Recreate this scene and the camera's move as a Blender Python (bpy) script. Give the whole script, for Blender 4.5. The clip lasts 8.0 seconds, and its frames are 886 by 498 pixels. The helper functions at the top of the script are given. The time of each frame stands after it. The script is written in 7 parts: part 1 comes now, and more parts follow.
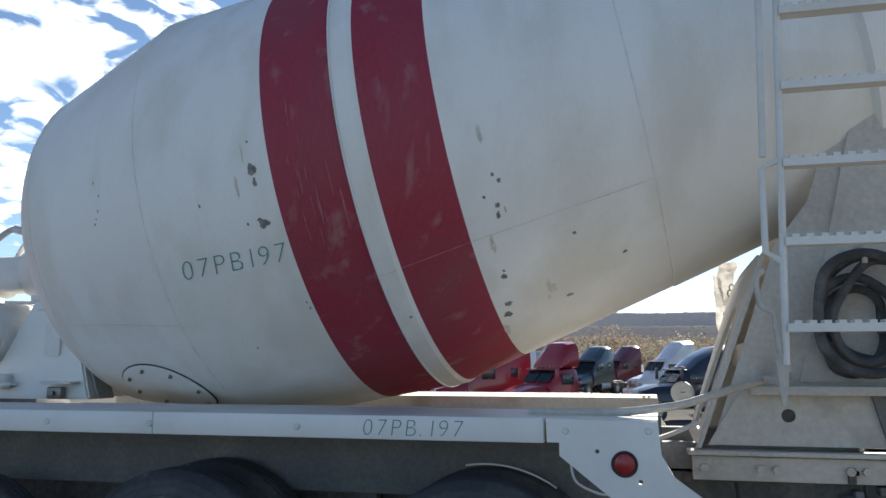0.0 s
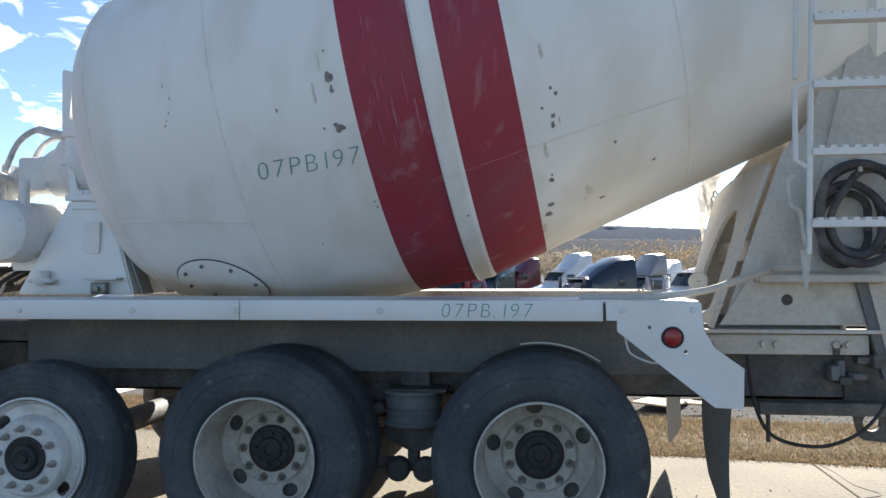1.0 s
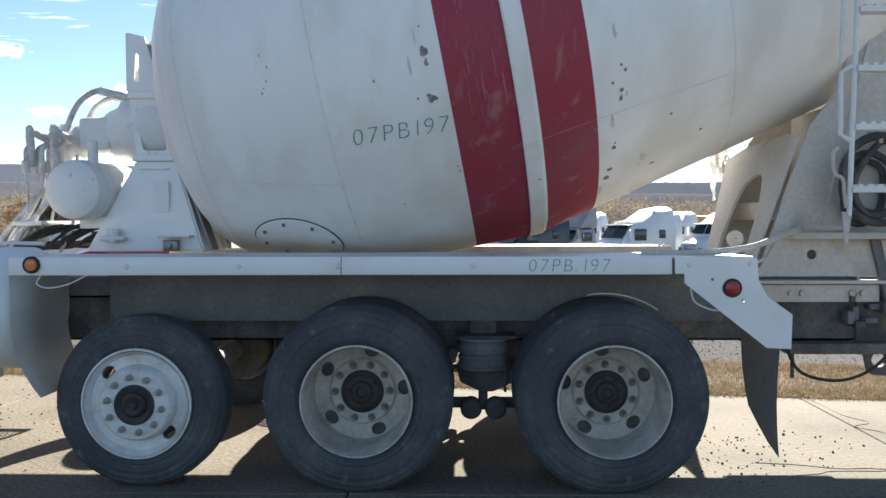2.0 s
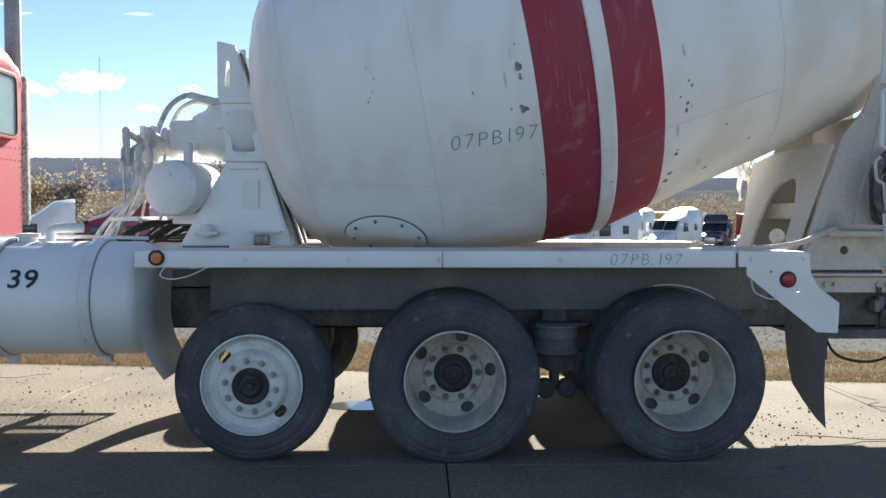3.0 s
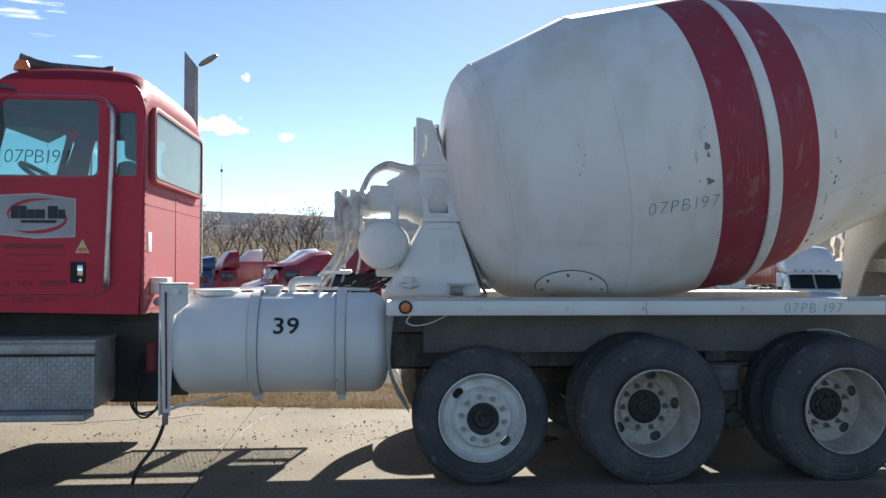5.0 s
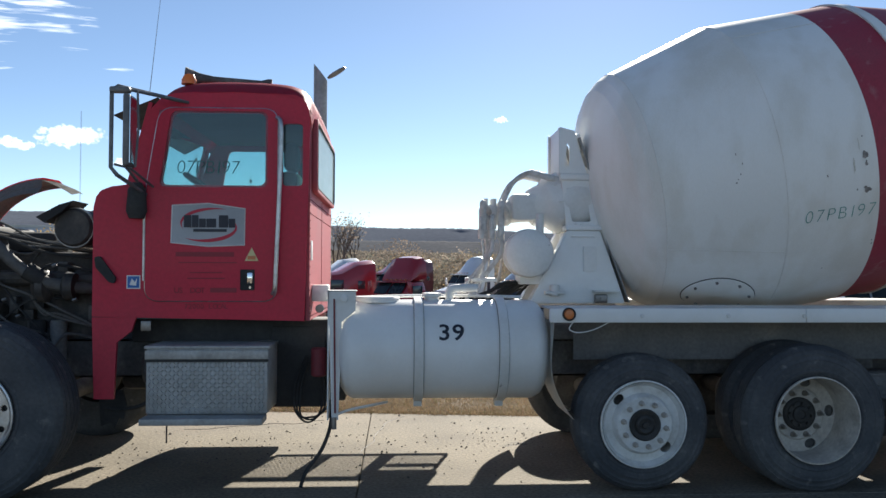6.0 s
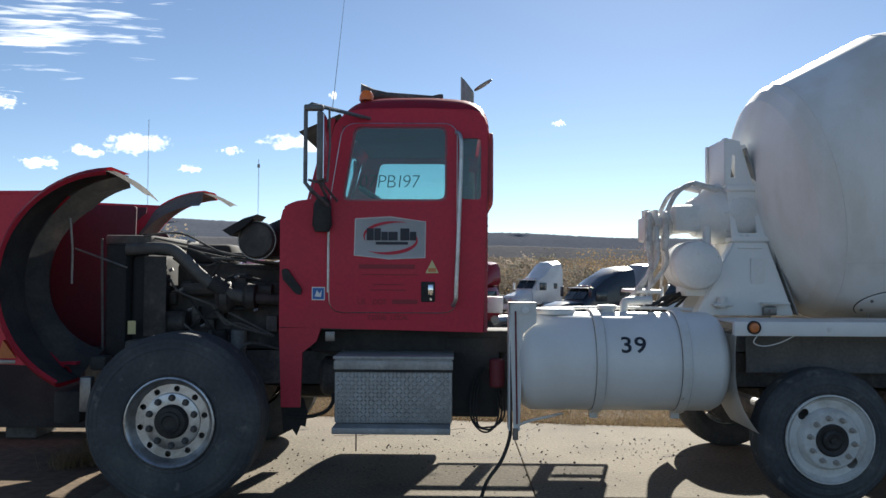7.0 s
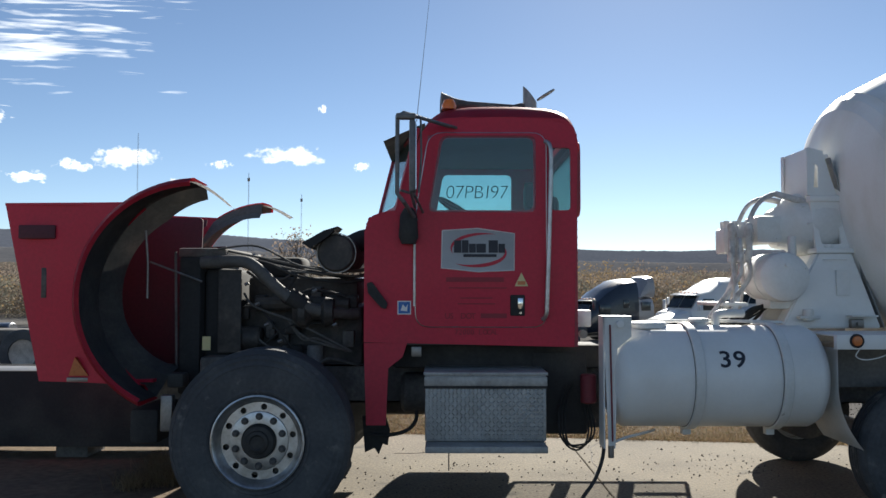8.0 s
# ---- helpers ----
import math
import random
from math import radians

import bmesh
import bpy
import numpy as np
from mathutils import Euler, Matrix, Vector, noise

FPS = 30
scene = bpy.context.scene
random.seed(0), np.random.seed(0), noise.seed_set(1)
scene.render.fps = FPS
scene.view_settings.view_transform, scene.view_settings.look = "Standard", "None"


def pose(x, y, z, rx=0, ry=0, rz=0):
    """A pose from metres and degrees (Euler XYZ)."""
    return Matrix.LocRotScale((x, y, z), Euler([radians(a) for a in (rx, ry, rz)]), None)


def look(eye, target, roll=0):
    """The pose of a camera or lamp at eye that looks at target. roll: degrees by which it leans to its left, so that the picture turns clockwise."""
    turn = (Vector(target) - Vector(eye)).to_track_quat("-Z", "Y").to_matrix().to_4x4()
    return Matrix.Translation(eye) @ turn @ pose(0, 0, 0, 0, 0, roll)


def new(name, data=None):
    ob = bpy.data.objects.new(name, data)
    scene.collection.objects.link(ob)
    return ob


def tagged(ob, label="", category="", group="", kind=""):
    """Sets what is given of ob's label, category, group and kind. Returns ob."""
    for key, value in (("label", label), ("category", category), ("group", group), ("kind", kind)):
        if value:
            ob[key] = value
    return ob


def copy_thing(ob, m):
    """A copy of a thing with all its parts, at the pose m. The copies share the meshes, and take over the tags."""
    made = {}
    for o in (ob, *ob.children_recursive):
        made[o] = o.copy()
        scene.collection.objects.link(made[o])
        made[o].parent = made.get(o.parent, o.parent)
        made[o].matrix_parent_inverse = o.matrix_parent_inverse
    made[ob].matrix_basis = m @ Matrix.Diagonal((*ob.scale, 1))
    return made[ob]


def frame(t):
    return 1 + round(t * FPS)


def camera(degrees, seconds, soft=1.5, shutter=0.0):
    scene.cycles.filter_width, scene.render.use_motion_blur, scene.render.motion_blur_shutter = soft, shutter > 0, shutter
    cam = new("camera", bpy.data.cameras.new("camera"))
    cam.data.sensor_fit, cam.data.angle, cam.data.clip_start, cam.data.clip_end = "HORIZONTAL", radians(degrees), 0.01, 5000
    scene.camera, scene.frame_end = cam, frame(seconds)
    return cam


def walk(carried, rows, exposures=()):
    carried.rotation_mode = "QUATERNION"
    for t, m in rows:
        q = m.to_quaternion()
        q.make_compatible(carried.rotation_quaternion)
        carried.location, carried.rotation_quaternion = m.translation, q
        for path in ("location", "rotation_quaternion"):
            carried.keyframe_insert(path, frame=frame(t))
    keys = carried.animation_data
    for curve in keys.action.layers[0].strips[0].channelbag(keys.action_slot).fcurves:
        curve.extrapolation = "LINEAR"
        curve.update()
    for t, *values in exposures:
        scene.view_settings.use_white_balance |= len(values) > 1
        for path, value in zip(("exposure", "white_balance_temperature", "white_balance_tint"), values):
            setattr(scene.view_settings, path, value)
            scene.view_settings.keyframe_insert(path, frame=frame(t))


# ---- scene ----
cam = camera(56.6, 8.0)
PATH = [
    (0, (0.734, -3.295, 1.505), (0.243, -1.374, 1.769), -0.1),
    (0.5, (0.365, -3.523, 1.423), (-0.006, -1.564, 1.573), -0.2),
    (1, (0.038, -3.859, 1.413), (-0.21, -1.875, 1.465), -0.2),
    (1.5, (-0.303, -4.138, 1.418), (-0.449, -2.143, 1.395), -0.1),
    (1.7, (-0.502, -4.215, 1.435), (-0.61, -2.219, 1.375), -0.2),
    (2.8, (-1.414, -4.733, 1.467), (-1.373, -2.735, 1.395), 0.1),
    (3, (-1.58, -4.827, 1.473), (-1.523, -2.829, 1.395), 0.1),
    (3.5, (-2.052, -5.016, 1.522), (-1.956, -3.019, 1.468), 0.2),
    (4, (-2.491, -5.289, 1.514), (-2.35, -3.294, 1.5), 0.2),
    (5.3, (-3.636, -5.598, 1.544), (-3.46, -3.606, 1.588), 0.2),
    (5.5, (-3.841, -5.631, 1.545), (-3.666, -3.639, 1.597), 0.2),
    (6, (-4.284, -5.568, 1.52), (-4.172, -3.571, 1.575), 0.2),
    (6.5, (-4.722, -5.606, 1.552), (-4.689, -3.608, 1.612), 0.3),
    (7, (-5.141, -5.613, 1.572), (-5.168, -3.614, 1.637), 0.3),
    (7.5, (-5.489, -5.52, 1.555), (-5.528, -3.522, 1.638), 0.1),
    (8, (-5.836, -5.459, 1.57), (-5.838, -3.462, 1.667), 0.1),
]
walk(cam, [(t, look(eye, target, roll)) for t, eye, target, roll in PATH],
     [(t, e, 6300, 8) for t, e in ((0, 2.22), (1.5, 2.58), (3.5, 2.36), (5.5, 2.06), (6.5, 1.88), (8, 1.66))])


# ---- world and sun ----
SUN = Vector((0.215, 0.862, 0.458)).normalized()      # towards the sun: behind the truck, low autumn sun
world = bpy.data.worlds.new("sky")
scene.world = world
world.use_nodes = True
wn = world.node_tree.nodes
sky = wn.new("ShaderNodeTexSky")
sky.sky_type = "NISHITA"
sky.sun_disc = False
sky.sun_elevation = math.asin(SUN.z)
sky.sun_rotation = math.atan2(SUN.x, SUN.y)
sky.air_density, sky.dust_density, sky.ozone_density = 0.68, 0.05, 1.0
wn["Background"].inputs["Strength"].default_value = 0.035
world.node_tree.links.new(sky.outputs["Color"], wn["Background"].inputs["Color"])
sun = new("sun", bpy.data.lights.new("sun", "SUN"))
sun.data.energy, sun.data.angle, sun.data.color = 3.05, radians(0.6), (1.0, 0.93, 0.82)
sun.matrix_basis = look(SUN * 30, (0, 0, 0))

# ---- materials ----
def mat(name, col, rough=0.5, metal=0.0, col2=None, scale=2.5, fine=40.0, amount=0.35, bump=0.0, coat=0.0, spots=None,
        spot_at=0.66, spot_soft=0.05, spot_scale=9.0, spec=0.5, stretch=(1, 1, 1)):
    """A painted, rubber, soil or metal surface: broad staining between col and col2, fine grain, optional spots and relief."""
    m = bpy.data.materials.new(name)
    m.use_nodes = True
    n, l = m.node_tree.nodes, m.node_tree.links
    p = n["Principled BSDF"]
    tc, mp = n.new("ShaderNodeTexCoord"), n.new("ShaderNodeMapping")
    mp.inputs["Scale"].default_value = stretch
    l.new(tc.outputs["Object"], mp.inputs["Vector"])
    big, small = n.new("ShaderNodeTexNoise"), n.new("ShaderNodeTexNoise")
    for tex, s, d in ((big, scale, 5.0), (small, fine, 3.0)):
        tex.inputs["Scale"].default_value, tex.inputs["Detail"].default_value = s, d
        l.new(mp.outputs["Vector"], tex.inputs["Vector"])
    ramp = n.new("ShaderNodeMapRange")
    ramp.inputs["From Min"].default_value, ramp.inputs["From Max"].default_value = 0.42, 0.72
    l.new(big.outputs["Fac"], ramp.inputs["Value"])
    c2 = col2 or tuple(v * 0.72 for v in col)
    mix = n.new("ShaderNodeMix")
    mix.data_type = "RGBA"
    mix.inputs["A"].default_value, mix.inputs["B"].default_value = (*col, 1), (*c2, 1)
    l.new(ramp.outputs["Result"], mix.inputs["Factor"])
    grain = n.new("ShaderNodeMix")
    grain.data_type, grain.blend_type = "RGBA", "OVERLAY"
    grain.inputs["Factor"].default_value = amount
    l.new(mix.outputs["Result"], grain.inputs["A"])
    l.new(small.outputs["Fac"], grain.inputs["B"])
    out = grain.outputs["Result"]
    if spots:
        sp = n.new("ShaderNodeTexNoise")
        sp.inputs["Scale"].default_value, sp.inputs["Detail"].default_value = spot_scale, 6.0
        l.new(mp.outputs["Vector"], sp.inputs["Vector"])
        cut = n.new("ShaderNodeMapRange")
        cut.inputs["From Min"].default_value, cut.inputs["From Max"].default_value = spot_at, spot_at + spot_soft
        l.new(sp.outputs["Fac"], cut.inputs["Value"])
        ms = n.new("ShaderNodeMix")
        ms.data_type = "RGBA"
        ms.inputs["B"].default_value = (*spots, 1)
        l.new(cut.outputs["Result"], ms.inputs["Factor"])
        l.new(out, ms.inputs["A"])
        out = ms.outputs["Result"]
    l.new(out, p.inputs["Base Color"])
    rr = n.new("ShaderNodeMapRange")
    rr.inputs["To Min"].default_value, rr.inputs["To Max"].default_value = max(0.02, rough - 0.1), min(1.0, rough + 0.12)
    l.new(small.outputs["Fac"], rr.inputs["Value"])
    l.new(rr.outputs["Result"], p.inputs["Roughness"])
    p.inputs["Metallic"].default_value = metal
    p.inputs["Coat Weight"].default_value = coat
    p.inputs["Specular IOR Level"].default_value = spec
    if bump:
        bp = n.new("ShaderNodeBump")
        bp.inputs["Strength"].default_value, bp.inputs["Distance"].default_value = bump, 0.02
        l.new(small.outputs["Fac"], bp.inputs["Height"])
        l.new(bp.outputs["Normal"], p.inputs["Normal"])
    return m


def glass(name, tint=(0.75, 0.9, 0.88), rough=0.02, dust_haze=0.05):
    """Thin pane: clear tinted film under a gloss and a dusty, sky-hazed veil."""
    m = bpy.data.materials.new(name)
    m.use_nodes = True
    n, l = m.node_tree.nodes, m.node_tree.links
    n.remove(n["Principled BSDF"])
    tr, gl, mx, fr = n.new("ShaderNodeBsdfTransparent"), n.new("ShaderNodeBsdfGlossy"), n.new("ShaderNodeMixShader"), n.new("ShaderNodeLayerWeight")
    tr.inputs["Color"].default_value = (*tint, 1)
    gl.inputs["Roughness"].default_value = rough
    pw, sc = n.new("ShaderNodeMath"), n.new("ShaderNodeMath")
    pw.operation, sc.operation = "POWER", "MULTIPLY_ADD"
    pw.inputs[1].default_value, sc.inputs[1].default_value, sc.inputs[2].default_value = 5.0, 0.6, 0.04
    l.new(fr.outputs["Facing"], pw.inputs[0])
    l.new(pw.outputs["Value"], sc.inputs[0])
    l.new(sc.outputs["Value"], mx.inputs["Fac"])
    l.new(tr.outputs["BSDF"], mx.inputs[1])
    l.new(gl.outputs["BSDF"], mx.inputs[2])
    df, md = n.new("ShaderNodeBsdfDiffuse"), n.new("ShaderNodeMixShader")
    df.inputs["Color"].default_value = (0.62, 0.72, 0.72, 1)
    tx, mr = n.new("ShaderNodeTexNoise"), n.new("ShaderNodeMapRange")
    tx.inputs["Scale"].default_value, tx.inputs["Detail"].default_value = 5.0, 5.0
    mr.inputs["To Min"].default_value, mr.inputs["To Max"].default_value = dust_haze * 0.85, dust_haze * 1.15
    l.new(tx.outputs["Fac"], mr.inputs["Value"])
    l.new(mr.outputs["Result"], md.inputs["Fac"])
    l.new(mx.outputs["Shader"], md.inputs[1])
    l.new(df.outputs["BSDF"], md.inputs[2])
    l.new(md.outputs["Shader"], n["Material Output"].inputs["Surface"])
    return m


M_white = mat("white_paint", (0.74, 0.74, 0.72), 0.45, col2=(0.6, 0.59, 0.55), amount=0.25, spots=(0.22, 0.19, 0.16), spot_at=0.73, spot_scale=14)
M_white_clean = mat("white_paint_clean", (0.8, 0.8, 0.78), 0.4, col2=(0.72, 0.71, 0.68), amount=0.15)
M_cream = mat("cement_dusted_paint", (0.56, 0.525, 0.47), 0.75, col2=(0.46, 0.425, 0.375), scale=1.6, amount=0.25, bump=0.1, spots=(0.34, 0.3, 0.26), spot_at=0.62, spot_soft=0.2, spot_scale=3.5)
M_red = mat("red_paint", (0.56, 0.026, 0.058), 0.5, col2=(0.48, 0.034, 0.06), amount=0.2, coat=0.03, scale=1.2, spec=0.3)
# far darker than the outer red: the hood's inside shade is in this colour
M_red_in = mat("shaded_inside_red", (0.1, 0.03, 0.042), 0.75, col2=(0.075, 0.034, 0.042))
M_rubber = mat("tyre_rubber", (0.052, 0.055, 0.061), 0.78, col2=(0.105, 0.105, 0.104), amount=0.45, bump=0.2, scale=2.6, spots=(0.15, 0.147, 0.14), spot_at=0.62, spot_soft=0.1, spot_scale=11)
M_blackrub = mat("black_rubber", (0.035, 0.035, 0.036), 0.8, col2=(0.07, 0.067, 0.062), spec=0.3)
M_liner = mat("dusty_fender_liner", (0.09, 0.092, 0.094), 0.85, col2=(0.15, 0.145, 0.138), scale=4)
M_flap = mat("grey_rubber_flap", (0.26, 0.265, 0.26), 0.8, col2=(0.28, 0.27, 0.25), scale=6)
M_chassis = mat("greasy_black_steel", (0.085, 0.08, 0.075), 0.7, col2=(0.18, 0.163, 0.145), amount=0.5, scale=5, bump=0.2)
M_dust = mat("dusty_dark_panel", (0.16, 0.16, 0.162), 0.85, col2=(0.22, 0.213, 0.205), amount=0.4, scale=4)
M_rim = mat("dusty_white_rim", (0.54, 0.495, 0.43), 0.65, col2=(0.36, 0.315, 0.265), amount=0.35, scale=7)
M_rim_clean = mat("white_rim", (0.7, 0.69, 0.66), 0.5, col2=(0.52, 0.5, 0.46), amount=0.3, scale=7)
M_alu = mat("polished_aluminium", (0.6, 0.6, 0.6), 0.4, 1.0, col2=(0.4, 0.39, 0.37), amount=0.35, scale=8)
M_chrome = mat("chrome", (0.75, 0.75, 0.75), 0.12, 1.0, col2=(0.6, 0.6, 0.6), amount=0.1)
M_steel = mat("grey_steel", (0.3, 0.29, 0.28), 0.45, 0.8, col2=(0.18, 0.16, 0.14), amount=0.4)
M_diamond = mat("tread_plate_aluminium", (0.4, 0.4, 0.39), 0.6, 0.4, col2=(0.3, 0.295, 0.28), amount=0.4, scale=6)
M_lip = mat("dull_aluminium_trim", (0.44, 0.43, 0.41), 0.6, 0.4, col2=(0.33, 0.32, 0.3), amount=0.4, scale=9)
M_engine = mat("oily_engine", (0.045, 0.042, 0.04), 0.6, 0.1, col2=(0.1, 0.088, 0.076), amount=0.5, scale=9, bump=0.25)
M_amber = mat("amber_lens", (0.6, 0.17, 0.04), 0.3, coat=0.15)
M_redlens = mat("red_lens", (0.33, 0.014, 0.02), 0.3, coat=0.15)
M_cap = mat("faded_red_plastic", (0.17, 0.02, 0.028), 0.6)
M_orange = mat("orange_beacon", (0.95, 0.22, 0.03), 0.2, coat=0.5)
M_ink = mat("green_marker_ink", (0.07, 0.3, 0.26), 0.6, amount=0.1)
M_inkdark = mat("dark_marker_ink", (0.01, 0.03, 0.03), 0.6, amount=0.1)
M_navy = mat("dark_lettering", (0.02, 0.022, 0.035), 0.5, amount=0.1)
M_silver = mat("silver_decal", (0.4, 0.41, 0.43), 0.4, amount=0.1)
M_int = mat("dark_cab_trim", (0.07, 0.075, 0.08), 0.8)
M_hose = mat("white_painted_hose", (0.6, 0.59, 0.57), 0.6, col2=(0.36, 0.34, 0.32), scale=12)
M_glass = glass("tinted_window_glass", (0.72, 0.88, 0.87))
# back window: its thick dusty veil also paints in the sky's reflection
M_clear = glass("dusty_sky_hazed_glass", (0.72, 0.92, 0.9), dust_haze=0.34)
M_red_faded = mat("sun_faded_red_paint", (0.43, 0.085, 0.1), 0.6, col2=(0.37, 0.1, 0.115), amount=0.25, scale=1.6, spec=0.25)
M_blue = mat("blue_decal", (0.03, 0.15, 0.45), 0.4, amount=0.1)
M_yellow = mat("yellow_decal", (0.7, 0.6, 0.3), 0.5, amount=0.1)


# ---- mesh tools ----
def bm_new():
    return bmesh.new()


def box(bm, x0, x1, y0, y1, z0, z1, bev=0.0, seg=2):
    vs = [bm.verts.new((x, y, z)) for x in (x0, x1) for y in (y0, y1) for z in (z0, z1)]
    fs = [bm.faces.new([vs[i] for i in q]) for q in ((0, 1, 3, 2), (4, 6, 7, 5), (0, 4, 5, 1), (2, 3, 7, 6), (0, 2, 6, 4), (1, 5, 7, 3))]
    if bev:
        es = list({e for f in fs for e in f.edges})
        bmesh.ops.bevel(bm, geom=es, offset=bev, segments=seg, affect="EDGES", profile=0.5)
    return bm


def xyz(plane, a, b, c):
    return {"xz": (a, c, b), "yz": (c, a, b), "xy": (a, b, c)}[plane]


def plate(bm, outer, c0, c1, plane="xz", holes=(), bev=0.0):
    """A flat plate with true holes: outline in two axes of a plane, from c0 to c1 along the third."""
    if not holes:
        f = bm.faces.new([bm.verts.new(xyz(plane, a, b, c0)) for a, b in outer])
        faces = [f]
    else:
        edges = []
        for loop in (outer, *holes):
            vs = [bm.verts.new(xyz(plane, a, b, c0)) for a, b in loop]
            edges += [bm.edges.new((vs[i], vs[(i + 1) % len(vs)])) for i in range(len(vs))]
        faces = [g for g in bmesh.ops.triangle_fill(bm, use_beauty=True, use_dissolve=False, edges=edges)["geom"] if isinstance(g, bmesh.types.BMFace)]
    ext = bmesh.ops.extrude_face_region(bm, geom=faces, use_keep_orig=True)
    vs = [g for g in ext["geom"] if isinstance(g, bmesh.types.BMVert)]
    bmesh.ops.translate(bm, verts=vs, vec=Vector(xyz(plane, 0, 0, c1 - c0)))
    if bev:
        es = [e for e in bm.edges if len(e.link_faces) == 2 and e.calc_face_angle(0) > 0.9]
        bmesh.ops.bevel(bm, geom=es, offset=bev, segments=2, affect="EDGES", profile=0.5)
    return bm


def circle(a, b, r, n=20, rb=None):
    return [(a + r * math.cos(2 * math.pi * i / n), b + (rb or r) * math.sin(2 * math.pi * i / n)) for i in range(n)]


def rounded(pts, r, n=4):
    """The outline with its corners rounded."""
    out = []
    for i, p in enumerate(pts):
        p, a, b = Vector(p), Vector(pts[i - 1]), Vector(pts[(i + 1) % len(pts)])
        ra = min(r, (a - p).length * 0.45, (b - p).length * 0.45)
        s, e = p + (a - p).normalized() * ra, p + (b - p).normalized() * ra
        for k in range(n + 1):
            t = k / n
            out.append(tuple(s * (1 - t) ** 2 + p * 2 * t * (1 - t) + e * t * t))
    return out


def frame_of(axis):
    axis = Vector(axis).normalized()
    side = axis.cross(Vector((0, 0, 1)) if abs(axis.z) < 0.95 else Vector((1, 0, 0))).normalized()
    return axis, side, axis.cross(side)


def lathe(bm, prof, origin, axis, seg=32, arc=(0.0, 360.0), mats=None, closed=False):
    """Turn (along, radius) pairs round an axis. mats: a material number for each span."""
    u, s, w = frame_of(axis)
    o = Vector(origin)
    full = arc[1] - arc[0] >= 359.9
    n = seg if full else seg + 1
    rings = []
    for a, r in prof:
        if r < 1e-5:
            rings.append([bm.verts.new(o + u * a)])
        else:
            rings.append([bm.verts.new(o + u * a + (s * math.cos(t) + w * math.sin(t)) * r)
                          for t in (radians(arc[0] + (arc[1] - arc[0]) * i / seg) for i in range(n))])
    spans = list(zip(rings, rings[1:])) + ([(rings[-1], rings[0])] if closed else [])
    for k, (p, q) in enumerate(spans):
        for i in range(seg):
            j = (i + 1) % n
            vs = ([p[0]] if len(p) == 1 else [p[i], p[j]]) + ([q[0]] if len(q) == 1 else [q[j], q[i]])
            if len(vs) > 2:
                f = bm.faces.new(vs)
                if mats:
                    f.material_index = mats[k]
    return bm


def cyl(bm, p0, p1, r0, r1=None, seg=16, bev=0.0):
    d = Vector(p1) - Vector(p0)
    r1 = r0 if r1 is None else r1
    L = d.length
    prof = [(0, 0), (0, r0 - bev), (bev, r0), (L - bev, r1), (L, r1 - bev), (L, 0)] if bev else [(0, 0), (0, r0), (L, r1), (L, 0)]
    return lathe(bm, prof, p0, d, seg)


def spline(pts, n=6):
    """Points along a smooth line through pts."""
    v = [Vector(p) for p in pts]
    if len(v) < 3:
        return v
    out = []
    for i in range(len(v) - 1):
        a, b, c, d = v[max(i - 1, 0)], v[i], v[i + 1], v[min(i + 2, len(v) - 1)]
        for k in range(n):
            t = k / n
            out.append(0.5 * (2 * b + (c - a) * t + (2 * a - 5 * b + 4 * c - d) * t * t + (3 * b - a - 3 * c + d) * t ** 3))
    return out + [v[-1]]


def tube(bm, pts, r, seg=8, smooth=True, n=6):
    line = spline(pts, n) if smooth else [Vector(p) for p in pts]
    rings = []
    side = None
    for i, p in enumerate(line):
        d = (line[min(i + 1, len(line) - 1)] - line[max(i - 1, 0)]).normalized()
        side = frame_of(d)[1] if side is None else (side - d * side.dot(d)).normalized()
        up = d.cross(side)
        rings.append([bm.verts.new(p + (side * math.cos(2 * math.pi * k / seg) + up * math.sin(2 * math.pi * k / seg)) * r) for k in range(seg)])
    for p, q in zip(rings, rings[1:]):
        for k in range(seg):
            bm.faces.new((p[k], p[(k + 1) % seg], q[(k + 1) % seg], q[k]))
    bm.faces.new(rings[0])
    bm.faces.new(rings[-1])
    return bm


def mesh_of(name, bm, material, angle=35.0):
    bmesh.ops.recalc_face_normals(bm, faces=bm.faces[:])
    for f in bm.faces:
        f.smooth = True
    lim = radians(angle)
    for e in bm.edges:
        e.smooth = len(e.link_faces) == 2 and e.calc_face_angle(0) < lim
    me = bpy.data.meshes.new(name)
    bm.to_mesh(me)
    bm.free()
    for m in (material if isinstance(material, (list, tuple)) else [material]):
        me.materials.append(m)
    return me


def put(name, me, parent=None, m=None, label=""):
    ob = new(name, me)
    ob.parent = parent
    if m is not None:
        ob.matrix_basis = m
    if label:
        ob["label"] = label
    return ob


def part(name, bm, material, parent, label="", angle=35.0):
    return put(name, mesh_of(name, bm, material, angle), parent, None, label)


def thing(name, label, category, group="", kind=""):
    return tagged(new(name), label, category, group, kind)


def words(text, size, thin=0.0, shear=0.0, space=1.0):
    """A mesh of flat lettering in its own xy plane, starting at the origin."""
    cu = bpy.data.curves.new("lettering", "FONT")
    cu.body, cu.size, cu.shear, cu.space_character, cu.offset = text, size, shear, space, thin
    cu.resolution_u = 4
    ob = bpy.data.objects.new("lettering", cu)
    scene.collection.objects.link(ob)
    bpy.context.view_layer.update()
    dg = bpy.context.evaluated_depsgraph_get()
    me = bpy.data.meshes.new_from_object(ob.evaluated_get(dg))
    bpy.data.objects.remove(ob)
    bpy.data.curves.remove(cu)
    me.materials.clear()
    return me


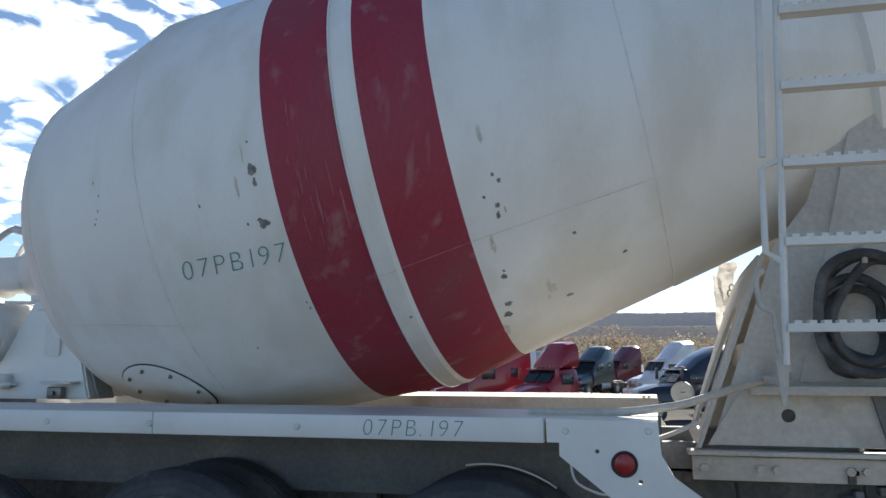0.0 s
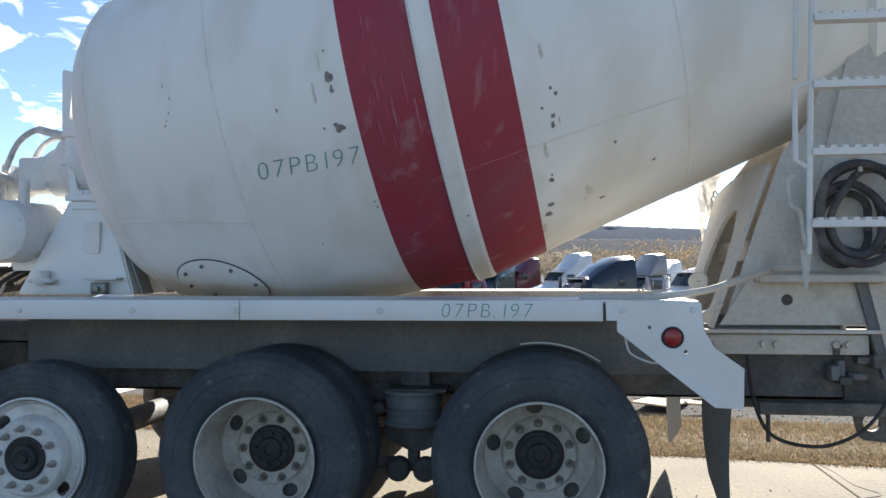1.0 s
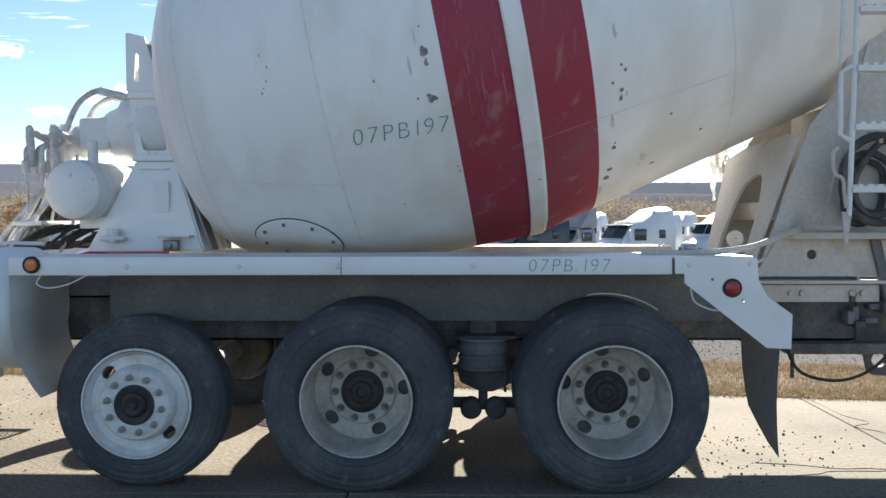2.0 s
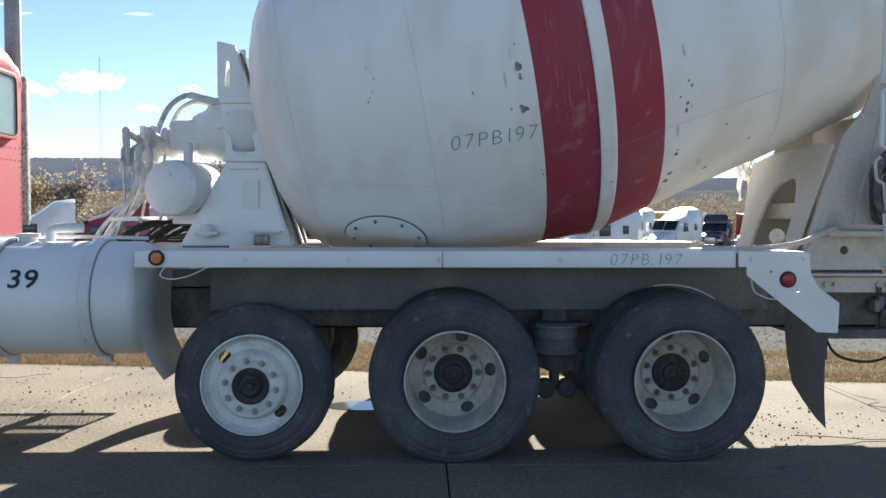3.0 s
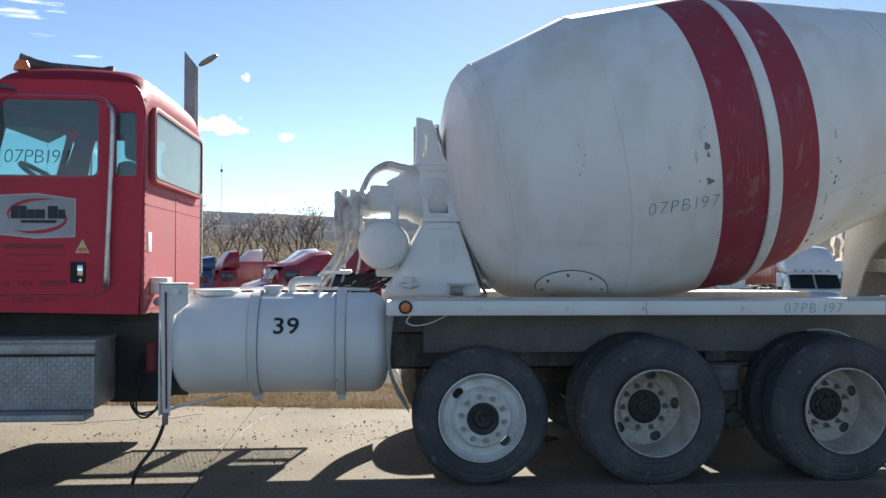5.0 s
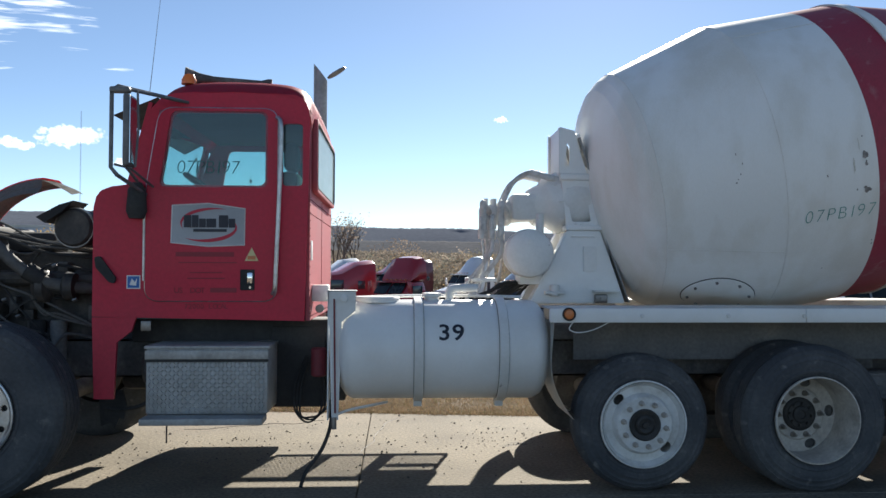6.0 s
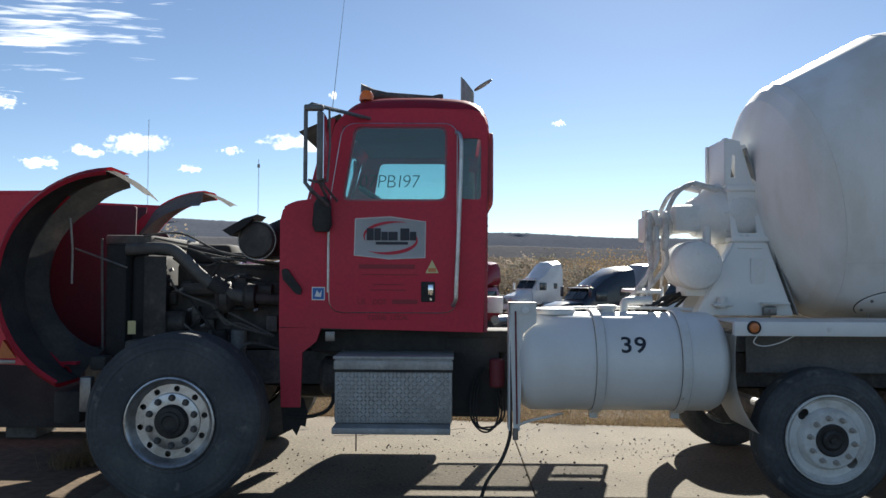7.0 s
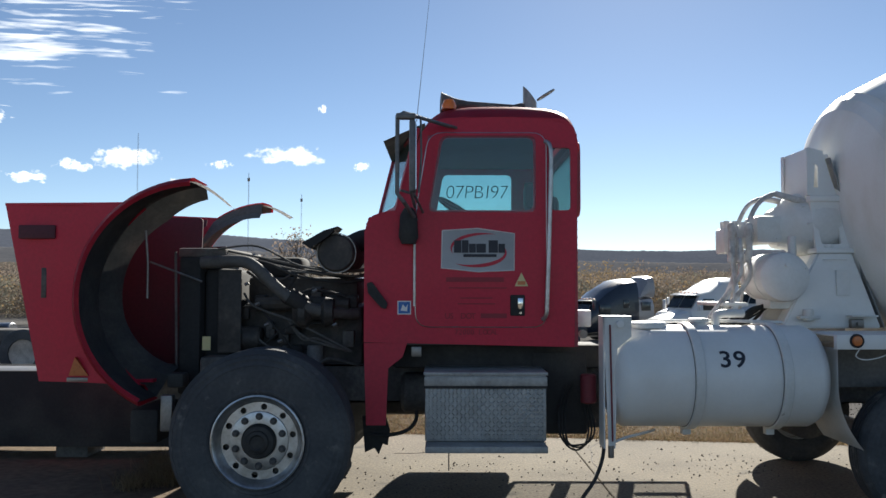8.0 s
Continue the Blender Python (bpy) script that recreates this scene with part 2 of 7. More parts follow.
def lettering(name, text, size, material, parent, place, label="", thin=0.0, shear=0.0, space=1.0):
    """Lettering, a part for each character, with every vertex put through place(u, v)."""
    x = 0.0
    line = put(name, None, parent, None, label)
    for i, ch in enumerate(text):
        me = words(ch, size, thin, shear)
        for v in me.vertices:
            v.co = place(v.co.x + x, v.co.y)
        me.materials.append(material)
        put("character", me, line)
        x += size * space * (0.3 if ch == "." else 0.42 if ch == "1" else 0.56 if ch in "PB" else 0.55)
    return line

# ---- ground ----
YC = 1.22                                    # the truck's middle plane; the near tyres' outer face is y = 0


def edge_y(x):
    """The far edge of the concrete."""
    return 3.25 - 0.135 * (x + 4.0)


M_conc = mat("worn_concrete", (0.215, 0.184, 0.138), 0.88, col2=(0.145, 0.124, 0.095), scale=1.1, fine=38, amount=0.75, bump=0.3, spots=(0.085, 0.075, 0.062), spot_at=0.665, spot_soft=0.09, spot_scale=2.6, spec=0.15)
M_soil = mat("dry_dirt", (0.22, 0.16, 0.105), 0.95, col2=(0.13, 0.105, 0.08), scale=0.6, fine=14, amount=0.5, bump=0.4, spec=0.1)
M_thatch = mat("thatch_and_soil", (0.145, 0.112, 0.075), 0.95, col2=(0.09, 0.07, 0.05), scale=2.5, fine=30, amount=0.7, bump=0.4, spec=0.1)
M_gravel = mat("grey_gravel_lot", (0.155, 0.148, 0.14), 0.95, col2=(0.1, 0.096, 0.092), scale=0.15, fine=18, amount=0.7, bump=0.6, spec=0.0)


def lot_z(y):
    """The lot behind falls away gently from the concrete."""
    t = min(1.0, max(0.0, (y - 6.0) / 26.0))
    return -0.06 - 1.44 * t * t * (3 - 2 * t)


bm = bm_new()
xs = [math.copysign(abs(k / 30) ** 2.6 * 2500, k) for k in range(-30, 31)]
ys = [math.copysign(abs(k / 30) ** 2.6 * 2500, k) for k in range(-30, 31)]
grid = [[bm.verts.new((x - 3, y + 4, lot_z(y + 4) + (0.05 * noise.noise(Vector((x * 0.07, y * 0.07, 0))) if y > 8 else 0))) for x in xs] for y in ys]
for j in range(60):
    for i in range(60):
        bm.faces.new((grid[j][i], grid[j][i + 1], grid[j + 1][i + 1], grid[j + 1][i]))
ground = part("ground", bm, M_gravel, None)
tagged(ground, "grey gravel lot reaching out to the hills", "ground", kind="structure")

# dirt verge between concrete and lot
bm = bm_new()
rows = []
for i in range(60):
    x = -22 + i * 0.62
    rows.append([bm.verts.new((x, edge_y(x) + o, z + 0.015 * noise.noise(Vector((x, o, 3))))) for o, z in ((-0.15, -0.04), (0.05, -0.012), (0.7, 0.0), (1.45, -0.01), (1.95, -0.08))])
for a, b in zip(rows, rows[1:]):
    for k in range(4):
        bm.faces.new((a[k], b[k], b[k + 1], a[k + 1]))
verge = part("verge", bm, M_thatch, None)
tagged(verge, "strip of dry bare soil beside the concrete", "verge", kind="structure")
bm = bm_new()
rows = []
for i in range(30):
    x = -24 + i * 0.57
    rows.append([bm.verts.new((x, y, -0.02 + 0.02 * noise.noise(Vector((x, y, 7))) - (0.03 if x > -7.9 else 0))) for y in (-10, -6, -3, -1, 0, 1, 2, 3, 4, 6)])
for a, b in zip(rows, rows[1:]):
    for k in range(9):
        bm.faces.new((a[k], b[k], b[k + 1], a[k + 1]))
dirt = part("dirt", bm, M_soil, None)
tagged(dirt, "bare trampled dirt beyond the concrete pad", "dirt", kind="structure")

# concrete slabs, laid joint by joint
pavement = tagged(new("pavement"), "worn tan concrete pavement with joints and oil stains", "pavement", kind="structure")
SLABX = [-7.7, -4.55, -1.42, 1.95, 5.1, 8.3, 11.5]
SLABY = [-12.0, -8.0, -4.0, 0.0]
for a, b in zip(SLABX, SLABX[1:]):
    for c, d in zip(SLABY, SLABY[1:]):
        bm = bm_new()
        g = 0.004
        pts = [(a + g, c + g), (b - g, c + g), (b - g, d - g), (a + g, d - g)]
        plate(bm, pts, -0.16, 0.0, "xy")
        bmesh.ops.bevel(bm, geom=[e for e in bm.edges if all(v.co.z > -0.01 for v in e.verts)], offset=0.006, segments=1, affect="EDGES")
        part("slab", bm, M_conc, pavement)
    bm = bm_new()
    pts = [(a + g, g), (b - g, g), (b - g, edge_y(b)), (a + g, edge_y(a))]
    plate(bm, pts, -0.16, 0.0, "xy")
    bmesh.ops.bevel(bm, geom=[e for e in bm.edges if all(v.co.z > -0.01 for v in e.verts)], offset=0.006, segments=1, affect="EDGES")
    part("slab", bm, M_conc, pavement)

# ---- the mixer truck ----
truck = thing("mixer_truck", "red concrete mixer truck with white drum and tilted-open hood", "truck")


def far(y):
    return 2 * YC - y


# drum
TH = radians(10.9)
U = Vector((math.cos(TH), 0, math.sin(TH)))
A0 = Vector((-0.611, YC, 2.545))
DR = 1.21
B1, B2, B3, B4 = -0.334, 0.02, 0.106, 0.452        # edges of the two red bands along the axis


def rear_r(s):
    return DR - 0.237 * max(0.0, s - 0.08)


PROFILE = [(-2.17, 0.0, 0), (-2.16, 0.2, 0), (-2.13, 0.39, 0), (-2.08, 0.59, 0), (-2.013, 0.755, 0), (-1.948, 0.86, 0), (-1.876, 0.928, 0), (-1.82, 0.962, 0), (-1.81, 0.968, 0), (-1.02, 1.203, 0), (-1.0, DR, 0),
           (B1, DR, 1), (B2 - 0.003, DR, 0), (B2, DR + 0.008, 0), (B3, rear_r(B3) + 0.008, 0), (B3 + 0.02, rear_r(B3 + 0.02), 1), (B4, rear_r(B4), 0),
           (1.3, rear_r(1.3), 0), (1.31, rear_r(1.31) + 0.006, 0), (2.3, rear_r(2.3), 0), (2.32, rear_r(2.3) + 0.05, 0), (2.45, rear_r(2.45) + 0.05, 0), (2.47, rear_r(2.47), 0), (3.0, rear_r(3.0), 0), (3.0, 0.0, 0)]
M_drum = mat("drum_white_paint", (0.85, 0.84, 0.81), 0.5, col2=(0.68, 0.645, 0.57), scale=1.3, fine=55, amount=0.2, spots=(0.75, 0.72, 0.66), spot_at=0.52, spot_soft=0.3, spot_scale=2.6, stretch=(1.6, 1.6, 0.6))
M_drumred = mat("drum_red_paint", (0.31, 0.03, 0.055), 0.6, col2=(0.27, 0.055, 0.075), scale=1.6, fine=40, amount=0.3, spots=(0.36, 0.13, 0.14), spot_at=0.6, spot_soft=0.12, spot_scale=5, stretch=(1.6, 3.0, 0.35))
bm = lathe(bm_new(), [(a, r) for a, r, _ in PROFILE], A0, U, 128, mats=[k for _, _, k in PROFILE[:-1]])
drum = part("drum", bm, [M_drum, M_drumred], truck, "large white drum with two faded red bands", 12)


def on_drum(s, phi, lift=0.004):
    """A place on the drum's skin: s along the axis, phi degrees below the near side's level line."""
    r = None
    for (a, ra, _), (b, rb, _) in zip(PROFILE, PROFILE[1:]):
        if a <= s <= b and b > a:
            r = ra + (rb - ra) * (s - a) / (b - a)
    p = radians(phi)
    up = Vector((-math.sin(TH), 0, math.cos(TH)))
    return A0 + U * s + (Vector((0, -1, 0)) * math.cos(p) - up * math.sin(p)) * (r + lift)


def on_drum_uv(s0, phi0, tilt=0.0):
    ct, st = math.cos(radians(tilt)), math.sin(radians(tilt))

    def place(u, v):
        return on_drum(s0 + u * ct - v * st, phi0 - math.degrees((v * ct + u * st) / DR))
    return place


lettering("marker_code", "07PB197", 0.136, M_ink, drum, on_drum_uv(-0.9, 25.3, -2.5), "green handwritten marker code", thin=-0.0036, shear=0.12, space=1.08)

# inspection hatch: a raised oval cover with bolts
bm = bm_new()
HS, HP, HA, HB = -1.4, 60.8, 0.262, 0.25
ring = []
for lift, k in ((0.001, 1.0), (0.012, 1.0), (0.014, 0.95), (0.012, 0.0)):
    ring.append([bm.verts.new(on_drum(HS + HA * k * math.cos(t), HP - math.degrees(HB * k * math.sin(t) / 1.17), lift)) for t in (2 * math.pi * i / 28 for i in range(28))])
for a, b in zip(ring, ring[1:]):
    for i in range(28):
        bm.faces.new((a[i], a[(i + 1) % 28], b[(i + 1) % 28], b[i]))
part("hatch_cover", bm, M_drum, drum, "bolted oval inspection cover")
bm = bm_new()
tube(bm, [on_drum(HS + HA * 1.01 * math.cos(t), HP - math.degrees(HB * 1.01 * math.sin(t) / 1.17), 0.003) for t in (2 * math.pi * i / 40 for i in range(41))], 0.004, 5, False)
part("hatch_gasket", bm, M_blackrub, drum, "black rubber gasket line")
for i in range(8):
    t = 2 * math.pi * (i + 0.25) / 8
    p = on_drum(HS + HA * 0.84 * math.cos(t), HP - math.degrees(HB * 0.84 * math.sin(t) / 1.17), 0.008)
    q = on_drum(HS + HA * 0.84 * math.cos(t), HP - math.degrees(HB * 0.84 * math.sin(t) / 1.17), 0.026)
    part("hatch_bolt", cyl(bm_new(), p, q, 0.011, seg=6), M_steel, drum)
# weld seams
M_seam = mat("dusty_weld_seam", (0.74, 0.72, 0.68), 0.6, col2=(0.6, 0.57, 0.51), scale=3)
for s0, s1, p0, p1 in ((-1.01, -1.01, -90, 120), (-1.81, -1.02, 33, 35.5), (-1.0, -0.33, -52, -52), (0.02, 0.106, 34.4, 34.1), (0.46, 1.3, 33.4, 32.5), (1.3, 1.3, -90, 110), (-1.81, -1.81, -90, 110)):
    bm = bm_new()
    tube(bm, [on_drum(s0 + (s1 - s0) * k / 30, p0 + (p1 - p0) * k / 30, 0.0) for k in range(31)], 0.0032, 5, False)
    part("weld_seam", bm, M_seam, drum)
part("weld_seam", tube(bm_new(), [on_drum(0.13 + 0.32 * k / 20, 34.1 - 0.7 * k / 20, -0.0015) for k in range(21)], 0.0035, 5, False), mat("worn_red_seam", (0.46, 0.14, 0.17), 0.6, col2=(0.36, 0.05, 0.08), scale=30), drum)
part("band_bead", tube(bm_new(), [on_drum(B2, -90 + 200 * k / 60, 0.002) for k in range(61)], 0.006, 6, False), M_white, drum)

# wheels
def tyre_bm(r, w, rim, y0):
    """A tyre whose outer face is at y0, turned round the y axis, with grooves in the tread."""
    bm = bm_new()
    prof = [(0.035, rim - 0.012), (0.012, rim + 0.015), (0.004, rim + 0.03), (0.0, rim + 0.036), (0.0, rim + 0.046), (0.005, rim + 0.052), (0.001, rim + 0.08), (0.0, r - 0.12), (0.004, r - 0.105), (0.001, r - 0.1), (0.003, r - 0.09), (0.009, r - 0.084), (0.013, r - 0.066), (0.011, r - 0.06), (0.024, r - 0.034), (0.022, r - 0.03), (0.05, r - 0.008), (0.062, r)]
    k = 4
    for i in range(k):
        a = 0.062 + (w - 0.124) * (i + 0.8) / (k + 0.6)
        prof += [(a - 0.007, r + 0.002), (a - 0.005, r - 0.014), (a + 0.005, r - 0.014), (a + 0.007, r + 0.002)]
    prof += [(w - 0.062, r), (w - 0.03, r - 0.03), (w - 0.012, r - 0.065), (w, r - 0.13), (w, rim + 0.07), (w - 0.035, rim - 0.012)]
    lathe(bm, prof, (0, y0, 0), (0, 1, 0), 144, closed=True)
    # lugs cut into the shoulders
    for v in bm.verts:
        rr = math.hypot(v.co.x, v.co.z)
        if r - 0.056 < rr < r - 0.004:
            k = 1 - 0.0045 / rr * (int((math.atan2(v.co.z, v.co.x) + 7) / (2 * math.pi / 72)) % 2)
            v.co.x *= k
            v.co.z *= k
    return bm


def oval(at, a, ra, rb, n=16):
    """A hand hole: an oval at angle a, ra along the rim and rb across."""
    c, s = math.cos(a), math.sin(a)
    return [((at + rb * math.cos(t)) * c - ra * math.sin(t) * s, (at + rb * math.cos(t)) * s + ra * math.sin(t) * c) for t in (2 * math.pi * i / n for i in range(n))]


def disc_rim(rim, dish, holes, hole_r, hole_at, thick=0.014, width=0.2, across=0.8, wall=0.05):
    """A steel wheel: flange, barrel, and a disc with true hand holes set in by dish."""
    bm = bm_new()
    prof = [(0.006, rim + 0.004), (-0.012, rim + 0.004), (-0.016, rim - 0.006), (-0.006, rim - 0.36 * wall), (0.03, rim - 0.6 * wall), (0.06, rim - wall), (width, rim - wall - 0.005), (width, rim - wall + 0.005), (0.06, rim - 0.8 * wall), (0.02, rim - 0.2 * wall)]
    lathe(bm, prof, (0, 0, 0), (0, 1, 0), 48, closed=True)
    plate(bm, circle(0, 0, rim - wall + 0.002, 48), dish, dish + thick, "xz",
          [oval(hole_at, a, hole_r, hole_r * across) for a in (2 * math.pi * (i + 0.3) / holes for i in range(holes))] if holes else ())
    return bm


RT = 0.287
M_nut = mat("dusty_lug_nut", (0.27, 0.24, 0.2), 0.6, 0.1, col2=(0.15, 0.12, 0.1), scale=20)
M_hub = mat("greasy_hub", (0.022, 0.021, 0.02), 0.6, col2=(0.05, 0.045, 0.04), scale=14)
me_tyre = mesh_of("tyre", tyre_bm(0.515, 0.265, RT + 0.014, 0.0), M_rubber)
me_tyre_f = mesh_of("tyre", tyre_bm(0.59, 0.40, RT, 0.0), M_rubber)
# drive wheel: deep dish
bm = disc_rim(RT + 0.012, 0.285, 5, 0.043, 0.234, across=0.82, width=0.3, wall=0.02)
lathe(bm, [(0.285, 0.192), (0.277, 0.186), (0.271, 0.178), (0.271, 0.1), (0.285, 0.095)], (0, 0, 0), (0, 1, 0), 40)
me_rim_d = mesh_of("rim", bm, M_rim)
bm = lathe(bm_new(), [(0.2, 0.122), (0.168, 0.12), (0.16, 0.112), (0.157, 0.098), (0.15, 0.094), (0.147, 0.064), (0.138, 0.06), (0.132, 0.05), (0.132, 0.03), (0.14, 0.026), (0.14, 0.0)], (0, 0.09, 0), (0, 1, 0), 32)
for k in range(8):
    a = 2 * math.pi * (k + 0.2) / 8
    cyl(bm, (0.079 * math.cos(a), 0.24, 0.079 * math.sin(a)), (0.079 * math.cos(a), 0.221, 0.079 * math.sin(a)), 0.0105, seg=6)
me_hub_d = mesh_of("hub", bm, M_hub)
me_nut = mesh_of("lug_nut", lathe(bm_new(), [(0.184, 0.024), (0.177, 0.021), (0.175, 0.0155), (0.153, 0.0145), (0.151, 0.01), (0.128, 0.0095), (0.126, 0.0)], (0, 0.088, 0), (0, 1, 0), 8), M_nut)
# pusher and front wheels: disc faces outwards
bm = disc_rim(RT + 0.012, 0.03, 2, 0.042, 0.233, across=0.76, wall=0.03)
lathe(bm, [(0.03, 0.212), (0.012, 0.207), (-0.02, 0.198), (-0.03, 0.188), (-0.032, 0.11), (0.03, 0.1)], (0, 0, 0), (0, 1, 0), 40)
lathe(bm, [(-0.008, 0.286), (0.004, 0.279), (0.018, 0.27), (0.029, 0.2625), (0.034, 0.262)], (0, 0, 0), (0, 1, 0), 48)
me_rim_p = mesh_of("rim", bm, M_rim_clean)
bm = lathe(bm_new(), [(0.03, 0.112), (-0.04, 0.11), (-0.046, 0.1), (-0.038, 0.07), (-0.05, 0.065), (-0.058, 0.05), (-0.05, 0.025), (-0.062, 0.02), (-0.062, 0.0)], (0, 0, 0), (0, 1, 0), 28)
me_hub_p = mesh_of("hub", bm, M_hub)
me_nut_p = mesh_of("lug_nut", lathe(bm_new(), [(-0.03, 0.02), (-0.046, 0.019), (-0.05, 0.014), (-0.068, 0.013), (-0.07, 0.008), (-0.09, 0.008), (-0.09, 0.0)], (0, 0, 0), (0, 1, 0), 8), M_rim)
bm = disc_rim(RT + 0.012, 0.06, 10, 0.0205, 0.22, across=1.0)
lathe(bm, [(0.06, 0.192), (0.05, 0.188), (0.047, 0.18), (0.047, 0.115), (0.06, 0.11)], (0, 0, 0), (0, 1, 0), 40)
me_rim_f = mesh_of("rim", bm, M_alu)
bm = lathe(bm_new(), [(0.06, 0.113), (0.02, 0.11), (0.005, 0.1), (0.0, 0.075), (-0.015, 0.07), (-0.02, 0.05), (-0.012, 0.04), (-0.012, 0.0)], (0, 0, 0), (0, 1, 0), 28)
me_hub_f = mesh_of("hub", bm, M_hub)
me_nut_f = mesh_of("lug_nut", lathe(bm_new(), [(0.05, 0.025), (0.044, 0.025), (0.042, 0.02), (0.02, 0.019), (0.012, 0.012), (0.012, 0.0)], (0, 0, 0), (0, 1, 0), 8), M_chassis)


ME_DRUM = mesh_of("brake_drum", cyl(bm_new(), (0, 0.315, 0), (0, 0.44, 0), 0.272, seg=28), M_chassis)
ME_DRUM_S = mesh_of("brake_drum", cyl(bm_new(), (0, 0.115, 0), (0, 0.4, 0), 0.236, seg=28), M_chassis)


def wheel(x, y, z, tyre, rim, hub, nut, nut_r, label, turn=0.0, spin=0.0, flip=False, dual=False):
    w = put("wheel", None, truck, pose(x, y, z, 0, spin, 180 if flip else 0) @ pose(0, 0, 0, 0, 0, turn), label)
    put("tyre", tyre, w)
    if dual:
        put("inner_tyre", tyre, w, pose(0, 0.335, 0))
    put("rim", rim, w)
    put("hub", hub, w)
    put("brake_drum", ME_DRUM if dual else ME_DRUM_S, w)
    for i in range(10):
        a = 2 * math.pi * (i + 0.5) / 10
        put("lug_nut", nut, w, pose(nut_r * math.cos(a), 0, nut_r * math.sin(a)))
    return w


for x, spin in ((0.0, -2), (-1.37, 17)):
    wheel(x, 0.0, 0.5, me_tyre, me_rim_d, me_hub_d, me_nut, 0.155, "dusty dual drive wheel with deep-dished steel rim", spin=spin, dual=True)
    wheel(x, 2 * YC, 0.5, me_tyre, me_rim_d, me_hub_d, me_nut, 0.155, "dusty dual drive wheel with deep-dished steel rim", flip=True, dual=True)
for y, fl in ((0.06, False), (far(0.06), True)):
    wheel(-2.577, y, 0.472, mesh_of("tyre", tyre_bm(0.473, 0.27, RT, 0.0), M_rubber), me_rim_p, me_hub_p, me_nut_p, 0.15, "pusher axle wheel with white steel disc", spin=-81, flip=fl)
for y, fl in ((-0.13, False), (far(-0.13), True)):
    wheel(-7.03, y, 0.585, me_tyre_f, me_rim_f, me_hub_f, me_nut_f, 0.158, "wide front wheel with polished aluminium rim", flip=fl)

# axles
for x, z in ((0.0, 0.5), (-1.37, 0.5), (-2.577, 0.475), (-7.03, 0.5)):
    bm = cyl(bm_new(), (x, 0.35, z), (x, far(0.35), z), 0.075, seg=14)
    if x > -2:
        lathe(bm, [(-0.2, 0.08), (-0.12, 0.2), (0, 0.24), (0.12, 0.2), (0.2, 0.08)], (x, YC, z), (0, 1, 0), 20)
    part("axle", bm, M_chassis, truck)
# frame rails, one each side
for y in (0.76, far(0.76)):
    bm = bm_new()
    s = 1 if y < YC else -1
    box(bm, -8.0, 2.15, y, y + s * 0.012, 0.72, 1.0)
    box(bm, -8.0, 2.15, y, y + s * 0.09, 0.988, 1.0)
    box(bm, -8.0, 2.15, y, y + s * 0.09, 0.72, 0.732)
    part("frame_rail", bm, M_chassis, truck)
for x in (-6.0, -4.6, -3.2, -2.0, -0.68, 0.8, 2.0):
    part("crossmember", box(bm_new(), x - 0.05, x + 0.05, 0.79, far(0.79), 0.76, 0.96, 0.008), M_chassis, truck)
# mixer subframe on the rails
for y in (0.78, far(0.78)):
    part("subframe_beam", box(bm_new(), -3.3, 1.75, y - 0.04, y + 0.04, 1.0, 1.12, 0.006), M_dust, truck)

